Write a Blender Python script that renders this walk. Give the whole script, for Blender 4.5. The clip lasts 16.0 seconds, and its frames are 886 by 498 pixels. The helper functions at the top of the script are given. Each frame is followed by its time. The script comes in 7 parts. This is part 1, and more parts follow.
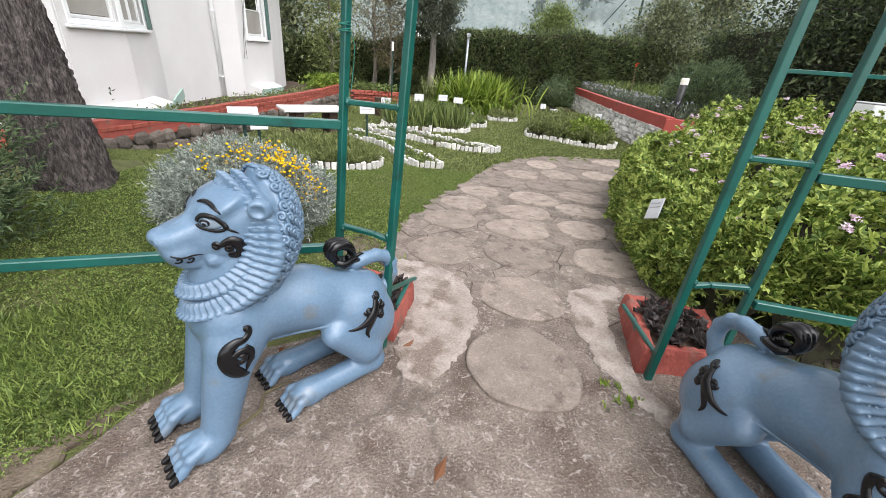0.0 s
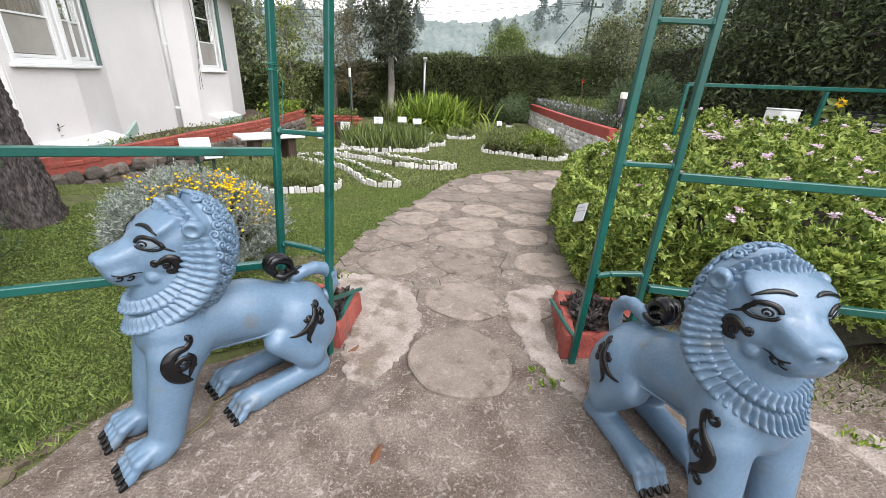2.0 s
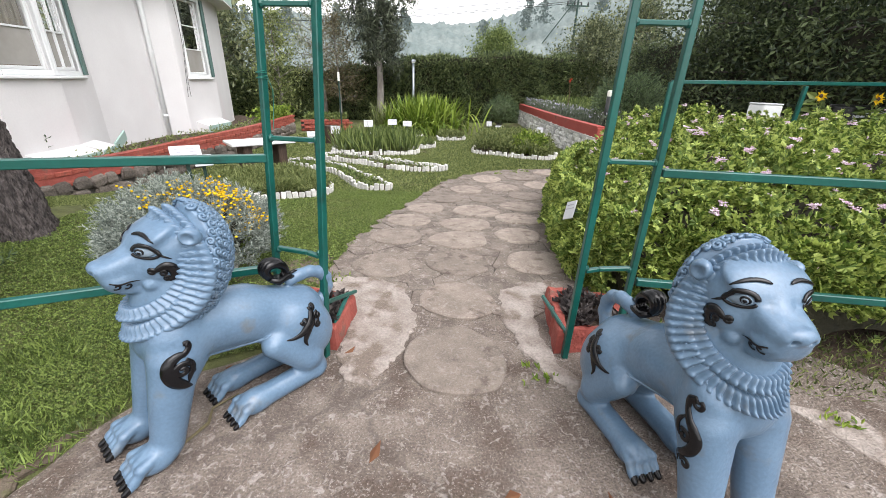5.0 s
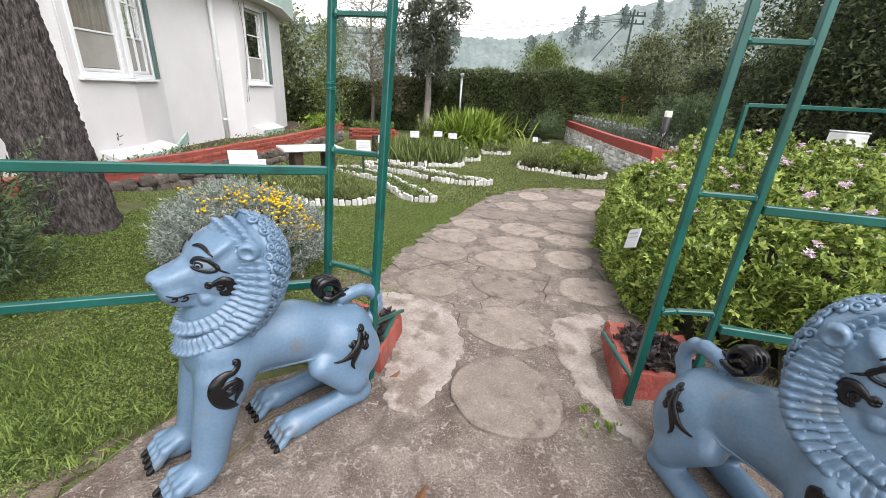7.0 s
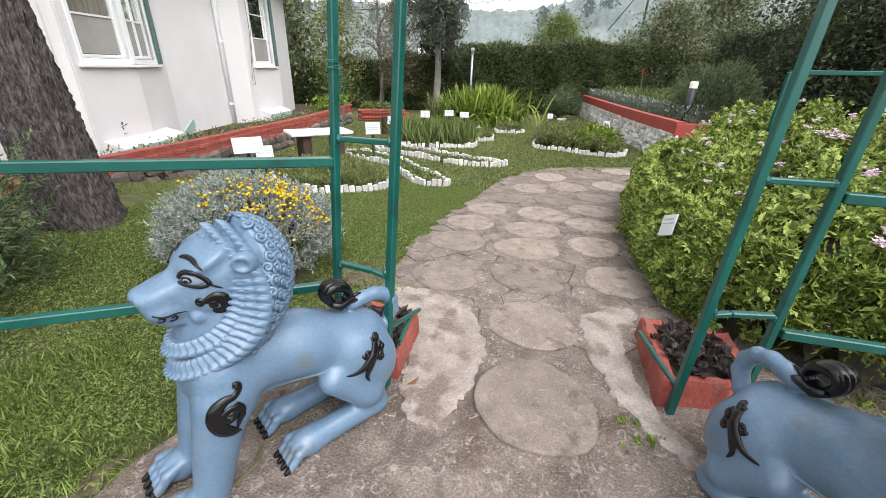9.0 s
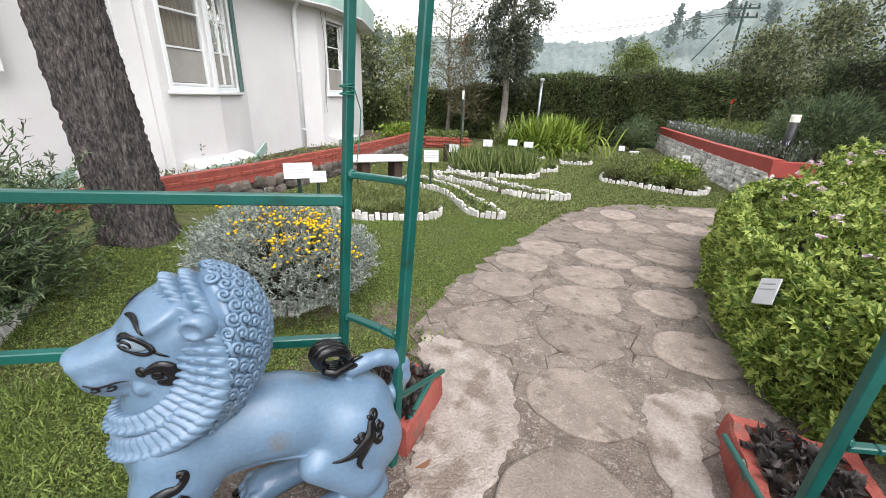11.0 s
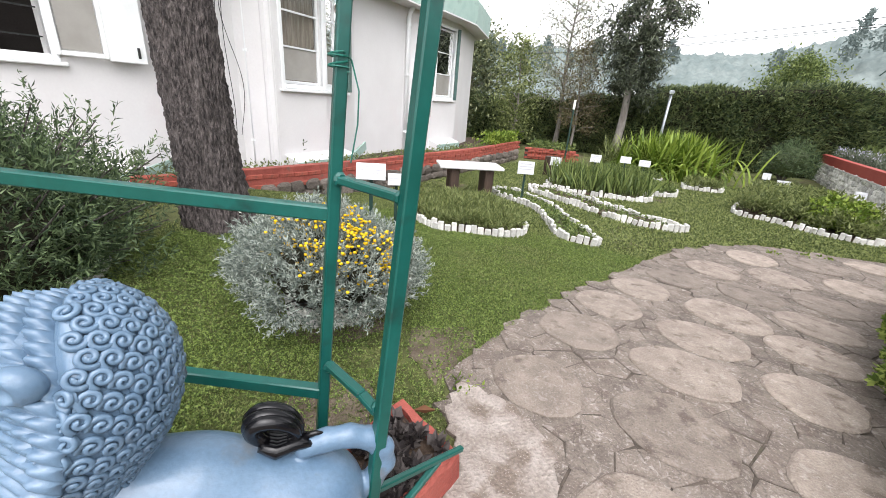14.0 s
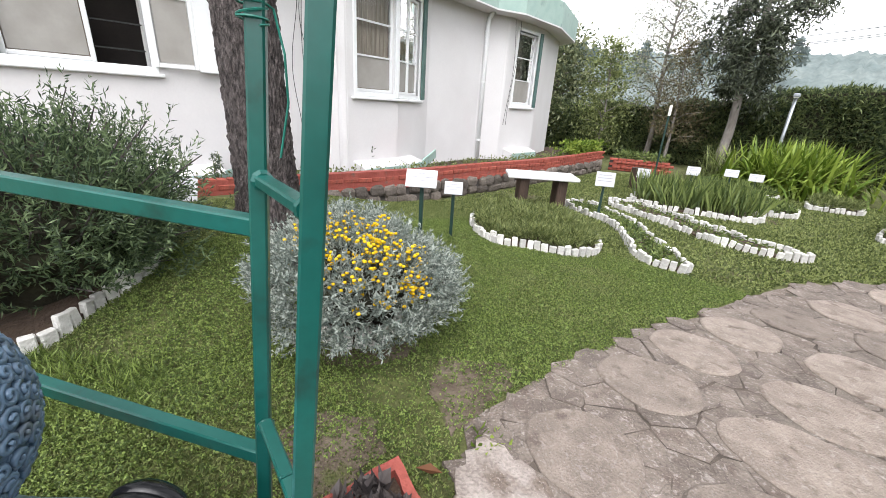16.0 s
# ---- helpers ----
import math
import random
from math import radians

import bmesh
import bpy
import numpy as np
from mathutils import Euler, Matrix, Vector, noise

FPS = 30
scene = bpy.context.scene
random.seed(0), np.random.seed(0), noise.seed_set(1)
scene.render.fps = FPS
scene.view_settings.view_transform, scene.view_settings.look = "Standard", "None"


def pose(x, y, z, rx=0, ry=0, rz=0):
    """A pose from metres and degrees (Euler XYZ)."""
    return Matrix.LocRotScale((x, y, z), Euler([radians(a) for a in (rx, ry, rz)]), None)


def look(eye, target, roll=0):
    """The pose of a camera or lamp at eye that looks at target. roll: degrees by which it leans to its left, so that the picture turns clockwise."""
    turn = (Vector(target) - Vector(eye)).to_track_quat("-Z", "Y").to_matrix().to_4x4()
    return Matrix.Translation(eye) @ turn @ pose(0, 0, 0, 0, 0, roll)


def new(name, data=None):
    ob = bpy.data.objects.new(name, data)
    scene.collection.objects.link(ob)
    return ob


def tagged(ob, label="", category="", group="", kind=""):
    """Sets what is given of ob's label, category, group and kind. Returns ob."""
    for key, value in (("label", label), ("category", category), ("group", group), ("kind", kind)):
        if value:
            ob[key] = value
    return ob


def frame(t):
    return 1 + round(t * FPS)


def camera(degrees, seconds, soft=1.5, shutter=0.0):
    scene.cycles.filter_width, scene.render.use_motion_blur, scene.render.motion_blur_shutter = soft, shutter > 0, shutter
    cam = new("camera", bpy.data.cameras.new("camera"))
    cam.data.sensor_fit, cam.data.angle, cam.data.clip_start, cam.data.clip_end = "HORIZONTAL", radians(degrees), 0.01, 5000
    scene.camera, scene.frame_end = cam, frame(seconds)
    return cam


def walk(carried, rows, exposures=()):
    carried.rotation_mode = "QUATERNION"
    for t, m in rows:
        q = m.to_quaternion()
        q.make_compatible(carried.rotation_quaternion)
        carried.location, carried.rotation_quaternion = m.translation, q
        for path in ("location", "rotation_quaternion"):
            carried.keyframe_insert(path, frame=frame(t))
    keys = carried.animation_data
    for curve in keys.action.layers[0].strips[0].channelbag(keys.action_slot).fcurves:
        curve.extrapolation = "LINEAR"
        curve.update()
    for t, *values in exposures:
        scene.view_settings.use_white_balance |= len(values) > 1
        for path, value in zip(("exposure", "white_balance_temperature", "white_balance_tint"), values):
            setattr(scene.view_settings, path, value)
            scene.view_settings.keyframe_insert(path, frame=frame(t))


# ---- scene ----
cam = camera(96.9, 16.0, soft=0.6)
PATH = [
    (0, (0.355, -1.679, 1.456), (0.258, 0.113, 0.574), 5.2),
    (0.5, (0.386, -1.698, 1.466), (0.269, 0.104, 0.607), 3.7),
    (1, (0.463, -1.749, 1.475), (0.357, 0.057, 0.622), 2.9),
    (1.5, (0.534, -1.814, 1.501), (0.49, 0.008, 0.677), 3.4),
    (2, (0.591, -1.882, 1.512), (0.613, -0.046, 0.72), 3.1),
    (2.5, (0.614, -1.913, 1.526), (0.685, -0.066, 0.763), 1.5),
    (3, (0.619, -1.933, 1.528), (0.744, -0.082, 0.78), 1.0),
    (3.2, (0.638, -1.93, 1.521), (0.762, -0.077, 0.78), 0.3),
    (5.5, (0.575, -1.916, 1.527), (0.594, -0.079, 0.735), 2.7),
    (6, (0.545, -1.879, 1.531), (0.515, -0.032, 0.764), 3.3),
    (6.5, (0.503, -1.827, 1.53), (0.406, 0.025, 0.781), 3.4),
    (7, (0.462, -1.776, 1.531), (0.343, 0.078, 0.79), 3.7),
    (7.5, (0.425, -1.729, 1.532), (0.325, 0.125, 0.789), 4.2),
    (8, (0.394, -1.68, 1.524), (0.311, 0.168, 0.764), 3.5),
    (8.5, (0.389, -1.62, 1.528), (0.291, 0.207, 0.719), 3.1),
    (9, (0.403, -1.556, 1.525), (0.231, 0.253, 0.69), 2.0),
    (9.5, (0.436, -1.471, 1.526), (0.141, 0.345, 0.741), 1.7),
    (9.7, (0.459, -1.423, 1.526), (0.094, 0.399, 0.787), 1.7),
    (11.8, (0.488, -1.056, 1.509), (-0.033, 0.737, 0.792), 3.5),
    (12, (0.48, -1.017, 1.505), (-0.065, 0.784, 0.826), 4.3),
    (12.5, (0.469, -0.939, 1.495), (-0.107, 0.847, 0.803), 4.3),
    (13, (0.465, -0.847, 1.479), (-0.203, 0.875, 0.712), 3.6),
    (13.5, (0.49, -0.76, 1.467), (-0.328, 0.915, 0.744), 3.4),
    (14, (0.542, -0.645, 1.458), (-0.387, 0.977, 0.745), 4.5),
    (14.5, (0.572, -0.548, 1.445), (-0.459, 0.986, 0.681), 3.8),
    (15, (0.578, -0.444, 1.427), (-0.456, 1.095, 0.678), 4.1),
    (15.5, (0.561, -0.338, 1.401), (-0.563, 1.158, 0.697), 5.0),
    (16, (0.534, -0.212, 1.396), (-0.716, 1.187, 0.703), 3.7),
]
walk(cam, [(t, look(eye, target, roll)) for t, eye, target, roll in PATH], exposures=[(0, 1.56, 6450, 12), (9.5, 1.56, 6450, 12), (12, 1.59, 6420, 12), (14, 1.65, 6400, 12), (16, 1.62, 6350, 12)])

# ---- sky, sun ----
SUN_EL, SUN_AZ = radians(58), radians(144)
world = bpy.data.worlds.new("overcast_sky")
scene.world = world
world.use_nodes = True
wn = world.node_tree
wn.nodes.clear()
w_out = wn.nodes.new("ShaderNodeOutputWorld")
w_bg = wn.nodes.new("ShaderNodeBackground")
w_sky = wn.nodes.new("ShaderNodeTexSky")
w_sky.sky_type = "NISHITA"
w_sky.sun_disc = False
w_sky.sun_elevation, w_sky.sun_rotation = SUN_EL, SUN_AZ
w_sky.air_density, w_sky.dust_density, w_sky.ozone_density = 1.0, 2.0, 1.0
w_hs = wn.nodes.new("ShaderNodeHueSaturation")
w_hs.inputs["Saturation"].default_value = 0.06
w_hs.inputs["Value"].default_value = 1.0
w_bg.inputs["Strength"].default_value = 0.15
wn.links.new(w_sky.outputs[0], w_hs.inputs["Color"])
wn.links.new(w_hs.outputs[0], w_bg.inputs[0])
wn.links.new(w_bg.outputs[0], w_out.inputs[0])
sun_data = bpy.data.lights.new("sun", "SUN")
sun_data.energy, sun_data.angle, sun_data.color = 0.85, radians(60), (0.99, 0.95, 0.94)
sun = new("sun", sun_data)
sun.matrix_world = look((0, 0, 30), Vector((0, 0, 30)) - Vector((math.sin(SUN_AZ) * math.cos(SUN_EL), math.cos(SUN_AZ) * math.cos(SUN_EL), math.sin(SUN_EL))))


# ---- mesh helpers ----
class Shape:
    """Collects vertices and faces with a material slot each."""

    def __init__(self):
        self.v, self.f, self.m = [], [], []

    def add(self, verts, faces, slot=0):
        n = len(self.v)
        self.v.extend([tuple(p) for p in verts])
        self.f.extend([tuple(i + n for i in f) for f in faces])
        self.m.extend([slot] * len(faces))
        return self

    def box(self, x0, x1, y0, y1, z0, z1, bevel=0.0, slot=0, m=None):
        b = min(bevel, (x1 - x0) / 2.2, (y1 - y0) / 2.2, (z1 - z0) / 2.2)
        if b <= 0:
            v = [(x, y, z) for z in (z0, z1) for x, y in ((x0, y0), (x1, y0), (x1, y1), (x0, y1))]
            f = [(3, 2, 1, 0), (4, 5, 6, 7), (0, 1, 5, 4), (1, 2, 6, 5), (2, 3, 7, 6), (3, 0, 4, 7)]
        else:
            ring = lambda z, d: [(x0 + b, y0 + d, z), (x1 - b, y0 + d, z), (x1 - d, y0 + b, z), (x1 - d, y1 - b, z), (x1 - b, y1 - d, z), (x0 + b, y1 - d, z), (x0 + d, y1 - b, z), (x0 + d, y0 + b, z)]
            v = ring(z0, b) + ring(z0 + b, 0) + ring(z1 - b, 0) + ring(z1, b)
            f = [tuple(range(7, -1, -1)), tuple(range(24, 32))]
            f += [(r * 8 + i, r * 8 + (i + 1) % 8, r * 8 + 8 + (i + 1) % 8, r * 8 + 8 + i) for r in range(3) for i in range(8)]
        if m is not None:
            v = [m @ Vector(p) for p in v]
        return self.add(v, f, slot)

    def tube(self, pts, radii, sides=8, slot=0, flat=1.0, up=None, caps=True):
        pts = [Vector(p) for p in pts]
        n = len(pts)
        if not hasattr(radii, "__len__"):
            radii = [radii] * n
        v, f = [], []
        last = None
        for i, p in enumerate(pts):
            d = (pts[min(i + 1, n - 1)] - pts[max(i - 1, 0)]).normalized()
            if up is not None:
                a = d.cross(up[i] if isinstance(up, list) else Vector(up))
            else:
                ref = last if last is not None else (Vector((0, 0, 1)) if abs(d.z) < 0.9 else Vector((1, 0, 0)))
                a = ref - d * ref.dot(d) if last is not None else d.cross(ref)
            a = a.normalized() if a.length > 1e-6 else Vector((1, 0, 0))
            last = a
            b = d.cross(a)
            for k in range(sides):
                w = 2 * math.pi * k / sides
                v.append(p + a * math.cos(w) * radii[i] + b * math.sin(w) * radii[i] * flat)
        for i in range(n - 1):
            f += [(i * sides + k, i * sides + (k + 1) % sides, (i + 1) * sides + (k + 1) % sides, (i + 1) * sides + k) for k in range(sides)]
        if caps:
            f += [tuple(range(sides - 1, -1, -1)), tuple(range((n - 1) * sides, n * sides))]
        return self.add(v, f, slot)

    def ball(self, c, r, seg=10, rings=6, slot=0, m=None):
        rx, ry, rz = r if hasattr(r, "__len__") else (r, r, r)
        v = [(0, 0, 1)] + [(math.sin(math.pi * i / rings) * math.cos(2 * math.pi * k / seg), math.sin(math.pi * i / rings) * math.sin(2 * math.pi * k / seg), math.cos(math.pi * i / rings)) for i in range(1, rings) for k in range(seg)] + [(0, 0, -1)]
        f = [(0, 1 + k, 1 + (k + 1) % seg) for k in range(seg)]
        f += [(1 + i * seg + k, 1 + (i + 1) * seg + k, 1 + (i + 1) * seg + (k + 1) % seg, 1 + i * seg + (k + 1) % seg) for i in range(rings - 2) for k in range(seg)]
        e = 1 + (rings - 1) * seg
        f += [(e, e - seg + (k + 1) % seg, e - seg + k) for k in range(seg)]
        v = [Vector((x * rx, y * ry, z * rz)) for x, y, z in v]
        if m is not None:
            v = [m @ p for p in v]
        return self.add([p + Vector(c) for p in v], f, slot)

    def prism(self, outline, z0, z1, slot=0, bevel=0.0):
        """A flat slab over an outline in the plane; z1 may be a function of x, y."""
        top = z1 if callable(z1) else (lambda x, y: z1)
        bot = z0 if callable(z0) else (lambda x, y: z0)
        n = len(outline)
        if bevel:
            cx, cy = sum(p[0] for p in outline) / n, sum(p[1] for p in outline) / n
            inner = []
            for x, y in outline:
                d = math.hypot(x - cx, y - cy) or 1
                k = max(0.0, 1 - bevel / d)
                inner.append((cx + (x - cx) * k, cy + (y - cy) * k))
            v = [(x, y, bot(x, y)) for x, y in outline] + [(x, y, top(x, y) - bevel * 0.7) for x, y in outline] + [(x, y, top(x, y)) for x, y in inner]
            f = [tuple(range(2 * n, 3 * n))] + [(r * n + i, r * n + (i + 1) % n, (r + 1) * n + (i + 1) % n, (r + 1) * n + i) for r in range(2) for i in range(n)]
        else:
            v = [(x, y, bot(x, y)) for x, y in outline] + [(x, y, top(x, y)) for x, y in outline]
            f = [tuple(range(n, 2 * n)), tuple(range(n - 1, -1, -1))] + [(i, (i + 1) % n, n + (i + 1) % n, n + i) for i in range(n)]
        return self.add(v, f, slot)

    def mesh(self, name, mats, smooth=False):
        me = bpy.data.meshes.new(name)
        me.from_pydata(self.v, [], self.f)
        for m in mats if isinstance(mats, (list, tuple)) else [mats]:
            me.materials.append(m)
        me.polygons.foreach_set("material_index", self.m)
        me.polygons.foreach_set("use_smooth", [bool(smooth)] * len(self.f))
        me.update()
        return me


def part(name, shape, material, parent, label="", smooth=False):
    """Links a shape (or a ready mesh) as one mesh object under a thing or a part."""
    me = shape if isinstance(shape, bpy.types.Mesh) else shape.mesh(name, material, smooth)
    ob = new(name, me)
    ob.parent = parent
    return tagged(ob, label)


def thing(name, label, category, shape=None, material=None, at=None, group="", kind="", smooth=False):
    me = None
    if shape is not None:
        me = shape if isinstance(shape, bpy.types.Mesh) else shape.mesh(name, material, smooth)
    ob = new(name, me)
    if at is not None:
        ob.matrix_world = at
    return tagged(ob, label, category, group, kind)


def raw_mesh(name, verts, faces, mats, slots=None, smooth=False):
    """A mesh from numpy arrays; all faces have the same number of corners."""
    me = bpy.data.meshes.new(name)
    nv, (nf, k) = len(verts), faces.shape
    me.vertices.add(nv)
    me.vertices.foreach_set("co", np.asarray(verts, np.float32).ravel())
    me.loops.add(nf * k)
    me.loops.foreach_set("vertex_index", np.asarray(faces, np.int32).ravel())
    me.polygons.add(nf)
    me.polygons.foreach_set("loop_start", np.arange(0, nf * k, k, dtype=np.int32))
    me.polygons.foreach_set("loop_total", np.full(nf, k, np.int32))
    for m in mats if isinstance(mats, (list, tuple)) else [mats]:
        me.materials.append(m)
    if slots is not None:
        me.polygons.foreach_set("material_index", np.asarray(slots, np.int32))
    me.polygons.foreach_set("use_smooth", np.full(nf, smooth, bool))
    me.update(calc_edges=True)
    return me


def smoothstep(a, b, x):
    t = min(1.0, max(0.0, (x - a) / (b - a)))
    return t * t * (3 - 2 * t)


def ground_z(x, y):
    """The garden falls gently away behind the gate and rises to a low bank round the old pine."""
    bank = 0.2 * smoothstep(1.7, 2.9, -x) * smoothstep(-0.6, 0.8, y) * (1 - smoothstep(2.0, 4.0, y)) * (1 - smoothstep(4.3, 6.0, -x))
    return bank - 0.2 * smoothstep(1.2, 5.2, y)


# ---- materials ----
def mat(name, a, b, scale=6.0, rough=0.7, bump=0.3, fine=60.0, metal=0.0, piece=0.0, island=0.0, coat=0.0, stain=None, stain_scale=1.5, stain_at=0.58, glow=0.0, through_light=0.0, spec=0.4, stretch=None, dist=0.02, mottle=0.25, grit=0.0, chips=0.0, cracks=0.0):
    m = bpy.data.materials.new(name)
    m.use_nodes = True
    t = m.node_tree
    t.nodes.clear()
    N, L = t.nodes.new, t.links.new
    out, bs, tc = N("ShaderNodeOutputMaterial"), N("ShaderNodeBsdfPrincipled"), N("ShaderNodeTexCoord")
    src = tc.outputs["Object"]
    if stretch:
        mp = N("ShaderNodeMapping")
        mp.inputs["Scale"].default_value = stretch
        L(src, mp.inputs["Vector"])
        src = mp.outputs[0]
    n1, n2 = N("ShaderNodeTexNoise"), N("ShaderNodeTexNoise")
    n1.inputs["Scale"].default_value, n1.inputs["Detail"].default_value = scale, 5
    n2.inputs["Scale"].default_value, n2.inputs["Detail"].default_value = fine, 4
    L(src, n1.inputs["Vector"]), L(src, n2.inputs["Vector"])
    r1 = N("ShaderNodeValToRGB")
    r1.color_ramp.elements[0].position, r1.color_ramp.elements[1].position = 0.36, 0.66
    r1.color_ramp.elements[0].color, r1.color_ramp.elements[1].color = (*a, 1), (*b, 1)
    fac = n1.outputs["Fac"]
    if island:
        geo, mx = N("ShaderNodeNewGeometry"), N("ShaderNodeMix")
        mx.inputs[0].default_value = island
        L(n1.outputs["Fac"], mx.inputs[2]), L(geo.outputs["Random Per Island"], mx.inputs[3])
        fac = mx.outputs[0]
    L(fac, r1.inputs["Fac"])
    col = r1.outputs["Color"]
    if stain:
        n3, r3, mx = N("ShaderNodeTexNoise"), N("ShaderNodeValToRGB"), N("ShaderNodeMix")
        n3.inputs["Scale"].default_value, n3.inputs["Detail"].default_value = stain_scale, 7
        L(src, n3.inputs["Vector"])
        r3.color_ramp.elements[0].position, r3.color_ramp.elements[1].position = stain_at, stain_at + 0.12
        L(n3.outputs["Fac"], r3.inputs["Fac"])
        mx.data_type = "RGBA"
        L(r3.outputs["Color"], mx.inputs["Factor"]), L(col, mx.inputs[6])
        mx.inputs[7].default_value = (*stain, 1)
        col = mx.outputs[2]
    # fine mottling
    hs, mr = N("ShaderNodeHueSaturation"), N("ShaderNodeMapRange")
    mr.inputs["To Min"].default_value, mr.inputs["To Max"].default_value = 1 - mottle, 1 + mottle
    L(n2.outputs["Fac"], mr.inputs["Value"]), L(mr.outputs[0], hs.inputs["Value"]), L(col, hs.inputs["Color"])
    col = hs.outputs["Color"]
    if grit:
        ng, rg, mg = N("ShaderNodeTexNoise"), N("ShaderNodeValToRGB"), N("ShaderNodeMix")
        ng.inputs["Scale"].default_value, ng.inputs["Detail"].default_value = 130, 2
        L(src, ng.inputs["Vector"])
        rg.color_ramp.elements[0].position, rg.color_ramp.elements[1].position = 0.62, 0.68
        rg.color_ramp.elements[0].color, rg.color_ramp.elements[1].color = (0, 0, 0, 1), (0.55 * grit, 0.55 * grit, 0.55 * grit, 1)
        L(ng.outputs["Fac"], rg.inputs["Fac"])
        mg.data_type = "RGBA"
        L(rg.outputs["Color"], mg.inputs["Factor"]), L(col, mg.inputs[6])
        mg.inputs[7].default_value = (0.42, 0.37, 0.33, 1)
        col = mg.outputs[2]
    if chips:
        nc, rc, mc = N("ShaderNodeTexNoise"), N("ShaderNodeValToRGB"), N("ShaderNodeMix")
        nc.inputs["Scale"].default_value, nc.inputs["Detail"].default_value, nc.inputs["Distortion"].default_value = 26, 6, 1.2
        L(src, nc.inputs["Vector"])
        rc.color_ramp.elements[0].position, rc.color_ramp.elements[1].position = 0.56, 0.68
        rc.color_ramp.elements[0].color, rc.color_ramp.elements[1].color = (0, 0, 0, 1), (chips, chips, chips, 1)
        L(nc.outputs["Fac"], rc.inputs["Fac"])
        mc.data_type = "RGBA"
        L(rc.outputs["Color"], mc.inputs["Factor"]), L(col, mc.inputs[6])
        mc.inputs[7].default_value = (0.52, 0.475, 0.44, 1)
        col = mc.outputs[2]
    if cracks:
        nd, av, vo = N("ShaderNodeTexNoise"), N("ShaderNodeVectorMath"), N("ShaderNodeTexVoronoi")
        nd.inputs["Scale"].default_value, nd.inputs["Detail"].default_value = 3.5, 6
        L(src, nd.inputs["Vector"])
        av.operation = "MULTIPLY_ADD"
        av.inputs[1].default_value = (0.35, 0.35, 0.35)
        L(nd.outputs["Color"], av.inputs[0]), L(src, av.inputs[2])
        vo.feature = "DISTANCE_TO_EDGE"
        vo.inputs["Scale"].default_value = cracks
        L(av.outputs[0], vo.inputs["Vector"])
        rk, mk = N("ShaderNodeValToRGB"), N("ShaderNodeMix")
        rk.color_ramp.elements[0].position, rk.color_ramp.elements[1].position = 0.004, 0.022
        rk.color_ramp.elements[0].color, rk.color_ramp.elements[1].color = (0.45, 0.45, 0.45, 1), (0, 0, 0, 1)
        L(vo.outputs["Distance"], rk.inputs["Fac"])
        mk.data_type = "RGBA"
        L(rk.outputs["Color"], mk.inputs["Factor"]), L(col, mk.inputs[6])
        mk.inputs[7].default_value = (0.075, 0.06, 0.05, 1)
        col = mk.outputs[2]
    if piece:
        oi, h2, m2 = N("ShaderNodeObjectInfo"), N("ShaderNodeHueSaturation"), N("ShaderNodeMapRange")
        m2.inputs["To Min"].default_value, m2.inputs["To Max"].default_value = 1 - piece, 1 + piece
        L(oi.outputs["Random"], m2.inputs["Value"]), L(m2.outputs[0], h2.inputs["Value"]), L(col, h2.inputs["Color"])
        col = h2.outputs["Color"]
    L(col, bs.inputs["Base Color"])
    bs.inputs["Roughness"].default_value, bs.inputs["Metallic"].default_value = rough, metal
    bs.inputs["Coat Weight"].default_value, bs.inputs["Specular IOR Level"].default_value = coat, spec
    if coat:
        bs.inputs["Coat Roughness"].default_value = 0.18
    if bump:
        bp = N("ShaderNodeBump")
        bp.inputs["Strength"].default_value, bp.inputs["Distance"].default_value = bump, dist
        L(n2.outputs["Fac"], bp.inputs["Height"]), L(bp.outputs[0], bs.inputs["Normal"])
    shader = bs.outputs[0]
    if through_light:
        tr, ms = N("ShaderNodeBsdfTranslucent"), N("ShaderNodeMixShader")
        ms.inputs[0].default_value = through_light
        L(col, tr.inputs["Color"]), L(shader, ms.inputs[1]), L(tr.outputs[0], ms.inputs[2])
        shader = ms.outputs[0]
    # glow: emission in the base colour, used as haze on the distant hills
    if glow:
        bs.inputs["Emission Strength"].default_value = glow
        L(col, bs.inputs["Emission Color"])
    L(shader, out.inputs[0])
    return m


M = {}
M["lion_blue"] = mat("lion_blue_enamel", (0.092, 0.153, 0.228), (0.116, 0.184, 0.265), 6, 0.34, 0.25, 70, coat=0.25, stain=(0.12, 0.14, 0.16), stain_scale=7, stain_at=0.6, dist=0.006, mottle=0.2)
M["black_gloss"] = mat("black_gloss_paint", (0.004, 0.004, 0.005), (0.007, 0.007, 0.008), 9, 0.2, 0.15, 50, dist=0.005, spec=0.35)
M["eye_white"] = mat("eye_grey_white", (0.13, 0.18, 0.235), (0.19, 0.245, 0.3), 9, 0.3, 0)
M["gate_green"] = mat("gate_green_enamel", (0.003, 0.062, 0.05), (0.005, 0.083, 0.068), 4, 0.35, 0.2, 40, coat=0.2, stain=(0.006, 0.04, 0.032), stain_scale=9, stain_at=0.62, dist=0.004, mottle=0.15)
M["white_wall"] = mat("white_limewash", (0.63, 0.617, 0.615), (0.68, 0.67, 0.668), 1.2, 0.85, 0.25, 35, stain=(0.65, 0.62, 0.62), stain_scale=0.8, stain_at=0.58, dist=0.01, mottle=0.04)
M["white_frame"] = mat("white_window_paint", (0.74, 0.76, 0.76), (0.8, 0.81, 0.81), 3, 0.45, 0.1, 30, mottle=0.03)
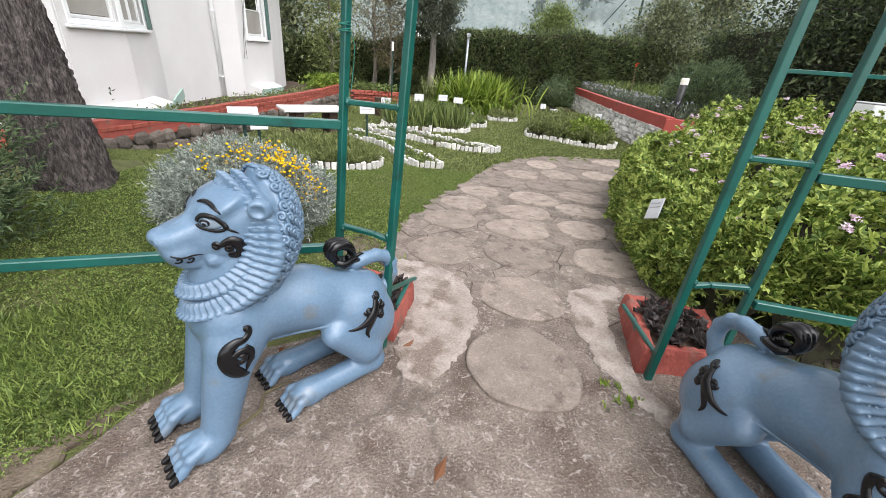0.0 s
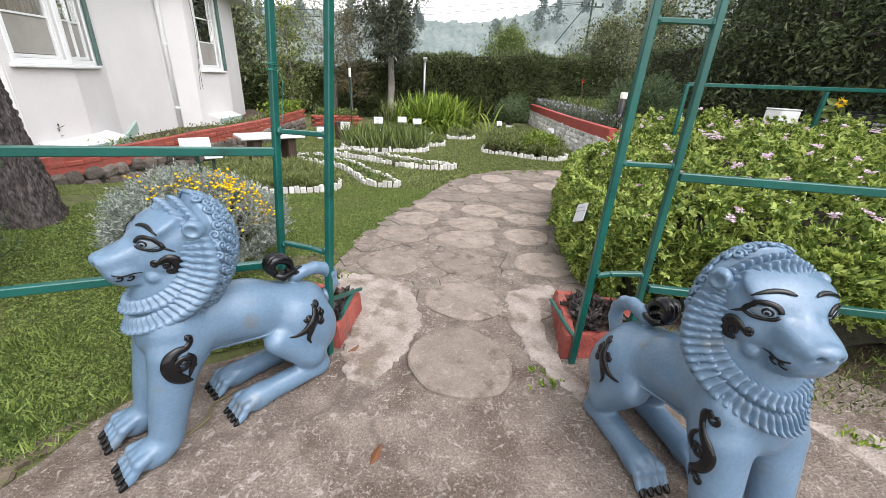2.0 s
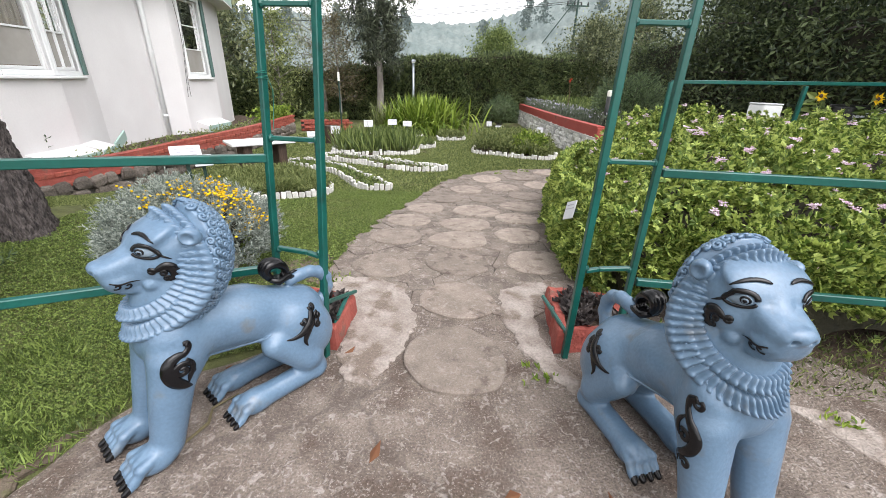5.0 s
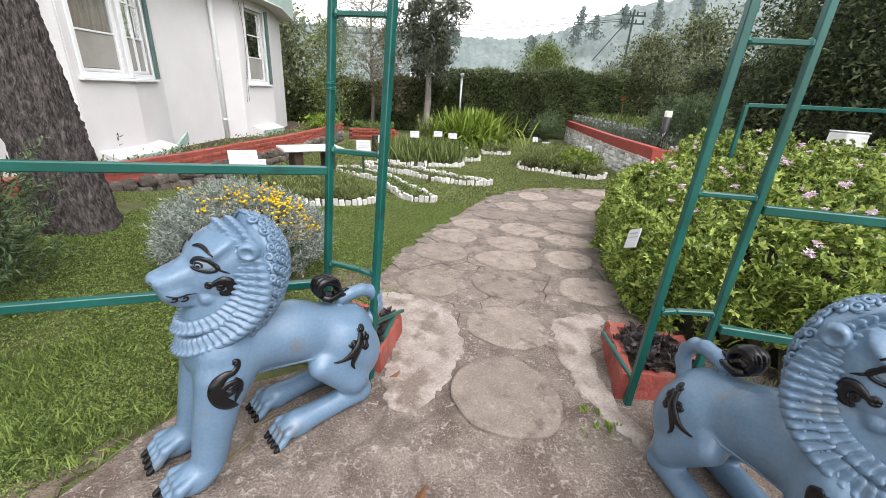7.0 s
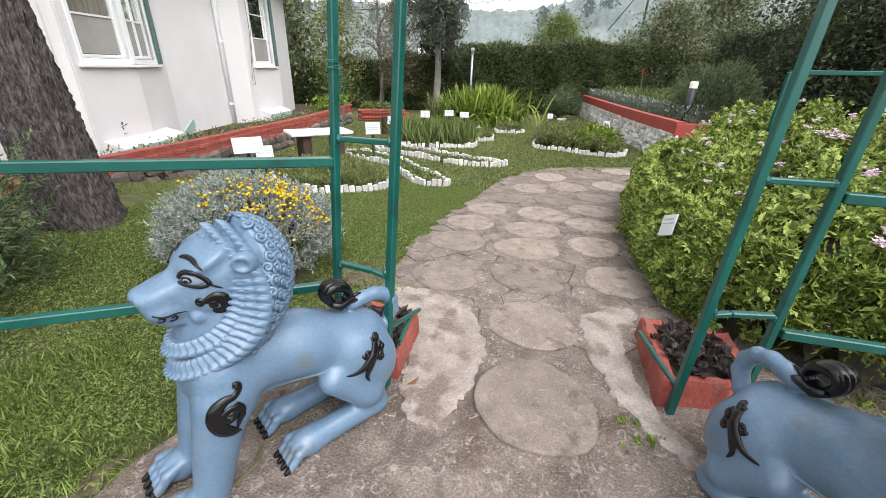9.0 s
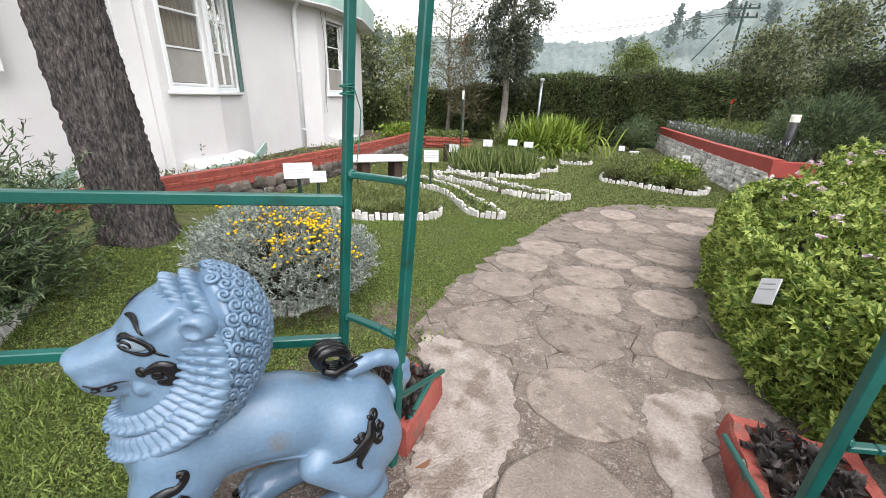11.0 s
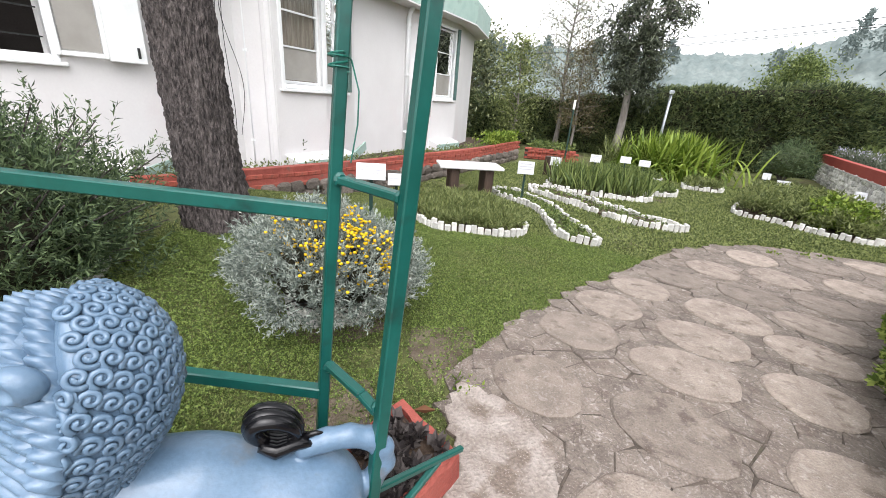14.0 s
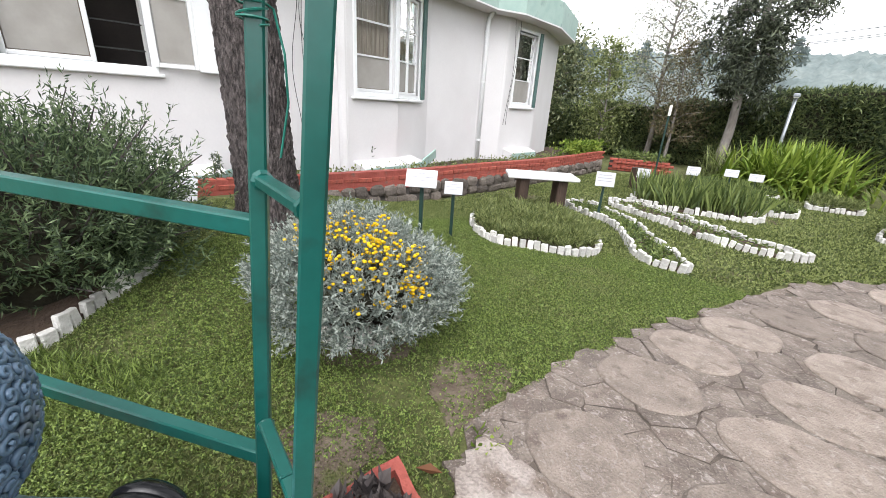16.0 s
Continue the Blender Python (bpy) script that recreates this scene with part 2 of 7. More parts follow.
M["pale_green"] = mat("pale_green_paint", (0.3, 0.42, 0.38), (0.36, 0.48, 0.43), 3, 0.6, 0.15, 30, stain=(0.24, 0.33, 0.3), stain_scale=3, mottle=0.06)
M["dark_green_trim"] = mat("dark_green_trim", (0.07, 0.13, 0.12), (0.1, 0.17, 0.15), 3, 0.5, 0.1, 30)
M["brick_red"] = mat("painted_red_brick", (0.25, 0.052, 0.036), (0.34, 0.086, 0.058), 7, 0.75, 0.5, 55, piece=0.14, stain=(0.13, 0.05, 0.04), stain_scale=6, stain_at=0.6, mottle=0.2)
M["red_cement"] = mat("red_painted_cement", (0.23, 0.05, 0.038), (0.32, 0.082, 0.062), 5, 0.8, 0.5, 45, stain=(0.16, 0.09, 0.07), stain_scale=7, stain_at=0.6, mottle=0.2)
M["red_smooth"] = mat("red_oxide_paint", (0.3, 0.055, 0.045), (0.35, 0.07, 0.055), 2, 0.7, 0.2, 30, stain=(0.2, 0.06, 0.05), stain_scale=2, mottle=0.1)
M["rubble"] = mat("rubble_stone", (0.1, 0.085, 0.073), (0.21, 0.178, 0.152), 5, 0.85, 0.7, 30, piece=0.35, mottle=0.3)
M["white_stone"] = mat("whitewashed_stone", (0.55, 0.53, 0.5), (0.78, 0.77, 0.75), 5, 0.85, 0.6, 30, piece=0.3, stain=(0.2, 0.18, 0.16), stain_scale=6, stain_at=0.6)
M["mortar"] = mat("dark_mortar", (0.06, 0.055, 0.05), (0.1, 0.09, 0.08), 9, 0.9, 0.5, 50)
M["white_brick"] = mat("whitewashed_brick", (0.5, 0.49, 0.46), (0.7, 0.69, 0.66), 12, 0.85, 0.5, 70, piece=0.22, stain=(0.2, 0.18, 0.14), stain_scale=14, stain_at=0.6, mottle=0.2)
M["slab_white"] = mat("white_marble_slab", (0.62, 0.62, 0.62), (0.74, 0.74, 0.74), 3, 0.4, 0.1, 40, stain=(0.5, 0.5, 0.5), stain_scale=3, mottle=0.04)
M["dark_wood"] = mat("weathered_dark_wood", (0.035, 0.022, 0.016), (0.07, 0.045, 0.032), 6, 0.8, 0.5, 50, stretch=(1, 1, 0.2))
M["flag"] = mat("sandy_flagstone", (0.195, 0.161, 0.135), (0.275, 0.23, 0.193), 7, 0.9, 0.7, 90, piece=0.26, stain=(0.135, 0.106, 0.087), stain_scale=9, stain_at=0.56, mottle=0.38, grit=0.7, chips=0.22)
M["crazy"] = mat("crazy_paving_stone", (0.125, 0.102, 0.085), (0.205, 0.172, 0.146), 6, 0.9, 0.8, 70, piece=0.1, stain=(0.13, 0.102, 0.084), stain_scale=8, stain_at=0.55, mottle=0.35, grit=0.8, chips=0.35, cracks=5.0)
M["concrete"] = mat("worn_concrete", (0.132, 0.105, 0.087), (0.222, 0.184, 0.156), 5, 0.92, 1.0, 95, stain=(0.11, 0.082, 0.065), stain_scale=3, stain_at=0.52, mottle=0.75, grit=1.0, chips=0.42, cracks=0.8)
M["cement"] = mat("pale_worn_cement", (0.23, 0.194, 0.168), (0.36, 0.316, 0.284), 7, 0.9, 0.9, 70, stain=(0.165, 0.13, 0.106), stain_scale=6, stain_at=0.5, mottle=0.42, grit=1.0)
M["joint"] = mat("paving_joint_earth", (0.055, 0.044, 0.035), (0.115, 0.094, 0.076), 8, 0.95, 0.9, 60, stain=(0.06, 0.065, 0.03), stain_scale=3, stain_at=0.6)
M["earth"] = mat("trodden_brown_earth", (0.085, 0.064, 0.045), (0.15, 0.12, 0.088), 7, 0.95, 0.9, 70, stain=(0.09, 0.095, 0.035), stain_scale=9, stain_at=0.55, mottle=0.4)
M["soil"] = mat("dark_garden_soil", (0.045, 0.03, 0.02), (0.085, 0.058, 0.04), 6, 0.95, 0.9, 50)
M["lawn"] = mat("lawn_turf", (0.075, 0.085, 0.028), (0.125, 0.138, 0.045), 7, 0.95, 0.9, 110, stain=(0.11, 0.085, 0.052), stain_scale=1.6, stain_at=0.57, mottle=0.5)
M["bark"] = mat("grey_pine_bark", (0.036, 0.03, 0.029), (0.15, 0.128, 0.12), 26, 0.95, 1.0, 70, stretch=(1.6, 1.6, 0.5), stain=(0.19, 0.17, 0.165), stain_scale=34, stain_at=0.62, dist=0.04, mottle=0.5)
M["bark_far"] = mat("pale_bark", (0.14, 0.125, 0.11), (0.26, 0.24, 0.22), 5, 0.95, 0.6, 30, stretch=(1, 1, 0.4))
M["sign_white"] = mat("white_sign_board", (0.47, 0.485, 0.5), (0.55, 0.565, 0.58), 3, 0.45, 0.05, 30, mottle=0.03)
M["sign_ink"] = mat("faded_ink", (0.3, 0.3, 0.32), (0.38, 0.38, 0.4), 9, 0.7, 0)
M["steel_dark"] = mat("dark_green_steel", (0.012, 0.035, 0.028), (0.02, 0.05, 0.04), 5, 0.45, 0.2, 40)
M["steel_grey"] = mat("galvanised_steel", (0.32, 0.35, 0.38), (0.42, 0.45, 0.48), 4, 0.45, 0.1, 40, metal=0.5)
M["lamp_lens"] = mat("opal_lamp_cover", (0.78, 0.78, 0.7), (0.82, 0.82, 0.74), 3, 0.35, 0)
M["curtain"] = mat("beige_curtain", (0.2, 0.165, 0.135), (0.32, 0.27, 0.23), 6, 0.9, 0.3, 40, stretch=(6, 6, 0.3))
M["frosted"] = mat("frosted_pane", (0.3, 0.285, 0.26), (0.36, 0.345, 0.32), 3, 0.25, 0.05, 30, mottle=0.03)
# near-black paint standing in for unlit rooms
M["dark_room"] = mat("painted_room_shade", (0.03, 0.026, 0.024), (0.05, 0.042, 0.038), 2, 0.9, 0)
M["wire"] = mat("black_cable", (0.015, 0.017, 0.016), (0.03, 0.03, 0.03), 9, 0.5, 0)
M["wire_green"] = mat("green_wire", (0.01, 0.12, 0.09), (0.015, 0.15, 0.11), 9, 0.4, 0)


def leafmat(name, a, b, rough=0.55, light=0.3, spec=0.35):
    return mat(name, a, b, 2.5, rough, 0, 30, island=0.75, through_light=light, spec=spec, mottle=0.12)


M["leaf_geranium"] = leafmat("geranium_leaf", (0.1, 0.162, 0.03), (0.4, 0.475, 0.122), light=0.4)
M["leaf_dark"] = leafmat("dark_leaf", (0.028, 0.044, 0.021), (0.11, 0.142, 0.06))
M["leaf_hedge"] = leafmat("cypress_spray", (0.04, 0.064, 0.028), (0.185, 0.225, 0.09))
M["leaf_mid"] = leafmat("mid_green_leaf", (0.066, 0.1, 0.028), (0.19, 0.24, 0.072))
M["leaf_lime"] = leafmat("lime_leaf", (0.09, 0.15, 0.015), (0.25, 0.33, 0.055))
M["leaf_silver"] = leafmat("silver_leaf", (0.15, 0.182, 0.158), (0.4, 0.44, 0.39), 0.8, 0.25)
M["leaf_olive"] = leafmat("olive_herb_leaf", (0.09, 0.115, 0.035), (0.235, 0.27, 0.1))
M["leaf_rosemary"] = leafmat("rosemary_leaf", (0.04, 0.066, 0.032), (0.14, 0.195, 0.09))
M["leaf_greyblue"] = leafmat("grey_violet_leaf", (0.085, 0.112, 0.075), (0.2, 0.235, 0.17))
M["leaf_grass"] = leafmat("lawn_blade", (0.072, 0.098, 0.027), (0.25, 0.29, 0.1))
M["leaf_clover"] = leafmat("clover_leaf", (0.065, 0.1, 0.022), (0.225, 0.3, 0.075))
M["leaf_dry"] = leafmat("dry_twig_leaf", (0.09, 0.075, 0.04), (0.2, 0.17, 0.09))
M["leaf_purple"] = leafmat("purple_rosette_leaf", (0.03, 0.025, 0.025), (0.1, 0.085, 0.08))
M["leaf_haze"] = leafmat("grey_feathery_leaf", (0.14, 0.155, 0.105), (0.34, 0.35, 0.25))
M["leaf_tree"] = leafmat("tree_leaf", (0.063, 0.083, 0.042), (0.205, 0.225, 0.115))
# twigs inside the bushes, near black so deep foliage shade is painted in
M["twig_shade"] = mat("twigs_painted_shade", (0.016, 0.015, 0.009), (0.036, 0.034, 0.018), 9, 0.95, 0.6, 50, mottle=0.4)
M["flower_yellow"] = leafmat("yellow_button_flower", (0.7, 0.45, 0.005), (0.85, 0.62, 0.02), 0.7)
M["flower_pink"] = leafmat("pale_pink_flower", (0.66, 0.46, 0.6), (0.85, 0.74, 0.82), 0.7)
M["leaf_cypress"] = leafmat("cypress_leaf", (0.04, 0.05, 0.034), (0.135, 0.155, 0.1))
M["flower_lilac"] = leafmat("lilac_flower", (0.42, 0.42, 0.55), (0.6, 0.6, 0.7), 0.7)
M["leaf_brown"] = leafmat("dead_brown_leaf", (0.12, 0.05, 0.025), (0.2, 0.09, 0.045), 0.8)
M["flower_red"] = leafmat("red_flower", (0.5, 0.02, 0.012), (0.6, 0.05, 0.02), 0.7)


# ---- ground: one sheet to the horizon ----
def graded(lo, hi, fine_lo, fine_hi, step, growth=1.22):
    xs = list(np.arange(fine_lo, fine_hi + 1e-6, step))
    d, x = step, fine_hi
    while x < hi:
        d *= growth
        x = min(hi, x + d)
        xs.append(x)
    d, x = step, fine_lo
    while x > lo:
        d *= growth
        x = max(lo, x - d)
        xs.insert(0, x)
    return xs


gx, gy = graded(-1500, 1500, -8, 8, 0.2), graded(-1500, 1500, -4, 20, 0.2)
gv = np.array([(x, y, ground_z(x, y) + (0.012 * noise.noise((x * 1.7, y * 1.7, 0)) if abs(x) < 9 and abs(y) < 22 else 0)) for y in gy for x in gx])
nx_ = len(gx)
gf = np.array([(j * nx_ + i, j * nx_ + i + 1, (j + 1) * nx_ + i + 1, (j + 1) * nx_ + i) for j in range(len(gy) - 1) for i in range(nx_ - 1)])
thing("ground", "gently sloping garden lawn of short green turf", "lawn", raw_mesh("ground", gv, gf, M["lawn"], smooth=True), kind="structure")


# ---- paving ----
APRON = [(0.02, 0.1), (-0.34, 0.0), (-0.72, -0.2), (-0.93, -0.6), (-1.06, -1.05), (-1.2, -1.7), (-1.35, -4.2), (4.6, -4.2), (4.4, -0.55), (3.2, -0.42), (2.45, -0.36), (1.9, -0.28), (1.4, 0.02), (1.38, 0.5), (1.55, 0.72), (1.88, 1.0), (1.9, 1.6), (2.05, 2.4), (2.3, 3.3), (2.75, 4.2), (3.6, 4.9), (5.0, 5.1), (5.0, 6.5), (3.4, 6.75), (2.4, 6.5), (1.75, 6.35), (1.3, 5.85), (0.78, 5.2), (0.42, 4.25), (0.2, 3.3), (0.02, 2.6), (-0.2, 1.6), (-0.3, 0.95), (0.0, 0.6)]


def rough_edge(poly, step, amp, seed):
    out, rnd = [], random.Random(seed)
    for i, (x0, y0) in enumerate(poly):
        x1, y1 = poly[(i + 1) % len(poly)]
        n = max(1, int(math.hypot(x1 - x0, y1 - y0) / step))
        for k in range(n):
            t = k / n
            out.append((x0 + (x1 - x0) * t + rnd.uniform(-amp, amp), y0 + (y1 - y0) * t + rnd.uniform(-amp, amp)))
    return out


def inside(poly, x, y):
    hit = False
    for i in range(len(poly)):
        (x0, y0), (x1, y1) = poly[i - 1], poly[i]
        if (y0 > y) != (y1 > y) and x < (x1 - x0) * (y - y0) / (y1 - y0) + x0:
            hit = not hit
    return hit


apron_edge = rough_edge(APRON, 0.12, 0.025, 3)
bm = bmesh.new()
bm.faces.new([bm.verts.new((x, y, 0)) for x, y in apron_edge])
bmesh.ops.triangulate(bm, faces=bm.faces[:])
bmesh.ops.subdivide_edges(bm, edges=[e for e in bm.edges if e.calc_length() > 0.5], cuts=3, use_grid_fill=False)
bmesh.ops.triangulate(bm, faces=bm.faces[:])
rim = [v for v in bm.verts if v.is_boundary]
for v in bm.verts:
    v.co.z = ground_z(v.co.x, v.co.y) + 0.018 + 0.004 * noise.noise((v.co.x * 3, v.co.y * 3, 1))
ext = bmesh.ops.extrude_edge_only(bm, edges=[e for e in bm.edges if e.is_boundary])
for g in ext["geom"]:
    if isinstance(g, bmesh.types.BMVert):
        g.co.z -= 0.06
me = bpy.data.meshes.new("garden_path")
bm.to_mesh(me)
bm.free()
me.materials.append(M["concrete"])
garden_path = thing("garden_path", "worn brown concrete path set with round flagstones", "path", me, kind="structure")

# round flagstones: centre x, y, half width, half depth, turn
ROUND = [(0.745, -0.045, 0.295, 0.315, 0), (0.795, 0.62, 0.275, 0.265, 10), (0.83, 1.28, 0.28, 0.275, -5), (0.865, 1.87, 0.3, 0.265, 0), (0.975, 2.44, 0.305, 0.27, 10), (1.17, 3.12, 0.3, 0.34, -8), (0.16, 1.2, 0.25, 0.25, 20), (0.21, 1.95, 0.26, 0.27, 0), (0.31, 2.58, 0.27, 0.26, 8), (0.5, 3.22, 0.26, 0.28, 0), (0.78, 3.9, 0.27, 0.3, 10), (1.57, 1.32, 0.3, 0.26, -25), (1.52, 2.05, 0.25, 0.26, 0), (1.66, 2.75, 0.28, 0.27, 15), (1.85, 3.45, 0.29, 0.3, 0), (1.42, 3.95, 0.29, 0.3, 0), (1.15, 4.6, 0.28, 0.3, 5), (2.1, 4.2, 0.3, 0.3, 0), (1.8, 4.85, 0.3, 0.3, 0), (2.55, 5.05, 0.33, 0.3, 0), (1.6, 5.5, 0.28, 0.3, 0), (2.3, 5.75, 0.32, 0.3, 0), (3.2, 5.5, 0.33, 0.3, 0), (3.0, 6.2, 0.33, 0.25, 0)]


def in_round(x, y, grow=0.0):
    return any(((x - cx) / (a + grow)) ** 2 + ((y - cy) / (b + grow)) ** 2 < 1 for cx, cy, a, b, _ in ROUND)


for k, (cx, cy, a, b, turn) in enumerate(ROUND):
    rnd = random.Random(k + 11)
    ph = [rnd.uniform(0, 6.28) for _ in range(4)]
    n = 28
    pts = []
    for i in range(n):
        w = 2 * math.pi * i / n
        r = 1 + 0.035 * math.sin(2 * w + ph[0]) + 0.03 * math.sin(3 * w + ph[1]) + 0.02 * math.sin(5 * w + ph[2]) + 0.012 * math.sin(9 * w + ph[3])
        c, s = math.cos(w + radians(turn)), math.sin(w + radians(turn))
        pts.append((cx + a * r * c, cy + b * r * s))
    tilt = rnd.uniform(-0.006, 0.006)
    sh = Shape().prism(pts, lambda x, y: ground_z(x, y) - 0.02, lambda x, y: ground_z(x, y) + 0.041 + tilt * (x - cx), bevel=0.012)
    part("flagstone", sh, M["flag"], garden_path)

# crazy paving between them: cells of a scattered pattern, clipped half-plane by half-plane
rnd = random.Random(5)
seeds = []
PAVED = [(-0.28, 0.75), (0.3, 0.55), (1.3, 0.5), (1.9, 1.05), (1.9, 1.6), (2.05, 2.4), (2.3, 3.3), (2.75, 4.2), (3.6, 4.9), (4.4, 5.05), (4.4, 6.4), (3.4, 6.65), (2.4, 6.4), (1.75, 6.25), (1.32, 5.8), (0.8, 5.15), (0.45, 4.22), (0.23, 3.28), (0.05, 2.58), (-0.17, 1.58)]
tries = 0
while tries < 9000:
    tries += 1
    x, y = rnd.uniform(-0.4, 4.4), rnd.uniform(0.4, 6.7)
    gap = 0.15 if y < 3 else 0.2
    if inside(PAVED, x, y) and not in_round(x, y, -0.04) and all((x - p) ** 2 + (y - q) ** 2 > gap * gap for p, q in seeds):
        seeds.append((x, y))
extra = [(cx + a * 0.5 * math.cos(w), cy + b * 0.5 * math.sin(w)) for cx, cy, a, b, _ in ROUND for w in np.arange(0, 6.2, 1.05)]
tries = 0
while tries < 5000:
    tries += 1
    x, y = rnd.uniform(-0.7, 4.7), rnd.uniform(0.1, 7.0)
    if not inside(PAVED, x, y) and all((x - p) ** 2 + (y - q) ** 2 > 0.026 for p, q in seeds + extra):
        extra.append((x, y))
every = seeds + extra
jf = Shape()
q = 0.1
for i in range(-4, 46):
    for j in range(4, 68):
        if all(inside(PAVED, i * q + a, j * q + b) for a in (0, q) for b in (0, q)):
            jf.add([(i * q + a, j * q + b, ground_z(0, j * q + b) + 0.0235) for a, b in ((0, 0), (q, 0), (q, q), (0, q))], [(0, 1, 2, 3)])
part("joint_fill", jf, M["joint"], garden_path, "dark earth in the paving joints")
count, far_paving = 0, Shape()
for x, y in sorted(seeds, key=lambda p: p[1]):
    cell = [(x - 0.4, y - 0.4), (x + 0.4, y - 0.4), (x + 0.4, y + 0.4), (x - 0.4, y + 0.4)]
    for p, q in every:
        d2 = (p - x) ** 2 + (q - y) ** 2
        if d2 < 1e-9 or d2 > 0.64:
            continue
        mx, my, ux, uy = (x + p) / 2, (y + q) / 2, p - x, q - y
        res = []
        for i in range(len(cell)):
            a0, a1 = cell[i - 1], cell[i]
            s0, s1 = (a0[0] - mx) * ux + (a0[1] - my) * uy, (a1[0] - mx) * ux + (a1[1] - my) * uy
            if (s0 < 0) != (s1 < 0):
                t = s0 / (s0 - s1)
                res.append((a0[0] + (a1[0] - a0[0]) * t, a0[1] + (a1[1] - a0[1]) * t))
            if s1 < 0:
                res.append(a1)
        cell = res
        if not cell:
            break
    if len(cell) < 3:
        continue
    cell = [(x + (px - x) * 0.976 + rnd.uniform(-0.01, 0.01), y + (py - y) * 0.976 + rnd.uniform(-0.01, 0.01)) for px, py in cell]
    h = rnd.uniform(0.0255, 0.031)
    sh = Shape().prism(cell, lambda px, py: ground_z(px, py) - 0.01, lambda px, py: ground_z(px, py) + h, bevel=0.004)
    if count < 300:
        part("paving_stone", sh, M["crazy"], garden_path)
    else:
        far_paving.add(sh.v, sh.f)
    count += 1
tagged(part("far_paving", far_paving, M["crazy"], garden_path, "small paving stones further along the path"), kind="stuff")

# pale worn cement on both sides of the first stone
PATCH_L = [(0.06, -0.06), (0.06, 0.5), (-0.16, 0.7), (-0.2, 0.95), (-0.1, 0.97), (0.08, 0.96), (0.31, 0.86), (0.38, 0.78), (0.44, 0.64), (0.47, 0.5), (0.5, 0.3), (0.43, 0.0), (0.28, -0.28), (0.14, -0.24)]
PATCH_R = [(1.12, 0.78), (1.4, 0.92), (1.62, 0.98), (1.5, 0.78), (1.33, 0.52), (1.3, 0.2), (1.34, -0.1), (1.5, -0.32), (1.38, -0.34), (1.16, 0.0), (1.1, 0.42)]
for name, pts, seed in (("cement_patch", PATCH_L, 1), ("cement_patch", PATCH_R, 2)):
    sh = Shape().prism(rough_edge(pts, 0.035, 0.019, seed), 0.0, lambda x, y: 0.0328 + 0.0015 * noise.noise((x * 6, y * 6, 3)), bevel=0.012)
    part(name, sh, M["cement"], garden_path, "pale worn cement patch")
sh = Shape().prism(rough_edge([(2.45, -0.38), (2.75, -0.42), (2.9, -0.75), (3.1, -1.0), (2.9, -1.02), (2.6, -0.72)], 0.05, 0.012, 9), 0.0, 0.024, bevel=0.01)
part("cement_patch", sh, M["cement"], garden_path, "pale worn cement patch")


# ---- the white house ----
SHRINK = 0.935


def inset(x, y):
    """Brings a point of the house's first survey to its true distance."""
    return 0.45 + SHRINK * (x - 0.45), -1.2 + SHRINK * (y + 1.2)


PLAN = [inset(*p) for p in [(-6.3, -7.0), (-5.95, 3.6), (-5.42, 3.9), (-5.5, 5.05), (-5.95, 6.3), (-6.08, 8.2), (-5.78, 8.9), (-5.8, 10.55), (-6.4, 12.55), (-10.5, 15.0), (-16, 15), (-16, -7)]]
WALL_Z0, WALL_Z1, THICK = -0.1, 3.4, 0.25


def face(i):
    (x0, y0), (x1, y1) = PLAN[i], PLAN[i + 1]
    d = Vector((x1 - x0, y1 - y0, 0))
    length = d.length / SHRINK
    d = d.normalized() * SHRINK
    out = Vector((d.y, -d.x, 0))
    m = Matrix(((d.x, out.x, 0, x0), (d.y, out.y, 0, y0), (0, 0, 1, 0), (0, 0, 0, 1)))
    return m, length  # local x along the wall, local y outwards, z up


def wall_piece(m, length, holes):
    """A wall, with at most one rectangular opening (s0, s1, z0, z1) that goes through it."""
    sh = Shape()
    if not holes:
        return sh.box(0, length, -THICK, 0, WALL_Z0, WALL_Z1, m=m)
    s0, s1, z0, z1 = holes[0]
    rings = [[(0, WALL_Z0), (length, WALL_Z0), (length, WALL_Z1), (0, WALL_Z1)], [(s0, z0), (s1, z0), (s1, z1), (s0, z1)]]
    v = [m @ Vector((s, y, z)) for y in (0, -THICK) for ring in rings for s, z in ring]
    f = []
    for k in range(4):
        j = (k + 1) % 4
        f += [(k, j, 4 + j, 4 + k), (8 + j, 8 + k, 12 + k, 12 + j), (k, 8 + k, 8 + j, j), (4 + j, 12 + j, 12 + k, 4 + k)]
    return sh.add(v, f)


house = thing("house", "white limewashed bungalow with faceted bays and a pale green roof edge", "house")
WIN = {0: [(5.0, 8.35, 1.6, 3.14)], 2: [(0.2, 1.08, 1.5, 3.08)], 3: [(0.05, 0.85, 1.5, 3.08)], 6: [(0.42, 1.35, 1.5, 3.13)]}
frames3 = []
for i in range(len(PLAN) - 1):
    m, length = face(i)
    part("wall", wall_piece(m, length, WIN.get(i, [])), M["white_wall"], house)
for i in (1, 2, 3, 4, 5, 6, 7):  # rounded fill at the bends
    x, y = PLAN[i]
    sh = Shape().tube([(x - 0.1, y, WALL_Z0), (x - 0.1, y, WALL_Z1)], 0.1, 10)
    part("wall_corner", sh, M["white_wall"], house)


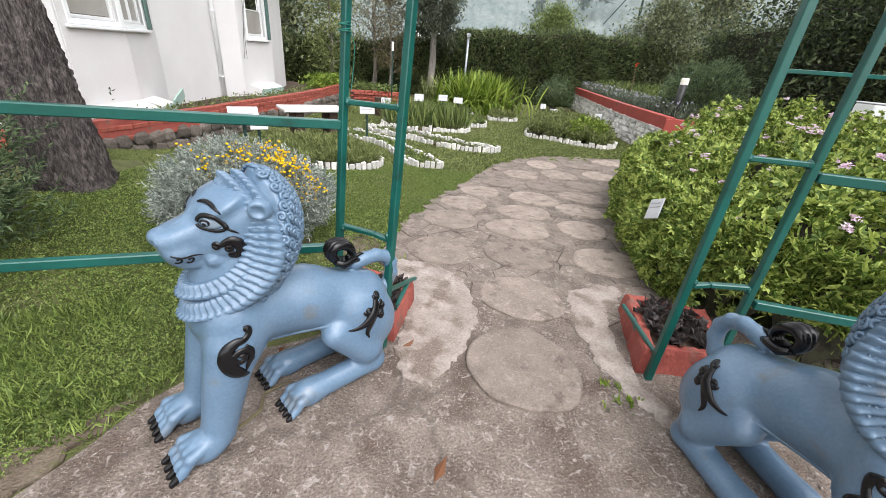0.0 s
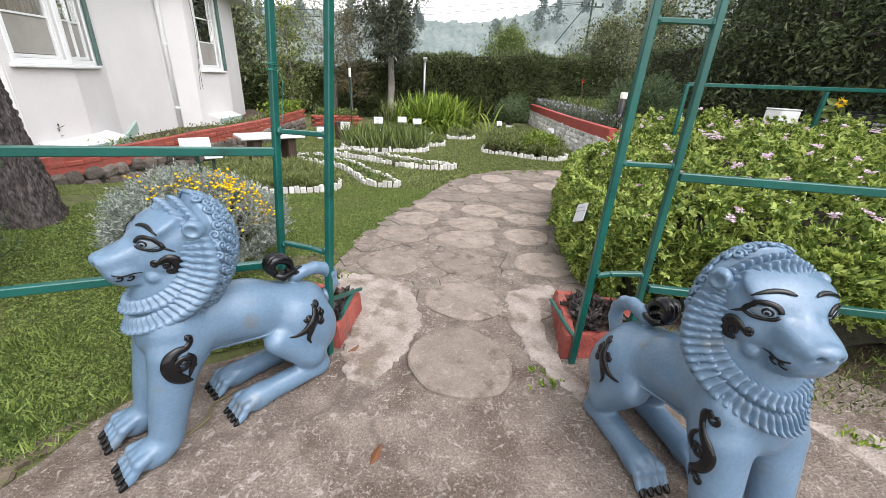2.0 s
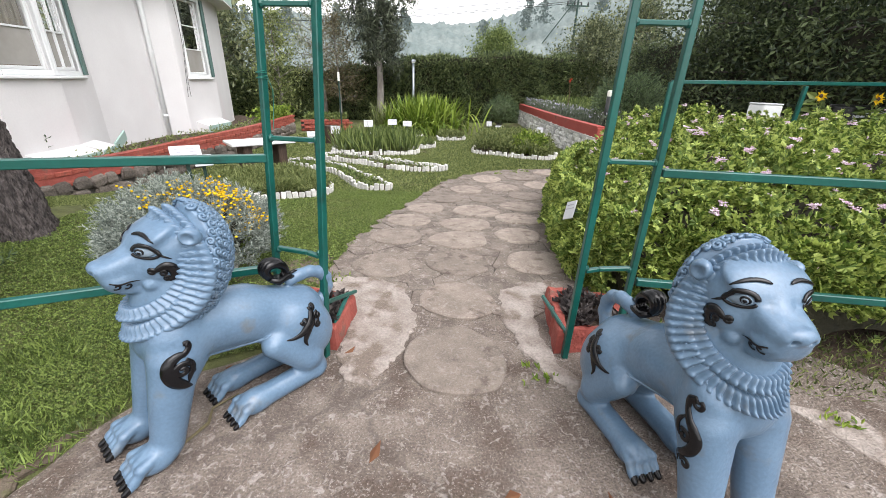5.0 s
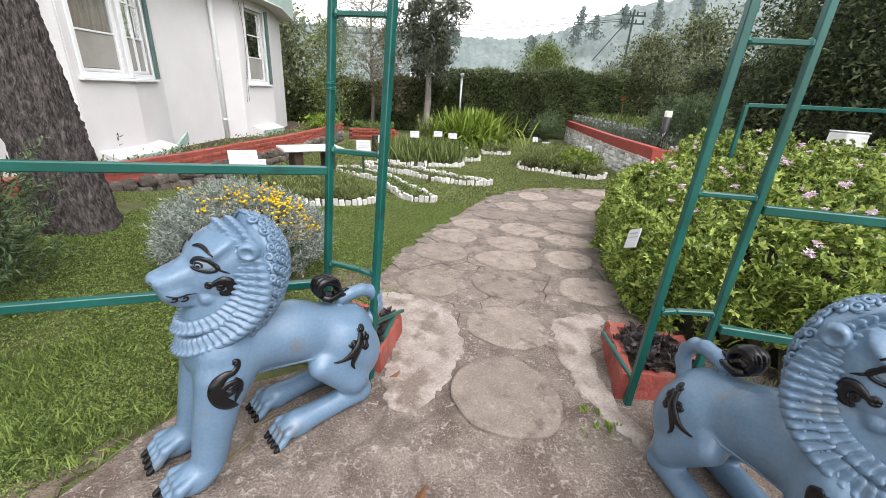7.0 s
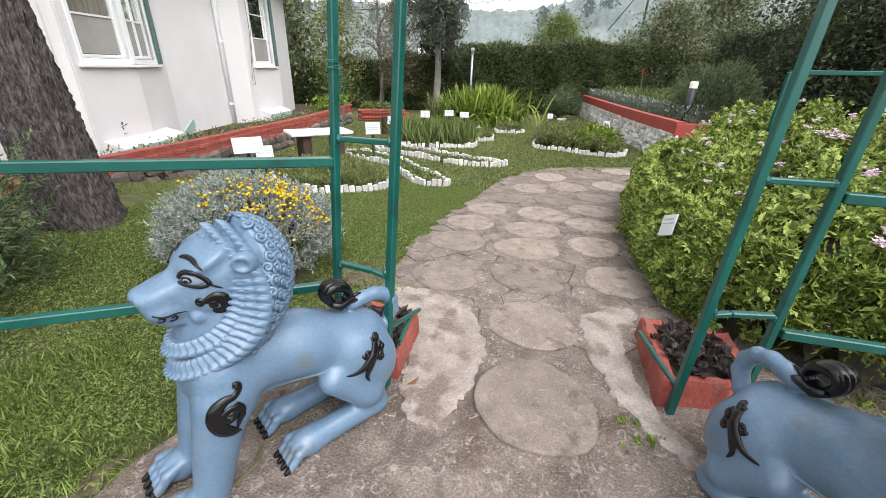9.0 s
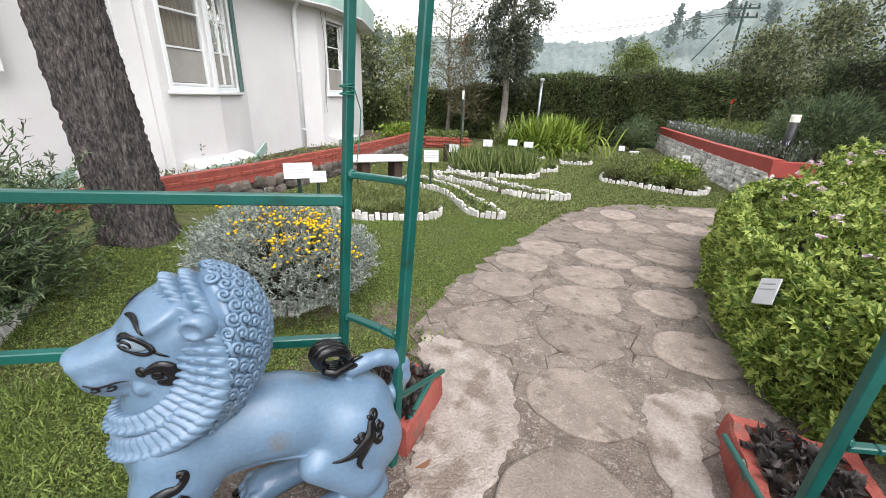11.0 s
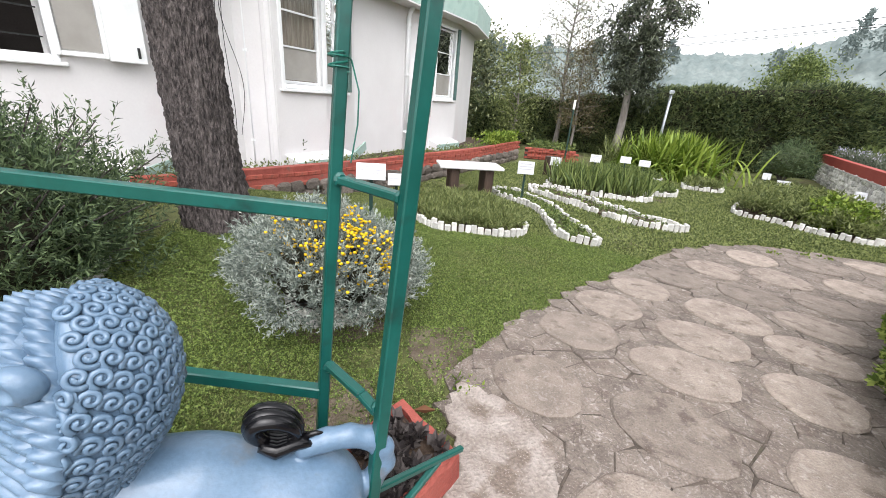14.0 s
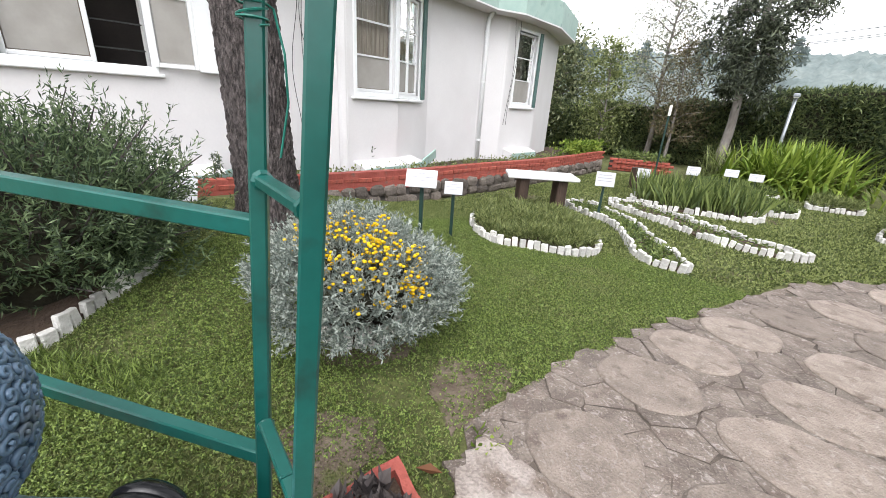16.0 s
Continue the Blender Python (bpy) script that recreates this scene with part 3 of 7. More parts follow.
def sash(parent, m, s0, s1, z0, z1, cols, rows, depth=-0.06, filling="curtain"):
    """One glazed sash: its frame, bars, each pane, and what hangs behind it."""
    fr = Shape()
    b, t = 0.05, 0.045
    fr.box(s0, s0 + b, depth - t, depth, z0, z1, 0.006, m=m)
    fr.box(s1 - b, s1, depth - t, depth, z0, z1, 0.006, m=m)
    fr.box(s0 + b, s1 - b, depth - t, depth, z0, z0 + b, 0.006, m=m)
    fr.box(s0 + b, s1 - b, depth - t, depth, z1 - b, z1, 0.006, m=m)
    w = part("window_sash", fr, M["white_frame"], parent)
    iw, ih = (s1 - s0 - 2 * b) / cols, (z1 - z0 - 2 * b) / rows
    for c in range(1, cols):
        part("glazing_bar", Shape().box(s0 + b + c * iw - 0.012, s0 + b + c * iw + 0.012, depth - 0.04, depth - 0.006, z0 + b, z1 - b, m=m), M["white_frame"], w)
    for r in range(1, rows):
        part("glazing_bar", Shape().box(s0 + b, s1 - b, depth - 0.04, depth - 0.007, z0 + b + r * ih - 0.012, z0 + b + r * ih + 0.012, m=m), M["white_frame"], w)
    for c in range(cols):
        for r in range(rows):
            q = Shape().box(s0 + b + c * iw + 0.012, s0 + b + (c + 1) * iw - 0.012, depth - 0.028, depth - 0.024, z0 + b + r * ih + 0.012, z0 + b + (r + 1) * ih - 0.012, m=m)
            pane = part("pane", q, M["frosted"] if r == 0 and filling == "curtain" else M["glass"], w)
            pane.visible_shadow = False
    return w


def curtain(parent, m, s0, s1, z0, z1, y):
    sh, n = Shape(), 48
    v = [(s0 + (s1 - s0) * k / n, y + 0.018 * math.sin(k * 1.15) + 0.008 * math.sin(k * 2.7), z) for z in (z0, z1) for k in range(n + 1)]
    f = [(k, k + 1, n + 2 + k, n + 1 + k) for k in range(n)]
    v2 = [(x, yy - 0.004, z) for x, yy, z in v]
    sh.add([m @ Vector(p) for p in v], f).add([m @ Vector(p) for p in v2], [tuple(reversed(q)) for q in f])
    part("curtain", sh, M["curtain"], parent, "beige hanging curtain", smooth=True)


def glass_material():
    g = bpy.data.materials.new("window_glass")
    g.use_nodes = True
    t = g.node_tree
    bs = t.nodes["Principled BSDF"]
    bs.inputs["Base Color"].default_value = (0.9, 0.94, 0.93, 1)
    bs.inputs["Roughness"].default_value = 0.03
    bs.inputs["Transmission Weight"].default_value = 1.0
    bs.inputs["IOR"].default_value = 1.18
    return g


M["glass"] = glass_material()


def window_frame(name, i, holes, label):
    m, _ = face(i)
    s0, s1, z0, z1 = holes
    sh = Shape()
    w = 0.07
    for box in ((s0 - w, s0, z0 - w, z1 + w), (s1, s1 + w, z0 - w, z1 + w), (s0, s1, z0 - w, z0), (s0, s1, z1, z1 + w)):
        sh.box(box[0], box[1], -0.11, 0.02, box[2], box[3], 0.008, m=m)
    win = part("window", sh, M["white_frame"], house, label)
    part("sill", Shape().box(s0 - 0.12, s1 + 0.12, -0.02, 0.07, z0 - 0.115, z0 - 0.072, 0.01, m=m), M["white_frame"], win)
    return win, m


# bay window, two faces meeting at a corner
w, m = window_frame("window", 2, WIN[2][0], "white framed bay window with curtains")
sash(w, m, 0.2, 1.08, 1.5, 3.08, 1, 3)
curtain(w, m, 0.2, 1.08, 1.48, 3.13, -0.16)
w, m = window_frame("window", 3, WIN[3][0], "white framed bay window with curtains")
sash(w, m, 0.05, 0.45, 1.5, 3.08, 1, 3, -0.02)
sash(w, m, 0.45, 0.85, 1.5, 3.08, 1, 3, -0.04)
curtain(w, m, 0.05, 0.85, 1.48, 3.13, -0.16)
part("shutter_edge", Shape().box(0.93, 1.06, 0.02, 0.06, 1.44, 3.16, 0.006, m=m), M["dark_green_trim"], w, "dark green window edge")
w, m = window_frame("window", 6, WIN[6][0], "white framed window with curtain")
sash(w, m, 0.42, 1.35, 1.5, 3.13, 1, 3)
curtain(w, m, 0.42, 1.35, 1.48, 3.18, -0.16)
part("shutter_edge", Shape().box(1.43, 1.56, 0.02, 0.06, 1.44, 3.2, 0.006, m=m), M["dark_green_trim"], w, "dark green window edge")
# wide window with one casement standing open
w, m = window_frame("window", 0, WIN[0][0], "white framed window with one casement open")
sash(w, m, 5.9, 6.8, 1.6, 3.14, 1, 2)
sash(w, m, 5.0, 5.83, 1.6, 3.14, 1, 2)
sash(w, m, 7.02, 7.82, 1.6, 3.14, 1, 2)
curtain(w, m, 5.0, 7.82, 1.58, 3.19, -0.16)
part("mullion", Shape().box(6.8, 7.02, -0.1, 0.02, 1.6, 3.14, 0.008, m=m), M["white_frame"], w)
part("mullion", Shape().box(5.83, 5.9, -0.1, 0.02, 1.6, 3.14, 0.008, m=m), M["white_frame"], w)
mo = m @ Matrix.Translation((8.38, 0.06, 0)) @ Matrix.Rotation(radians(7), 4, "Z")
sash(w, mo, 0.0, 0.5, 1.6, 3.14, 1, 2, 0.0)
part("shutter", Shape().box(0.5, 0.9, -0.045, 0.0, 1.58, 3.16, 0.008, m=mo), M["white_frame"], w, "white boarded shutter")
part("hinge", Shape().box(0.8, 0.83, 0.0, 0.015, 1.64, 1.76, 0.003, m=mo), M["wire"], w)
part("hinge", Shape().box(0.8, 0.83, 0.0, 0.015, 2.44, 2.56, 0.003, m=mo), M["wire"], w)
for k in range(5):
    part("grille_bar", Shape().box(7.84, 8.34, -0.12, -0.105, 1.76 + 0.28 * k, 1.775 + 0.28 * k, m=m), M["wire"], w)
# added panels behind the windows, coloured as the darkness of the rooms
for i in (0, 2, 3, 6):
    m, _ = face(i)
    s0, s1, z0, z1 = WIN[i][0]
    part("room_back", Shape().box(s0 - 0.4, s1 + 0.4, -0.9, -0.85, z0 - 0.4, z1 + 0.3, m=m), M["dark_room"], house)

# roof edge and roof
def offset_plan(d):
    out, n = [], len(PLAN)
    for i in range(n):
        p, a, b = Vector(PLAN[i]), Vector(PLAN[i - 1]), Vector(PLAN[(i + 1) % n])
        n1, n2 = (p - a).normalized(), (b - p).normalized()
        o = (Vector((n1.y, -n1.x)) + Vector((n2.y, -n2.x)))
        o = o / max(0.6, o.length_squared / 2)
        out.append((p.x + o.x * d, p.y + o.y * d))
    return out


ring0, ring1 = offset_plan(0.42), offset_plan(0.1)
n = len(ring0)
sh = Shape()
v = [(x, y, z) for z in (3.36, 3.9) for x, y in ring0] + [(x, y, z) for z in (3.9, 3.36) for x, y in ring1]
sh.add(v, [(r * n + k, r * n + (k + 1) % n, ((r + 1) % 4) * n + (k + 1) % n, ((r + 1) % 4) * n + k) for r in range(4) for k in range(n)])
part("roof_fascia", sh, M["pale_green"], house, "pale green roof fascia")
cx, cy = -11.0, 4.0
sh = Shape()
sh.add([(x, y, 3.9) for x, y in ring1] + [(cx, cy - 6, 5.6), (cx, cy + 6, 5.6)], [(k, (k + 1) % n, n + (1 if PLAN[k][1] > 4 else 0)) for k in range(n)])
part("roof", sh, M["pale_green"], house)
part("soffit", Shape().prism(list(reversed(ring0)), 3.33, 3.36), M["white_wall"], house)

# downpipes
def pipe(x, y):
    sh = Shape().tube([(x, y, 0.05), (x, y, 3.1), (x + 0.02, y, 3.22), (x + 0.14, y, 3.36)], 0.05, 10)
    p = part("downpipe", sh, M["white_frame"], house, smooth=True)
    for z in (0.6, 1.9, 2.95):
        part("pipe_clip", Shape().tube([(x, y, z), (x, y, z + 0.04)], 0.06, 10), M["white_frame"], p)


pipe(*inset(-5.84, 3.72))
pipe(*inset(-5.98, 8.25))

# sloping pale green ledges below the windows
def ledge(i, s0, s1, tip):
    m, _ = face(i)
    sh = Shape()
    pr = [(0.0, 0.1), (0.3, 0.1), (0.3, 0.32), (0.0, 0.41)]
    v = [m @ Vector((s, y, z)) for s in (s0, s1) for y, z in pr]
    sh.add(v, [(0, 1, 2, 3), (7, 6, 5, 4), (0, 4, 5, 1), (1, 5, 6, 2), (2, 6, 7, 3), (3, 7, 4, 0)])
    lg = part("window_ledge", sh, M["white_wall"], house, "white sloping ledge with pale green face")
    part("ledge_face", Shape().box(s0 - 0.02, s1, 0.302, 0.32, 0.1, 0.312, 0.004, m=m), M["pale_green"], lg)
    if tip:
        mt = m @ Matrix.Translation((s1, 0.31, 0.19)) @ Matrix.Rotation(radians(-14), 4, "Y")
        part("ledge_end", Shape().box(0, 0.62, -0.02, 0.02, 0.0, 0.17, 0.004, m=mt), M["pale_green"], lg)


ledge(0, 5.4, 9.0, True)
ledge(2, 0.1, 1.15, False)
ledge(3, 0.02, 0.62, True)
ledge(6, 0.25, 1.5, False)

# ---- raised bed in front of the house: rubble wall with red brick courses ----
RED = [(-4.95, -1.5), (-4.72, 1.0), (-4.5, 2.6), (-4.2, 4.4), (-4.02, 6.3), (-3.95, 8.6), (-4.0, 10.6), (-4.05, 11.75)]


def along(poly, step):
    """Points and unit directions at even steps along a line."""
    out, carry = [], 0.0
    for (x0, y0), (x1, y1) in zip(poly, poly[1:]):
        seg = math.hypot(x1 - x0, y1 - y0)
        s = carry
        while s < seg:
            out.append((x0 + (x1 - x0) * s / seg, y0 + (y1 - y0) * s / seg, (x1 - x0) / seg, (y1 - y0) / seg))
            s += step
        carry = s - seg
    return out


terrace = Shape().prism([(x - 0.1, y) for x, y in RED] + [(-6.6, 13.4), (-6.6, -1.5)], -0.3, lambda x, y: 0.16, 0)
thing("terrace_soil", "dark soil of the raised bed along the house", "soil", terrace, M["soil"], kind="structure")
red_wall = thing("brick_wall", "low rubble stone wall topped with red painted brick courses", "retaining wall", kind="structure")
core = Shape()
for (x0, y0), (x1, y1) in zip(RED, RED[1:]):
    core.prism([(x0 - 0.2, y0), (x0 - 0.055, y0), (x1 - 0.055, y1), (x1 - 0.2, y1)], -0.35, 0.33)
part("wall_core", core, M["mortar"], red_wall)
joints = Shape()
for (x0, y0), (x1, y1) in zip(RED, RED[1:]):
    joints.prism([(x0 - 0.18, y0), (x0 - 0.028, y0), (x1 - 0.028, y1), (x1 - 0.18, y1)], 0.07, 0.345)
part("painted_joints", joints, M["red_cement"], red_wall, "red paint run over the mortar joints")
brick_me = Shape().box(-0.112, 0.112, -0.055, 0.055, -0.033, 0.033, 0.009).mesh("brick", M["brick_red"])
rnd = random.Random(8)
for course in range(4):
    for k, (x, y, dx, dy) in enumerate(along(RED[0:], 0.236)):
        s = (k + 0.5 * (course % 2)) * 0.236
        if y < 0.3:
            continue
        ox, oy = x - dy * 0 - 0.075, y + (0.118 if course % 2 else 0)
        b = part("brick", brick_me, None, red_wall)
        wav = 0.02 * math.sin(y * 1.3)
        b.matrix_world = pose(ox + rnd.uniform(-0.006, 0.006), oy, 0.1 + course * 0.072 + wav, rnd.uniform(-2, 2), rnd.uniform(-2, 2), math.degrees(math.atan2(dy, dx)) + rnd.uniform(-2, 2))


def rubble_mesh(seed, mats):
    r = random.Random(seed)
    sh = Shape().ball((0, 0, 0), (1, 1, 1), 8, 5)
    sh.v = [tuple(Vector([math.copysign(abs(q) ** 0.72, q) for q in p]) * (1 + r.uniform(-0.15, 0.13))) for p in sh.v]
    return sh.mesh("stone", mats)


def rubble(parent, poly, z0, z1, material, size, off, seed, limit=300):
    r = random.Random(seed)
    kinds = [rubble_mesh(seed * 10 + k, material) for k in range(7)]
    done = 0
    z = z0
    while z < z1:
        h = size * r.uniform(0.75, 1.0)
        for x, y, dx, dy in along(poly, size * 1.25):
            if done >= limit:
                return
            s = size * r.uniform(0.58, 0.82)
            b = part("stone", kinds[r.randrange(7)], None, parent)
            b.matrix_world = pose(x + dy * off + dx * r.uniform(-0.06, 0.06), y - dx * off + dy * r.uniform(-0.06, 0.06), z + h / 2 + r.uniform(-0.02, 0.02), r.uniform(-15, 15), r.uniform(-15, 15), math.degrees(math.atan2(dy, dx))) @ Matrix.Diagonal((s * 0.94, 0.06, h * 0.54, 1))
            done += 1
        z += h * 0.9


rubble(red_wall, [p for p in RED if p[1] > 0.5], -0.2, 0.1, M["rubble"], 0.19, -0.02, 4)
# short lower return of the wall, with brick courses only
RED2 = [(-4.0, 12.2), (-3.3, 12.5), (-2.6, 12.75)]
wall2 = thing("brick_wall", "short red painted brick wall beyond the raised bed", "retaining wall", kind="structure")
c2 = Shape()
for (x0, y0), (x1, y1) in zip(RED2, RED2[1:]):
    c2.prism([(x0, y0 + 0.02), (x1, y1 + 0.02), (x1, y1 + 0.2), (x0, y0 + 0.2)], -0.35, 0.14)
part("wall_core", c2, M["mortar"], wall2)
for course in range(5):
    for k, (x, y, dx, dy) in enumerate(along(RED2, 0.236)):
        b = part("brick", brick_me, None, wall2)
        b.matrix_world = pose(x + 0.1 + (0.11 if course % 2 else 0), y + 0.07, -0.15 + course * 0.072, 0, rnd.uniform(-2, 2), math.degrees(math.atan2(dy, dx)) + rnd.uniform(-2, 2))

# ---- raised terrace on the other side: whitewashed rubble with a red band ----
RW = [(4.42, 7.55), (4.35, 10.5), (4.45, 14.5), (4.6, 19.0)]
right_wall = thing("stone_wall", "whitewashed rubble wall with a red painted coping band", "retaining wall", kind="structure")
sh = Shape()
for (x0, y0), (x1, y1) in zip(RW, RW[1:]):
    sh.prism([(x0 + 0.03, y0), (x0 + 0.3, y0), (x1 + 0.3, y1), (x1 + 0.03, y1)], -0.4, 0.4)
sh.prism([(4.45, 7.58), (8.5, 8.2), (8.5, 8.45), (4.45, 7.85)], -0.4, 0.4)
part("wall_core", sh, M["mortar"], right_wall)
sh = Shape()
for (x0, y0), (x1, y1) in zip(RW, RW[1:]):
    sh.prism([(x0 - 0.04, y0), (x0 + 0.16, y0), (x1 + 0.16, y1), (x1 - 0.04, y1)], 0.4, 0.66)
sh.prism([(4.38, 7.5), (8.5, 8.12), (8.5, 8.3), (4.38, 7.7)], 0.34, 0.62)
part("coping", sh, M["red_smooth"], right_wall, "red painted coping band")
sh = Shape()
for (x0, y0), (x1, y1) in zip(RW, RW[1:]):
    sh.prism([(x0 - 0.06, y0), (x0 + 0.02, y0), (x1 + 0.02, y1), (x1 - 0.06, y1)], 0.37, 0.405)
part("ledge", sh, M["white_stone"], right_wall)
rubble(right_wall, RW, -0.26, 0.3, M["white_stone"], 0.16, 0.0, 6, 300)
soil2 = Shape().prism([(4.6, 7.75), (9.5, 8.4), (9.5, 24), (4.75, 24), (4.5, 14.5), (4.5, 10)], -0.4, 0.5)
thing("terrace_soil", "soil of the flower terrace behind the whitewashed wall", "soil", soil2, M["soil"], kind="structure")


# ---- steel gate frame ----
def bar(a, b, w=0.042, h=0.042):
    """A square tube between two points."""
    a, b = Vector(a), Vector(b)
    d = b - a
    m = Matrix.Translation(a) @ d.to_track_quat("X", "Z").to_matrix().to_4x4()
    return Shape().box(0, d.length, -w / 2, w / 2, -h / 2, h / 2, 0.004, m=m)


def ladder_side(name, front, rear, rungs, top, rails, braces, label):
    """front and rear: where a post stands at the ground, and how far it leans for each metre of height."""
    ob = thing(name, label, "gate frame")

    def at(post, z):
        return Vector((post[0] + post[2] * z, post[1] + post[3] * z, z))

    part("post", bar(at(front, 0), at(front, top), 0.036, 0.036), M["gate_green"], ob)
    part("post", bar(at(rear, 0), at(rear, top), 0.033, 0.033), M["gate_green"], ob)
    for k, z in enumerate(rungs):
        a, b = at(front, z), at(rear, z)
        d = (b - a).normalized() * 0.02
        a, b = a + d, b - d
        if k == 0:  # the lowest rung is bent down towards the front post
            knee = a.lerp(b, 0.3) + Vector((0, 0, -0.004))
            part("rung", bar(a + Vector((0, 0, -0.02)), knee, 0.03, 0.022), M["gate_green"], ob)
            part("rung", bar(knee, b + Vector((0, 0, 0.008)), 0.03, 0.022), M["gate_green"], ob)
        else:
            part("rung", bar(a, b, 0.03, 0.022), M["gate_green"], ob)
        for p, way in ((a, b - a), (b, a - b)):  # weld beads at both ends
            w = way.normalized()
            part("weld", Shape().tube([p - w * 0.004, p + w * 0.003, p + w * 0.012], [0.019, 0.021, 0.015], 9), M["gate_green"], ob)
    for a, b in rails:
        part("rail", bar(a, b, 0.036, 0.04), M["gate_green"], ob)
    for a, b in braces:
        part("brace", bar(a, b, 0.022, 0.022), M["gate_green"], ob)
    return ob


gate_l = ladder_side("gate_frame", (-0.015, -0.03, 0.042, 0.075), (-0.287, 0.025, 0.042, 0.064), (0.655, 1.24, 1.82, 2.4), 2.5,
                     [((-0.24, 0.105, 1.14), (-2.7, -1.38, 1.265)), ((-0.266, 0.062, 0.545), (-2.7, -1.36, 0.73))],
                     [((0.0, -0.005, 0.36), (0.085, 0.42, 0.2)), ((-0.01, -0.02, 0.1), (0.06, 0.29, 0.245))], "dark green painted steel ladder frame with side rails")
part("post", bar((-2.7, -1.4, 0), (-2.7, -1.4, 1.4)), M["gate_green"], gate_l)
gate_r = ladder_side("gate_frame", (1.405, -0.012, 0.012, 0.0), (1.687, -0.025, 0.0, 0.0), (0.615, 1.19, 1.78, 2.36), 2.5,
                     [((1.71, -0.03, 1.145), (4.6, -0.3, 1.12)), ((1.71, -0.04, 0.55), (4.6, -0.36, 0.5))],
                     [((1.405, 0.0, 0.17), (1.355, 0.4, 0.2)), ((1.405, 0.02, 0.03), (1.39, 0.3, 0.18))], "dark green painted steel ladder frame with side rails")
part("post", bar((4.58, -0.33, 0), (4.58, -0.33, 1.3)), M["gate_green"], gate_r)
# twisted wire round one post
ob = thing("tie_wire", "green wire wound round the gate post", "wire")
pts = []
for k in range(60):
    w = k * 0.42
    pts.append((-0.227 + 0.025 * math.cos(w), 0.118 + 0.025 * math.sin(w), 1.5 + 0.0008 * k + 0.006 * math.sin(w * 0.5)))
pts += [(-0.215, 0.15, 1.53), (-0.196, 0.155, 1.46), (-0.205, 0.16, 1.38), (-0.212, 0.14, 1.28)]
part("winding", Shape().tube(pts, 0.0022, 5), M["wire_green"], ob)


# ---- planters at the posts ----
def planter(name, corners, z, seed):
    ob = thing(name, "red painted cement planter with purple rosette plants", "planter")
    cx, cy = sum(p[0] for p in corners) / 4, sum(p[1] for p in corners) / 4
    outer = rough_edge(corners, 0.05, 0.006, seed)
    inner = [(cx + (x - cx) * 0.74, cy + (y - cy) * 0.8) for x, y in outer]
    n = len(outer)
    r = random.Random(seed)
    v = [(x + (x - cx) * 0.04, y + (y - cy) * 0.04, 0.0) for x, y in outer] + [(x, y, z - 0.02 + r.uniform(-0.008, 0.008)) for x, y in outer]
    v += [(cx + (x - cx) * 0.96, cy + (y - cy) * 0.97, z + r.uniform(-0.008, 0.012)) for x, y in outer] + [(x, y, z + r.uniform(-0.006, 0.006)) for x, y in inner] + [(x, y, z - 0.08) for x, y in inner]
    f = [(k * n + i, k * n + (i + 1) % n, (k + 1) * n + (i + 1) % n, (k + 1) * n + i) for k in range(4) for i in range(n)] + [tuple(range(4 * n, 5 * n))]
    part("trough", Shape().add(v, f), M["red_cement"], ob)
    part("soil", Shape().prism(inner, z - 0.075, z - 0.03), M["soil"], ob)
    P, D = [], []
    for k in range(46):
        x, y = r.choice(inner)
        t = math.sqrt(r.random())
        x, y = cx + (x - cx) * t * 1.05, cy + (y - cy) * t * 1.05
        for j in range(11):
            w, e = j * 2.4 + r.uniform(-0.3, 0.3), r.uniform(0.25, 1.1)
            P.append((x, y, z - 0.02 + r.uniform(0, 0.03)))
            D.append((math.cos(w) * math.cos(e), math.sin(w) * math.cos(e), math.sin(e)))
    me = leaf_mesh("rosettes", np.array(P), np.array(D), 0.055, 0.04, M["leaf_purple"], seed)
    tagged(part("rosette_cover", me, None, ob, "purple-brown leaf rosettes"), kind="stuff")


def leaf_mesh(name, P, D, length, width, material, seed=0, lobes=1, spread=0.9, fold=0.18, vary=0.35):
    """Many small leaves: base points P, directions D. Each leaf is a folded diamond, or a fan of lobes."""
    r = np.random.RandomState(seed)
    n = len(P)
    D = D / np.maximum(np.linalg.norm(D, axis=1, keepdims=True), 1e-6)
    R = r.normal(size=(n, 3))
    S = np.cross(D, R)
    S /= np.maximum(np.linalg.norm(S, axis=1, keepdims=True), 1e-6)
    U = np.cross(S, D)
    ln = length * (1 + vary * r.uniform(-1, 1, (n, 1)))
    wd = width * (1 + vary * r.uniform(-1, 1, (n, 1)))
    vs, fs = [], []
    for k in range(lobes):
        a = 0 if lobes == 1 else (k / (lobes - 1) - 0.5) * 2 * spread
        d = D * math.cos(a) + S * math.sin(a)
        s = S * math.cos(a) - D * math.sin(a)
        mid = P + d * ln * 0.5
        quad = np.stack([P, mid + s * wd / 2 + U * wd * fold, P + d * ln - U * ln * 0.1, mid - s * wd / 2 + U * wd * fold], 1)
        vs.append(quad)
    V = np.concatenate(vs, 1).reshape(-1, 3)
    F = np.arange(n * lobes * 4).reshape(-1, 4)
    return raw_mesh(name, V, F, material)


planter("planter", [(-0.36, 0.06), (0.03, 0.03), (0.075, 0.42), (-0.28, 0.53)], 0.17, 3)
planter("planter", [(1.36, 0.03), (1.85, 0.06), (1.9, 0.5), (1.44, 0.6)], 0.17, 4)


# ---- lion statues ----
def smin(a, b, k):
    h = np.clip(0.5 + 0.5 * (b - a) / k, 0, 1)
    return b + (a - b) * h - k * h * (1 - h)


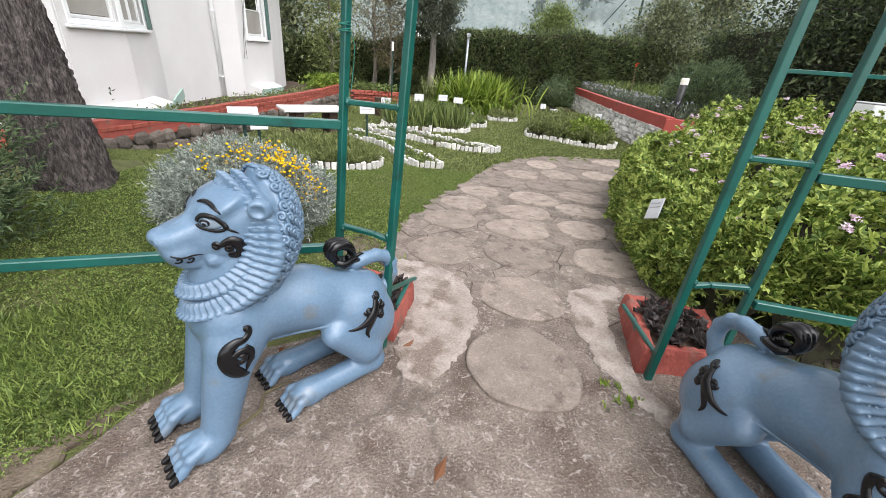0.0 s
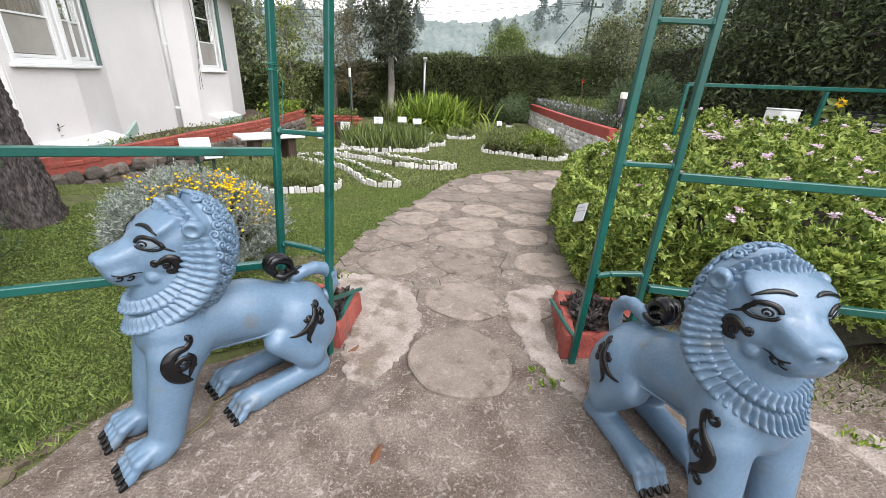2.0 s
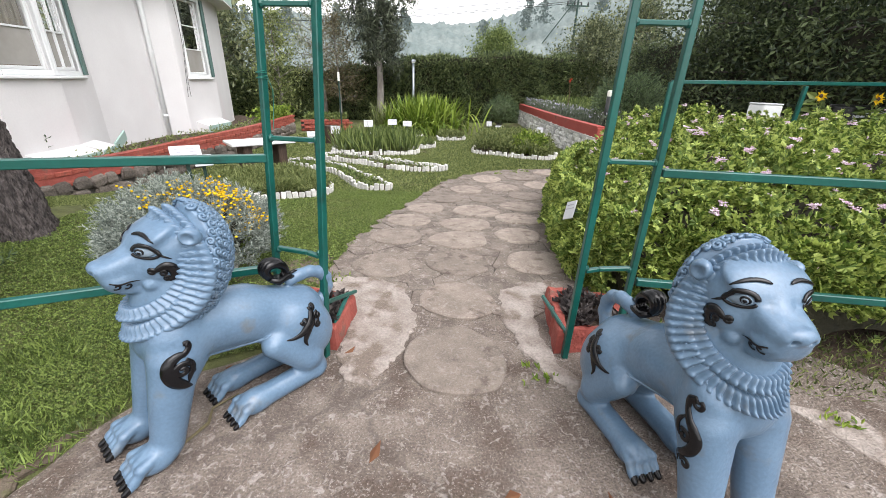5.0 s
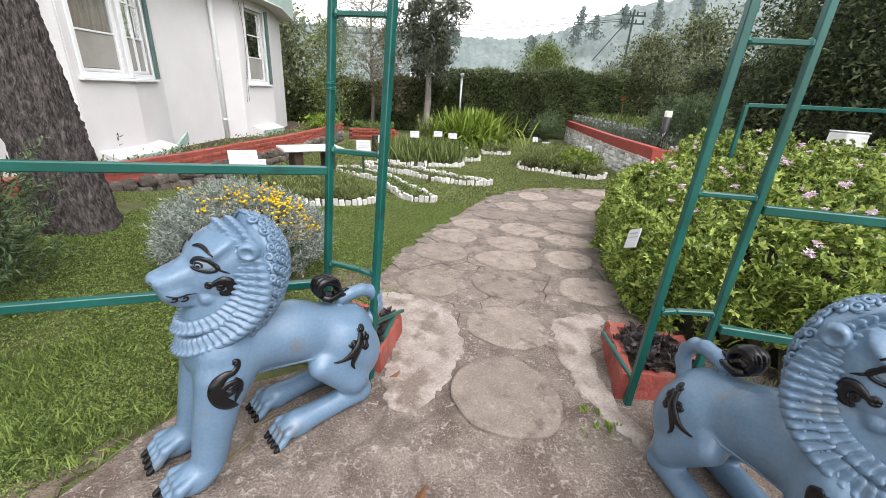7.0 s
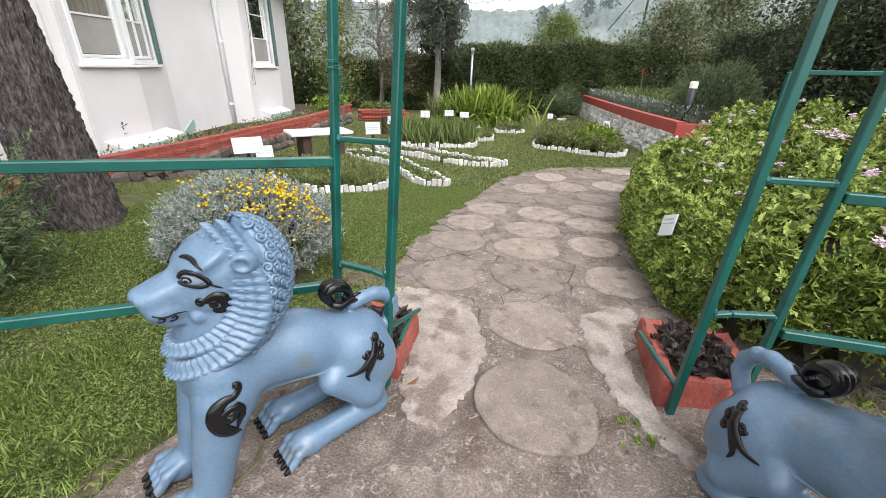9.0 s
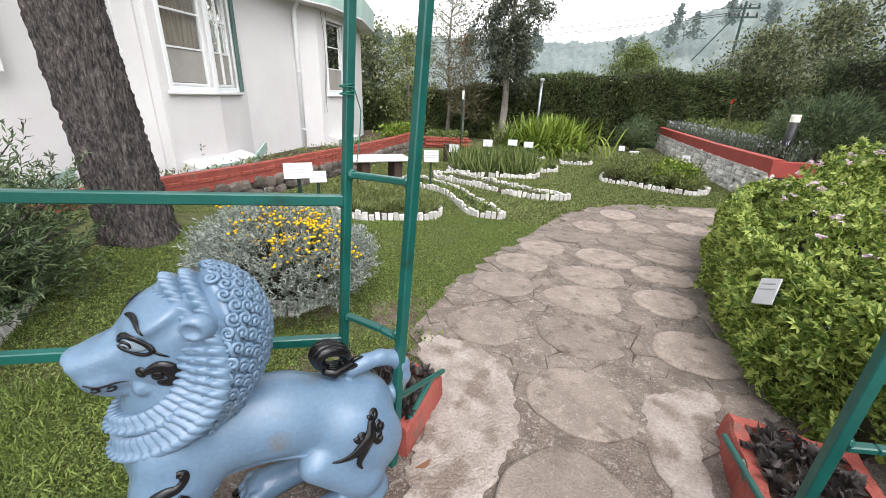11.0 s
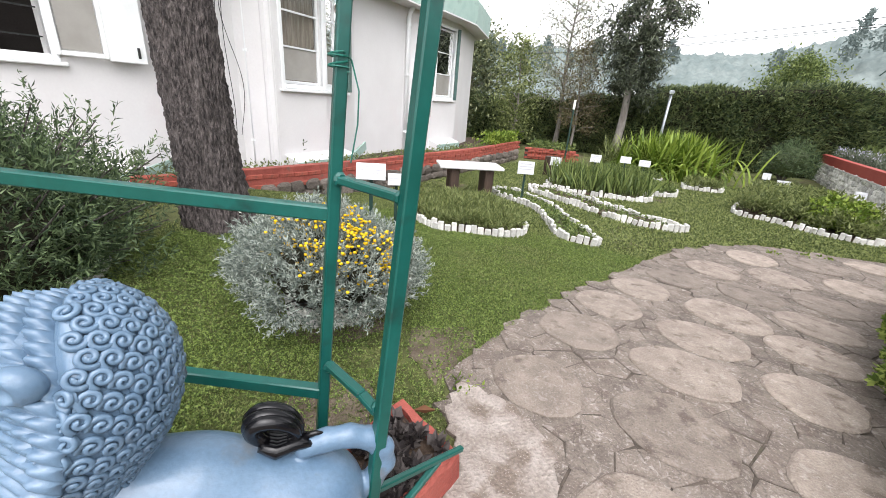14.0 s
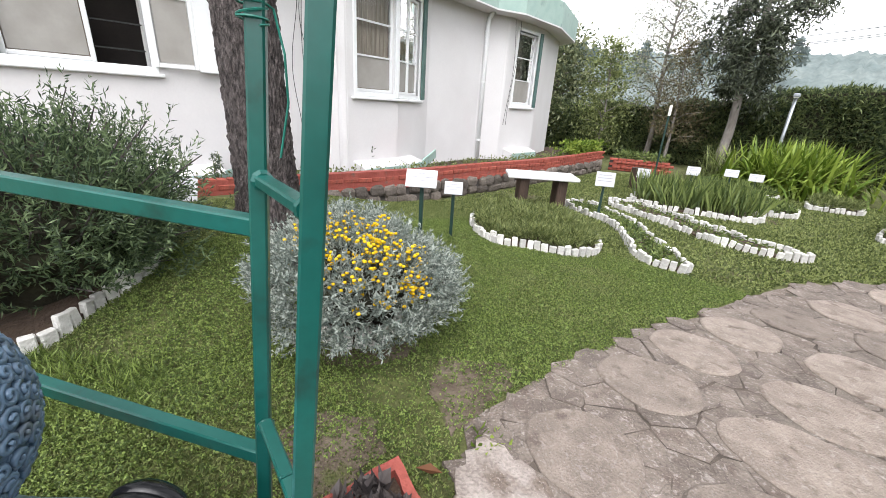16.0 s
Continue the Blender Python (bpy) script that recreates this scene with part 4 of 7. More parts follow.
def lion_field(X, Y, Z):
    """Distance to a seated lion, nose along +x, symmetric in y."""
    Ya = np.abs(Y)

    def cap(a, b, r0, r1, mirror=True):
        y = Ya if mirror else Y
        ax, ay, az = a
        dx, dy, dz = b[0] - ax, b[1] - ay, b[2] - az
        t = np.clip(((X - ax) * dx + (y - ay) * dy + (Z - az) * dz) / (dx * dx + dy * dy + dz * dz), 0, 1)
        return np.sqrt((X - ax - t * dx) ** 2 + (y - ay - t * dy) ** 2 + (Z - az - t * dz) ** 2) - (r0 + (r1 - r0) * t)

    def ell(c, r, mirror=True, tilt=0.0):
        y = Ya if mirror else Y
        x, z = X - c[0], Z - c[2]
        ct, st = math.cos(tilt), math.sin(tilt)
        x, z = x * ct + z * st, z * ct - x * st
        q = np.sqrt((x / r[0]) ** 2 + ((y - c[1]) / r[1]) ** 2 + (z / r[2]) ** 2)
        return (q - 1) * min(r)

    # trunk
    d = cap((0.17, 0, 0.53), (-0.08, 0, 0.49), 0.155, 0.13, False)
    d = smin(d, cap((-0.08, 0, 0.485), (-0.33, 0, 0.37), 0.13, 0.16, False), 0.06)
    d = smin(d, cap((0.12, 0, 0.45), (-0.12, 0, 0.4), 0.085, 0.07, False), 0.03)
    # haunch, knee, foot
    d = smin(d, ell((-0.32, 0.1, 0.31), (0.16, 0.098, 0.2), tilt=-0.5), 0.015)
    d = smin(d, cap((-0.16, 0.135, 0.32), (-0.31, 0.14, 0.16), 0.06, 0.07), 0.03)
    d = smin(d, cap((-0.33, 0.13, 0.17), (-0.36, 0.125, 0.07), 0.055, 0.055), 0.03)
    d = smin(d, cap((-0.35, 0.125, 0.06), (-0.02, 0.125, 0.06), 0.058, 0.056), 0.03)
    d = smin(d, ell((-0.03, 0.125, 0.06), (0.085, 0.064, 0.058)), 0.02)
    for k in (-1.5, -0.5, 0.5, 1.5):
        d = smin(d, cap((-0.04, 0.125 + k * 0.024, 0.08), (0.032, 0.125 + k * 0.036, 0.072), 0.02, 0.023), 0.006)
        d = smin(d, cap((0.032, 0.125 + k * 0.036, 0.066), (0.06, 0.125 + k * 0.037, 0.04), 0.019, 0.019), 0.003)
        d = smin(d, cap((0.06, 0.125 + k * 0.037, 0.036), (0.094, 0.125 + k * 0.039, 0.016), 0.019, 0.012), 0.002)
    # forelegs and paws
    d = smin(d, ell((0.2, 0.11, 0.5), (0.1, 0.075, 0.16)), 0.03)
    d = smin(d, cap((0.23, 0.112, 0.46), (0.325, 0.122, 0.1), 0.09, 0.062), 0.025)
    d = smin(d, ell((0.375, 0.126, 0.062), (0.085, 0.068, 0.066), tilt=-0.2), 0.025)
    for k in (-1.5, -0.5, 0.5, 1.5):
        d = smin(d, cap((0.37, 0.126 + k * 0.025, 0.095), (0.437, 0.126 + k * 0.037, 0.08), 0.02, 0.024), 0.006)
        d = smin(d, cap((0.437, 0.126 + k * 0.037, 0.07), (0.468, 0.126 + k * 0.039, 0.045), 0.02, 0.02), 0.003)
        d = smin(d, cap((0.468, 0.126 + k * 0.039, 0.038), (0.505, 0.126 + k * 0.041, 0.016), 0.02, 0.013), 0.002)
    # tail stem
    pts = [(-0.45, 0, 0.33), (-0.51, 0, 0.385), (-0.545, 0, 0.45), (-0.54, 0, 0.51), (-0.505, 0, 0.555), (-0.45, 0, 0.577), (-0.39, 0, 0.577), (-0.34, 0, 0.568)]
    for a, b in zip(pts, pts[1:]):
        d = smin(d, cap(a, b, 0.032, 0.032, False), 0.012)
    # mane dome
    al = math.atan2(0.43, 0.9)
    dome = ell((0.125, 0, 0.82), (0.2, 0.205, 0.268), tilt=al)
    cut = (X - 0.125) * math.cos(al) + (Z - 0.82) * math.sin(al) + 0.135 * (Y / 0.2) ** 2 - 0.045
    d = smin(d, np.maximum(dome, cut), 0.02)
    # two fluted collars round the face
    ct, st = math.cos(al), math.sin(al)

    def collar(c, rn, ry, ru, bend):
        n = (X - c[0]) * ct + (Z - c[2]) * st + bend * (Y / ry) ** 2
        u = (Z - c[2]) * ct - (X - c[0]) * st
        rho = np.sqrt((Y / ry) ** 2 + (u / ru) ** 2)
        q = np.sqrt((n / rn) ** 2 + rho**2)
        return (q - 1) * 0.06

    d = smin(d, collar((0.195, 0, 0.815), 0.04, 0.19, 0.252, 0.125), 0.01)
    d = smin(d, collar((0.205, 0, 0.85), 0.036, 0.165, 0.2, 0.115), 0.006)
    # head
    e = ell((0.125, 0, 0.915), (0.13, 0.142, 0.125))
    e = smin(e, cap((0.16, 0, 0.87), (0.24, 0, 0.855), 0.095, 0.062, False), 0.03)

    def block(c, r, tilt):
        x, z = X - c[0], Z - c[2]
        ct, st = math.cos(tilt), math.sin(tilt)
        x, z = x * ct + z * st, z * ct - x * st
        q = ((x / r[0]) ** 4 + (Y / (r[1] * (1 - 0.16 * x / r[0]))) ** 4 + (z / r[2]) ** 4) ** 0.25
        return (q - 1) * min(r)

    e = smin(e, block((0.26, 0, 0.864), (0.1, 0.078, 0.064), -0.24), 0.014)
    e = smin(e, block((0.235, 0, 0.803), (0.092, 0.07, 0.042), 0.1), 0.01)
    e = smin(e, ell((0.345, 0, 0.886), (0.03, 0.05, 0.027)), 0.006)
    e = smin(e, ell((0.338, 0.036, 0.878), (0.026, 0.022, 0.02)), 0.005)
    e = smin(e, ell((0.29, 0.046, 0.836), (0.056, 0.034, 0.032)), 0.006)
    e = smin(e, ell((0.175, 0.07, 0.985), (0.06, 0.06, 0.016), tilt=-0.5), 0.03)
    e = smin(e, ell((0.15, 0.082, 0.85), (0.08, 0.052, 0.06)), 0.03)
    e = smin(e, ell((0.235, 0, 0.93), (0.075, 0.03, 0.03), tilt=-0.6), 0.02)
    e = smin(e, ell((0.212, 0.084, 0.8), (0.038, 0.026, 0.028)), 0.006)
    for sx in (0.0,):
        e = np.maximum(e, -ell((0.366, 0.026, 0.876), (0.022, 0.012, 0.009)))
    d = smin(d, e, 0.005)
    # ears
    ear = ell((0.085, 0.155, 0.972), (0.042, 0.03, 0.036), tilt=0.5)
    ear = np.maximum(ear, -ell((0.108, 0.18, 0.972), (0.03, 0.02, 0.022), tilt=0.5))
    return np.maximum(smin(d, ear, 0.01), -Z)


def net(field, lo, hi, step):
    """A quad net on the zero level of a field."""
    ax = [np.arange(a, b + step, step) for a, b in zip(lo, hi)]
    G = field(*np.meshgrid(*ax, indexing="ij"))
    S = G < 0
    c = np.zeros([n - 1 for n in G.shape], int)
    for i in (0, 1):
        for j in (0, 1):
            for k in (0, 1):
                c += S[i : i + c.shape[0], j : j + c.shape[1], k : k + c.shape[2]]
    mix = (c > 0) & (c < 8)
    idx = np.full(c.shape, -1)
    idx[mix] = np.arange(mix.sum())
    cells = np.argwhere(mix)
    acc, cnt = np.zeros((len(cells), 3)), np.zeros((len(cells), 1))
    corner = [(i, j, k) for i in (0, 1) for j in (0, 1) for k in (0, 1)]
    for p in corner:
        for axis in range(3):
            if p[axis]:
                continue
            q = list(p)
            q[axis] = 1
            a, b = cells + p, cells + q
            ga, gb = G[tuple(a.T)], G[tuple(b.T)]
            cross = (ga < 0) != (gb < 0)
            t = np.where(cross, ga / np.where(cross, ga - gb, 1), 0)
            pos = a.astype(float)
            pos[:, axis] += t
            acc += pos * cross[:, None]
            cnt += cross[:, None]
    V = acc / cnt * step + np.array(lo)
    faces = []
    for axis in range(3):
        o1, o2 = [(1, 2), (2, 0), (0, 1)][axis]
        sl0, sl1 = [slice(None)] * 3, [slice(None)] * 3
        sl0[axis], sl1[axis] = slice(None, -1), slice(1, None)
        A, B = S[tuple(sl0)], S[tuple(sl1)]
        for flip, which in ((False, A & ~B), (True, ~A & B)):
            e = np.argwhere(which)
            ok = (e[:, o1] > 0) & (e[:, o2] > 0) & (e[:, o1] < c.shape[o1]) & (e[:, o2] < c.shape[o2])
            e = e[ok]
            quad = []
            for d1, d2 in ((1, 1), (0, 1), (0, 0), (1, 0)):
                k = e.copy()
                k[:, o1] -= d1
                k[:, o2] -= d2
                quad.append(idx[tuple(k.T)])
            quad = np.stack(quad, 1)
            faces.append(quad[:, ::-1] if flip else quad)
    F = np.concatenate(faces)
    return V, F[(F >= 0).all(1)]


from mathutils.bvhtree import BVHTree


def lion_mesh(curled):
    """curled: whether the shoulder scroll is a slim double curl."""
    V, F = net(lion_field, (-0.62, -0.3, -0.02), (0.56, 0.3, 1.16), 0.0075)
    # one pass of relaxing
    tree = BVHTree.FromPolygons([tuple(p) for p in V], [tuple(f) for f in F])
    sh = Shape()
    slots = np.zeros(len(F), int)
    mid = V[F].mean(1)
    toe = ((mid[:, 0] > 0.488) | ((mid[:, 0] > 0.08) & (mid[:, 0] < 0.13))) & (mid[:, 2] < 0.05)
    slots[toe] = 1
    sh.v, sh.f, sh.m = [tuple(p) for p in V], [tuple(f) for f in F.tolist()], slots.tolist()

    def touch(p, way):
        hit = tree.ray_cast(Vector(p) - Vector(way) * 0.4, Vector(way))
        return (hit[0], hit[1]) if hit[0] is not None else (Vector(p), -Vector(way))

    def stroke(pts, widths, side, slot=1, way=None, lift=0.002, thick=0.4, grow=None):
        way = way or (0, -side, 0)
        if grow:
            cx, cz, k = grow
            pts, widths = [(cx + (x - cx) * k, y, cz + (z - cz) * k) for x, y, z in pts], [w * k for w in widths]
        if len(pts) < 11:
            pts, widths = round_line(pts, widths)
        hits = [touch((x, side * (0.3 if way[0] == 0 else abs(y)), z), way) for x, y, z in pts]
        P = [h[0] + h[1] * lift for h in hits]
        sh.tube(P, widths, 7, slot, flat=thick, up=[h[1] for h in hits])

    def round_line(pts, widths, n=5):
        P = [(*p, w) for p, w in zip(pts, widths)]
        P = [P[0]] + P + [P[-1]]
        out = []
        for p0, p1, p2, p3 in zip(P, P[1:], P[2:], P[3:]):
            for k in range(n):
                t = k / n
                out.append([0.5 * (2 * b + (c - a) * t + (2 * a - 5 * b + 4 * c - d) * t * t + (3 * b - a - 3 * c + d) * t**3) for a, b, c, d in zip(p0, p1, p2, p3)])
        out.append(list(P[-1]))
        return [tuple(q[:3]) for q in out], [max(0.001, q[3]) for q in out]

    def curve(fn, n):
        return [fn(k / (n - 1)) for k in range(n)]

    for side in (1, -1):
        # shoulder scroll: curled head, broad leaf, pointed foot
        def spiral(cx, cz, r0, r1, a0, a1):
            return lambda t: (cx + (r0 + (r1 - r0) * t) * math.cos(a0 + (a1 - a0) * t), 0, cz + (r0 + (r1 - r0) * t) * math.sin(a0 + (a1 - a0) * t))

        if curled:
            stroke(curve(spiral(0.235, 0.56, 0.004, 0.02, 0.5, 7.2), 16), [0.008] * 16, side)
            stroke([(0.236, 0, 0.578), (0.21, 0, 0.56), (0.205, 0, 0.53), (0.225, 0, 0.5), (0.255, 0, 0.475), (0.272, 0, 0.44), (0.268, 0, 0.4), (0.245, 0, 0.37), (0.222, 0, 0.345), (0.228, 0, 0.315)], [0.009, 0.013, 0.013, 0.014, 0.018, 0.022, 0.021, 0.015, 0.01, 0.004], side)
            stroke(curve(spiral(0.232, 0.435, 0.004, 0.024, 2.0, 8.6), 18), [0.009] * 18, side, lift=0.004)
            stroke(curve(spiral(0.262, 0.335, 0.004, 0.022, 3.0, 9.4), 16), [0.008] * 16, side)
            stroke([(0.21, 0, 0.5), (0.194, 0, 0.47), (0.2, 0, 0.44), (0.215, 0, 0.42)], [0.004, 0.011, 0.01, 0.003], side, lift=0.004)
        else:
            stroke([(0.205, 0, 0.355), (0.232, 0, 0.382), (0.26, 0, 0.415), (0.272, 0, 0.455), (0.262, 0, 0.495), (0.232, 0, 0.515), (0.204, 0, 0.517), (0.186, 0, 0.533), (0.187, 0, 0.552), (0.2, 0, 0.556)], [0.003, 0.018, 0.026, 0.027, 0.024, 0.018, 0.013, 0.012, 0.013, 0.01], side)
            stroke(curve(spiral(0.226, 0.455, 0.004, 0.032, 1, 9), 26), [0.011] * 26, side, lift=0.005)
            stroke([(0.205, 0, 0.495), (0.192, 0, 0.47), (0.193, 0, 0.44), (0.206, 0, 0.415), (0.216, 0, 0.385)], [0.006, 0.012, 0.013, 0.012, 0.003], side, lift=0.004)
            stroke(curve(spiral(0.193, 0.43, 0.003, 0.012, 1, 6.5), 14), [0.006] * 14, side, lift=0.004)
        # haunch scroll
        stroke(curve(spiral(-0.345, 0.435, 0.003, 0.013, 0, 6.6), 16), [0.008] * 16, side, grow=(-0.3, 0.36, 1.3))
        stroke([(-0.335, 0, 0.425), (-0.33, 0, 0.4), (-0.318, 0, 0.38), (-0.298, 0, 0.364), (-0.272, 0, 0.35), (-0.245, 0, 0.345), (-0.222, 0, 0.35)], [0.01, 0.016, 0.02, 0.017, 0.011, 0.006, 0.002], side, grow=(-0.3, 0.36, 1.3))
        for cx, cz, a0 in ((-0.358, 0.398, 2.0), (-0.3, 0.398, 0.5), (-0.35, 0.366, 2.5)):
            stroke(curve(spiral(cx, cz, 0.003, 0.013, a0, a0 + 6), 14), [0.0085] * 14, side, lift=0.003, grow=(-0.3, 0.36, 1.3))
        stroke([(-0.315, 0, 0.368), (-0.298, 0, 0.34), (-0.29, 0, 0.315), (-0.298, 0, 0.29)], [0.014, 0.012, 0.008, 0.002], side, grow=(-0.3, 0.36, 1.3))
        # cheek scroll, laid on square to the cheek
        on = (-0.42, -side * 0.9, 0.0)
        cheek = [(0.222, 0.868), (0.206, 0.864), (0.19, 0.872), (0.17, 0.876), (0.152, 0.866), (0.146, 0.846), (0.154, 0.826), (0.172, 0.815)]
        stroke([(x, 0.12, z) for x, z in cheek], [0.009, 0.009, 0.013, 0.018, 0.019, 0.018, 0.013, 0.006], side, way=on, lift=0.004)
        for cx, cz, rad in ((0.22, 0.862, 0.009), (0.182, 0.85, 0.008), (0.176, 0.826, 0.008)):
            stroke([(cx + rad * math.cos(w), 0.12, cz + rad * math.sin(w)) for w in np.linspace(0, 6.3, 12)], [0.0065] * 12, side, way=on, lift=0.004)
        # eye: lids, white, iris, brow
        diag = Vector((-0.62, -side * 0.78, -0.05)).normalized()

        def face_pt(x, z):
            hit = tree.ray_cast(Vector((x, side * 0.04, z)) - diag * 0.5, diag)
            return (hit[0], hit[1]) if hit[0] is not None else (Vector((x, side * 0.1, z)), Vector((0.6, side * 0.8, 0)))

        def face_stroke(pts, widths, slot=1, lift=0.002, thick=0.5):
            hits = [face_pt(x, z + 0.12 * (x - ex)) for x, z in pts]
            sh.tube([h[0] + h[1] * lift for h in hits], widths, 6, slot, flat=thick, up=[h[1] for h in hits])

        ex, ez = 0.17, 0.93
        top = [(ex + 0.055 * math.cos(w), ez + 0.03 * math.sin(w) - 0.012 * (math.cos(w) < -0.6)) for w in np.linspace(0.1, math.pi, 12)]
        low = [(ex + 0.055 * math.cos(w), ez + 0.017 * math.sin(w) - 0.006) for w in np.linspace(math.pi, 2 * math.pi, 12)]
        h, nrm = face_pt(ex, ez)
        q = nrm.to_track_quat("Z", "Y").to_matrix().to_4x4()
        face_stroke([(ex + 0.042 * t, ez) for t in np.linspace(-1, 1, 9)], [0.003, 0.01, 0.016, 0.02, 0.023, 0.024, 0.022, 0.015, 0.005], 2, 0.001, 0.3)
        h, nrm = face_pt(ex + 0.018, ez + 0.007)
        q = nrm.to_track_quat("Z", "Y").to_matrix().to_4x4()
        sh.ball(h + nrm * 0.005, (0.0165, 0.0165, 0.005), 12, 6, 1, q)
        sh.ball(h + nrm * 0.0085, (0.0105, 0.0105, 0.0026), 10, 6, 2, q)
        sh.ball(h + nrm * 0.0115, (0.0065, 0.0065, 0.0014), 8, 4, 1, q)
        face_stroke(top, [0.0085] * 12)
        face_stroke(low, [0.0055] * 12)
        face_stroke([(ex - 0.05, ez - 0.008), (ex - 0.075, ez - 0.018), (ex - 0.095, ez - 0.026)], [0.005, 0.004, 0.001])
        face_stroke([(ex + 0.066 - 0.0125 * k, ez + 0.062 - 0.006 * ((k - 3.5) / 3) ** 2) for k in range(10)], [0.003, 0.006, 0.0075, 0.008, 0.008, 0.008, 0.0075, 0.006, 0.004, 0.002], lift=0.003)
        # whisker marks by the mouth
        for cx, cz, r in ((0.318, 0.822, 0.013), (0.288, 0.818, 0.014)):
            stroke(curve(spiral(cx, cz, 0.003, r, 0.5, 5.5), 10), [0.0036] * 10, side)
        stroke([(0.335, 0, 0.84), (0.31, 0, 0.83), (0.28, 0, 0.832), (0.25, 0, 0.828)], [0.002, 0.004, 0.003, 0.001], side)
        # forelock lines above the brow
        for k in range(11):
            x0 = 0.1 + 0.011 * k
            stroke([(x0, 0, 1.035 - 0.006 * k), (x0 + 0.02, 0, 1.02 - 0.008 * k), (x0 + 0.035, 0, 1.0 - 0.009 * k)], [0.004, 0.006, 0.002], side, 0, way=(0, -side * 0.5, -0.86))
    # curls over the mane
    al = math.atan2(0.43, 0.9)
    C, rn, ry, ru = Vector((0.125, 0, 0.82)), 0.2, 0.205, 0.268
    nv, uv = Vector((math.cos(al), 0, math.sin(al))), Vector((-math.sin(al), 0, math.cos(al)))
    for ring in range(11):
        polar = 0.09 + ring * 0.16
        girth = 2 * math.pi * math.sin(polar) * 0.236
        n = max(1, int(girth / 0.037))
        for k in range(n):
            th = 2 * math.pi * (k + 0.5 * (ring % 2)) / n
            p = C - nv * rn * math.cos(polar) + Vector((0, 1, 0)) * ry * math.sin(polar) * math.sin(th) + uv * ru * math.sin(polar) * math.cos(th)
            if p.z < 0.6 and p.x < 0.12:
                continue
            hit = tree.find_nearest(p)
            c, nrm = hit[0], hit[1]
            if (c - p).length > 0.03 or nrm.dot((p - C).normalized()) < 0.45 or (c - Vector((0.07, math.copysign(0.165, c.y), 0.97))).length < 0.055:
                continue
            a = nrm.cross(Vector((0.3, 0.2, 1))).normalized()
            b = nrm.cross(a)
            turn = -1 if c.y > 0 else 1
            sh.ball(c, (0.0195, 0.0195, 0.0065), 9, 4, 0, nrm.to_track_quat("Z", "Y").to_matrix().to_4x4())
            pts, wid = [], []
            for j in range(18):
                t = j / 17
                r = 0.0172 * (1 - t) + 0.003
                w = turn * 9.0 * t + ring
                pts.append(c + (a * math.cos(w) + b * math.sin(w)) * r + nrm * (0.003 + 0.006 * t))
                wid.append(0.007 - 0.0015 * t)
            sh.tube(pts, wid, 5, 0)
    # two fluted ruffs round the face
    def ruff(c, ry, ru, bend, prof, flutes, deep, sink):
        n, rows, V, F = flutes * 6, len(prof), [], []
        for rho, h, amp in prof:
            for k in range(n):
                th = 2 * math.pi * k / n
                y = ry * rho * math.sin(th)
                w = abs(math.cos(flutes * th / 2)) ** 0.8
                lift = h + deep * amp * (w - 0.45) - bend * (rho * math.sin(th)) ** 2
                grow = 1 + 0.02 * amp * (w - 0.5)
                fade = smoothstep(0.62, 0.86, math.cos(th))
                lift, grow = lift - fade * sink, grow - 0.03 * fade * (sink > 0)
                V.append(Vector(c) + nv * lift + Vector((0, y * grow, 0)) + uv * (ru * rho * math.cos(th) * grow))
        F = [(r * n + k, r * n + (k + 1) % n, (r + 1) * n + (k + 1) % n, (r + 1) * n + k) for r in range(rows - 1) for k in range(n)]
        sh.add(V, F)

    ruff((0.195, 0, 0.815), 0.203, 0.268, 0.14, [(0.76, 0.02, 0.2), (0.81, 0.034, 0.9), (0.87, 0.033, 1), (0.93, 0.029, 1), (0.98, 0.026, 1), (1.0, 0.029, 1.3), (1.03, 0.026, 1.7), (1.045, 0.012, 1.3), (1.02, -0.006, 0.6), (0.93, -0.03, 0)], 60, 0.018, 0.012)
    ruff((0.205, 0, 0.85), 0.179, 0.216, 0.138, [(0.77, 0.014, 0.2), (0.8, 0.03, 0.8), (0.83, 0.037, 1), (0.9, 0.034, 1), (0.96, 0.03, 1), (0.99, 0.034, 1.3), (1.03, 0.031, 1.7), (1.045, 0.016, 1.3), (1.02, 0.0, 0.6), (0.93, -0.02, 0)], 52, 0.017, 0.0)
    # ridge along the belly
    for side in (1, -1):
        stroke([(0.13, 0, 0.41), (0.08, 0, 0.385), (0.02, 0, 0.365), (-0.05, 0, 0.36), (-0.11, 0, 0.37), (-0.15, 0, 0.39)], [0.004, 0.008, 0.01, 0.01, 0.008, 0.004], side, 0, lift=0.0, thick=0.8)
    # black tail tuft: a grooved ring drawn out to the stem
    for k in range(7):
        off = (k - 3) / 3
        pts, wid = [], []
        for j in range(26):
            t = j / 25
            w = -1.0 + 5.0 * t
            R = 0.052 - 0.01 * t + 0.007 * math.sin(k * 2.1)
            pts.append((-0.262 - (R + 0.004) * math.cos(w + 3.14) - 0.012, 0.026 * off * (0.5 + 0.5 * math.sin(math.pi * t)), 0.645 + R * math.sin(w + 0.4)))
            wid.append(0.021 * (0.45 + 0.55 * math.sin(math.pi * min(1, t * 1.05 + 0.1))))
        sh.tube(pts, wid, 7, 1)
    for k in range(5):
        y = (k - 2) * 0.011
        sh.tube([(-0.235, y, 0.615), (-0.27, y * 1.2, 0.592), (-0.32, y, 0.59 + 0.003 * k), (-0.365, y * 0.6, 0.582)], [0.014, 0.02, 0.017, 0.008], 7, 1)
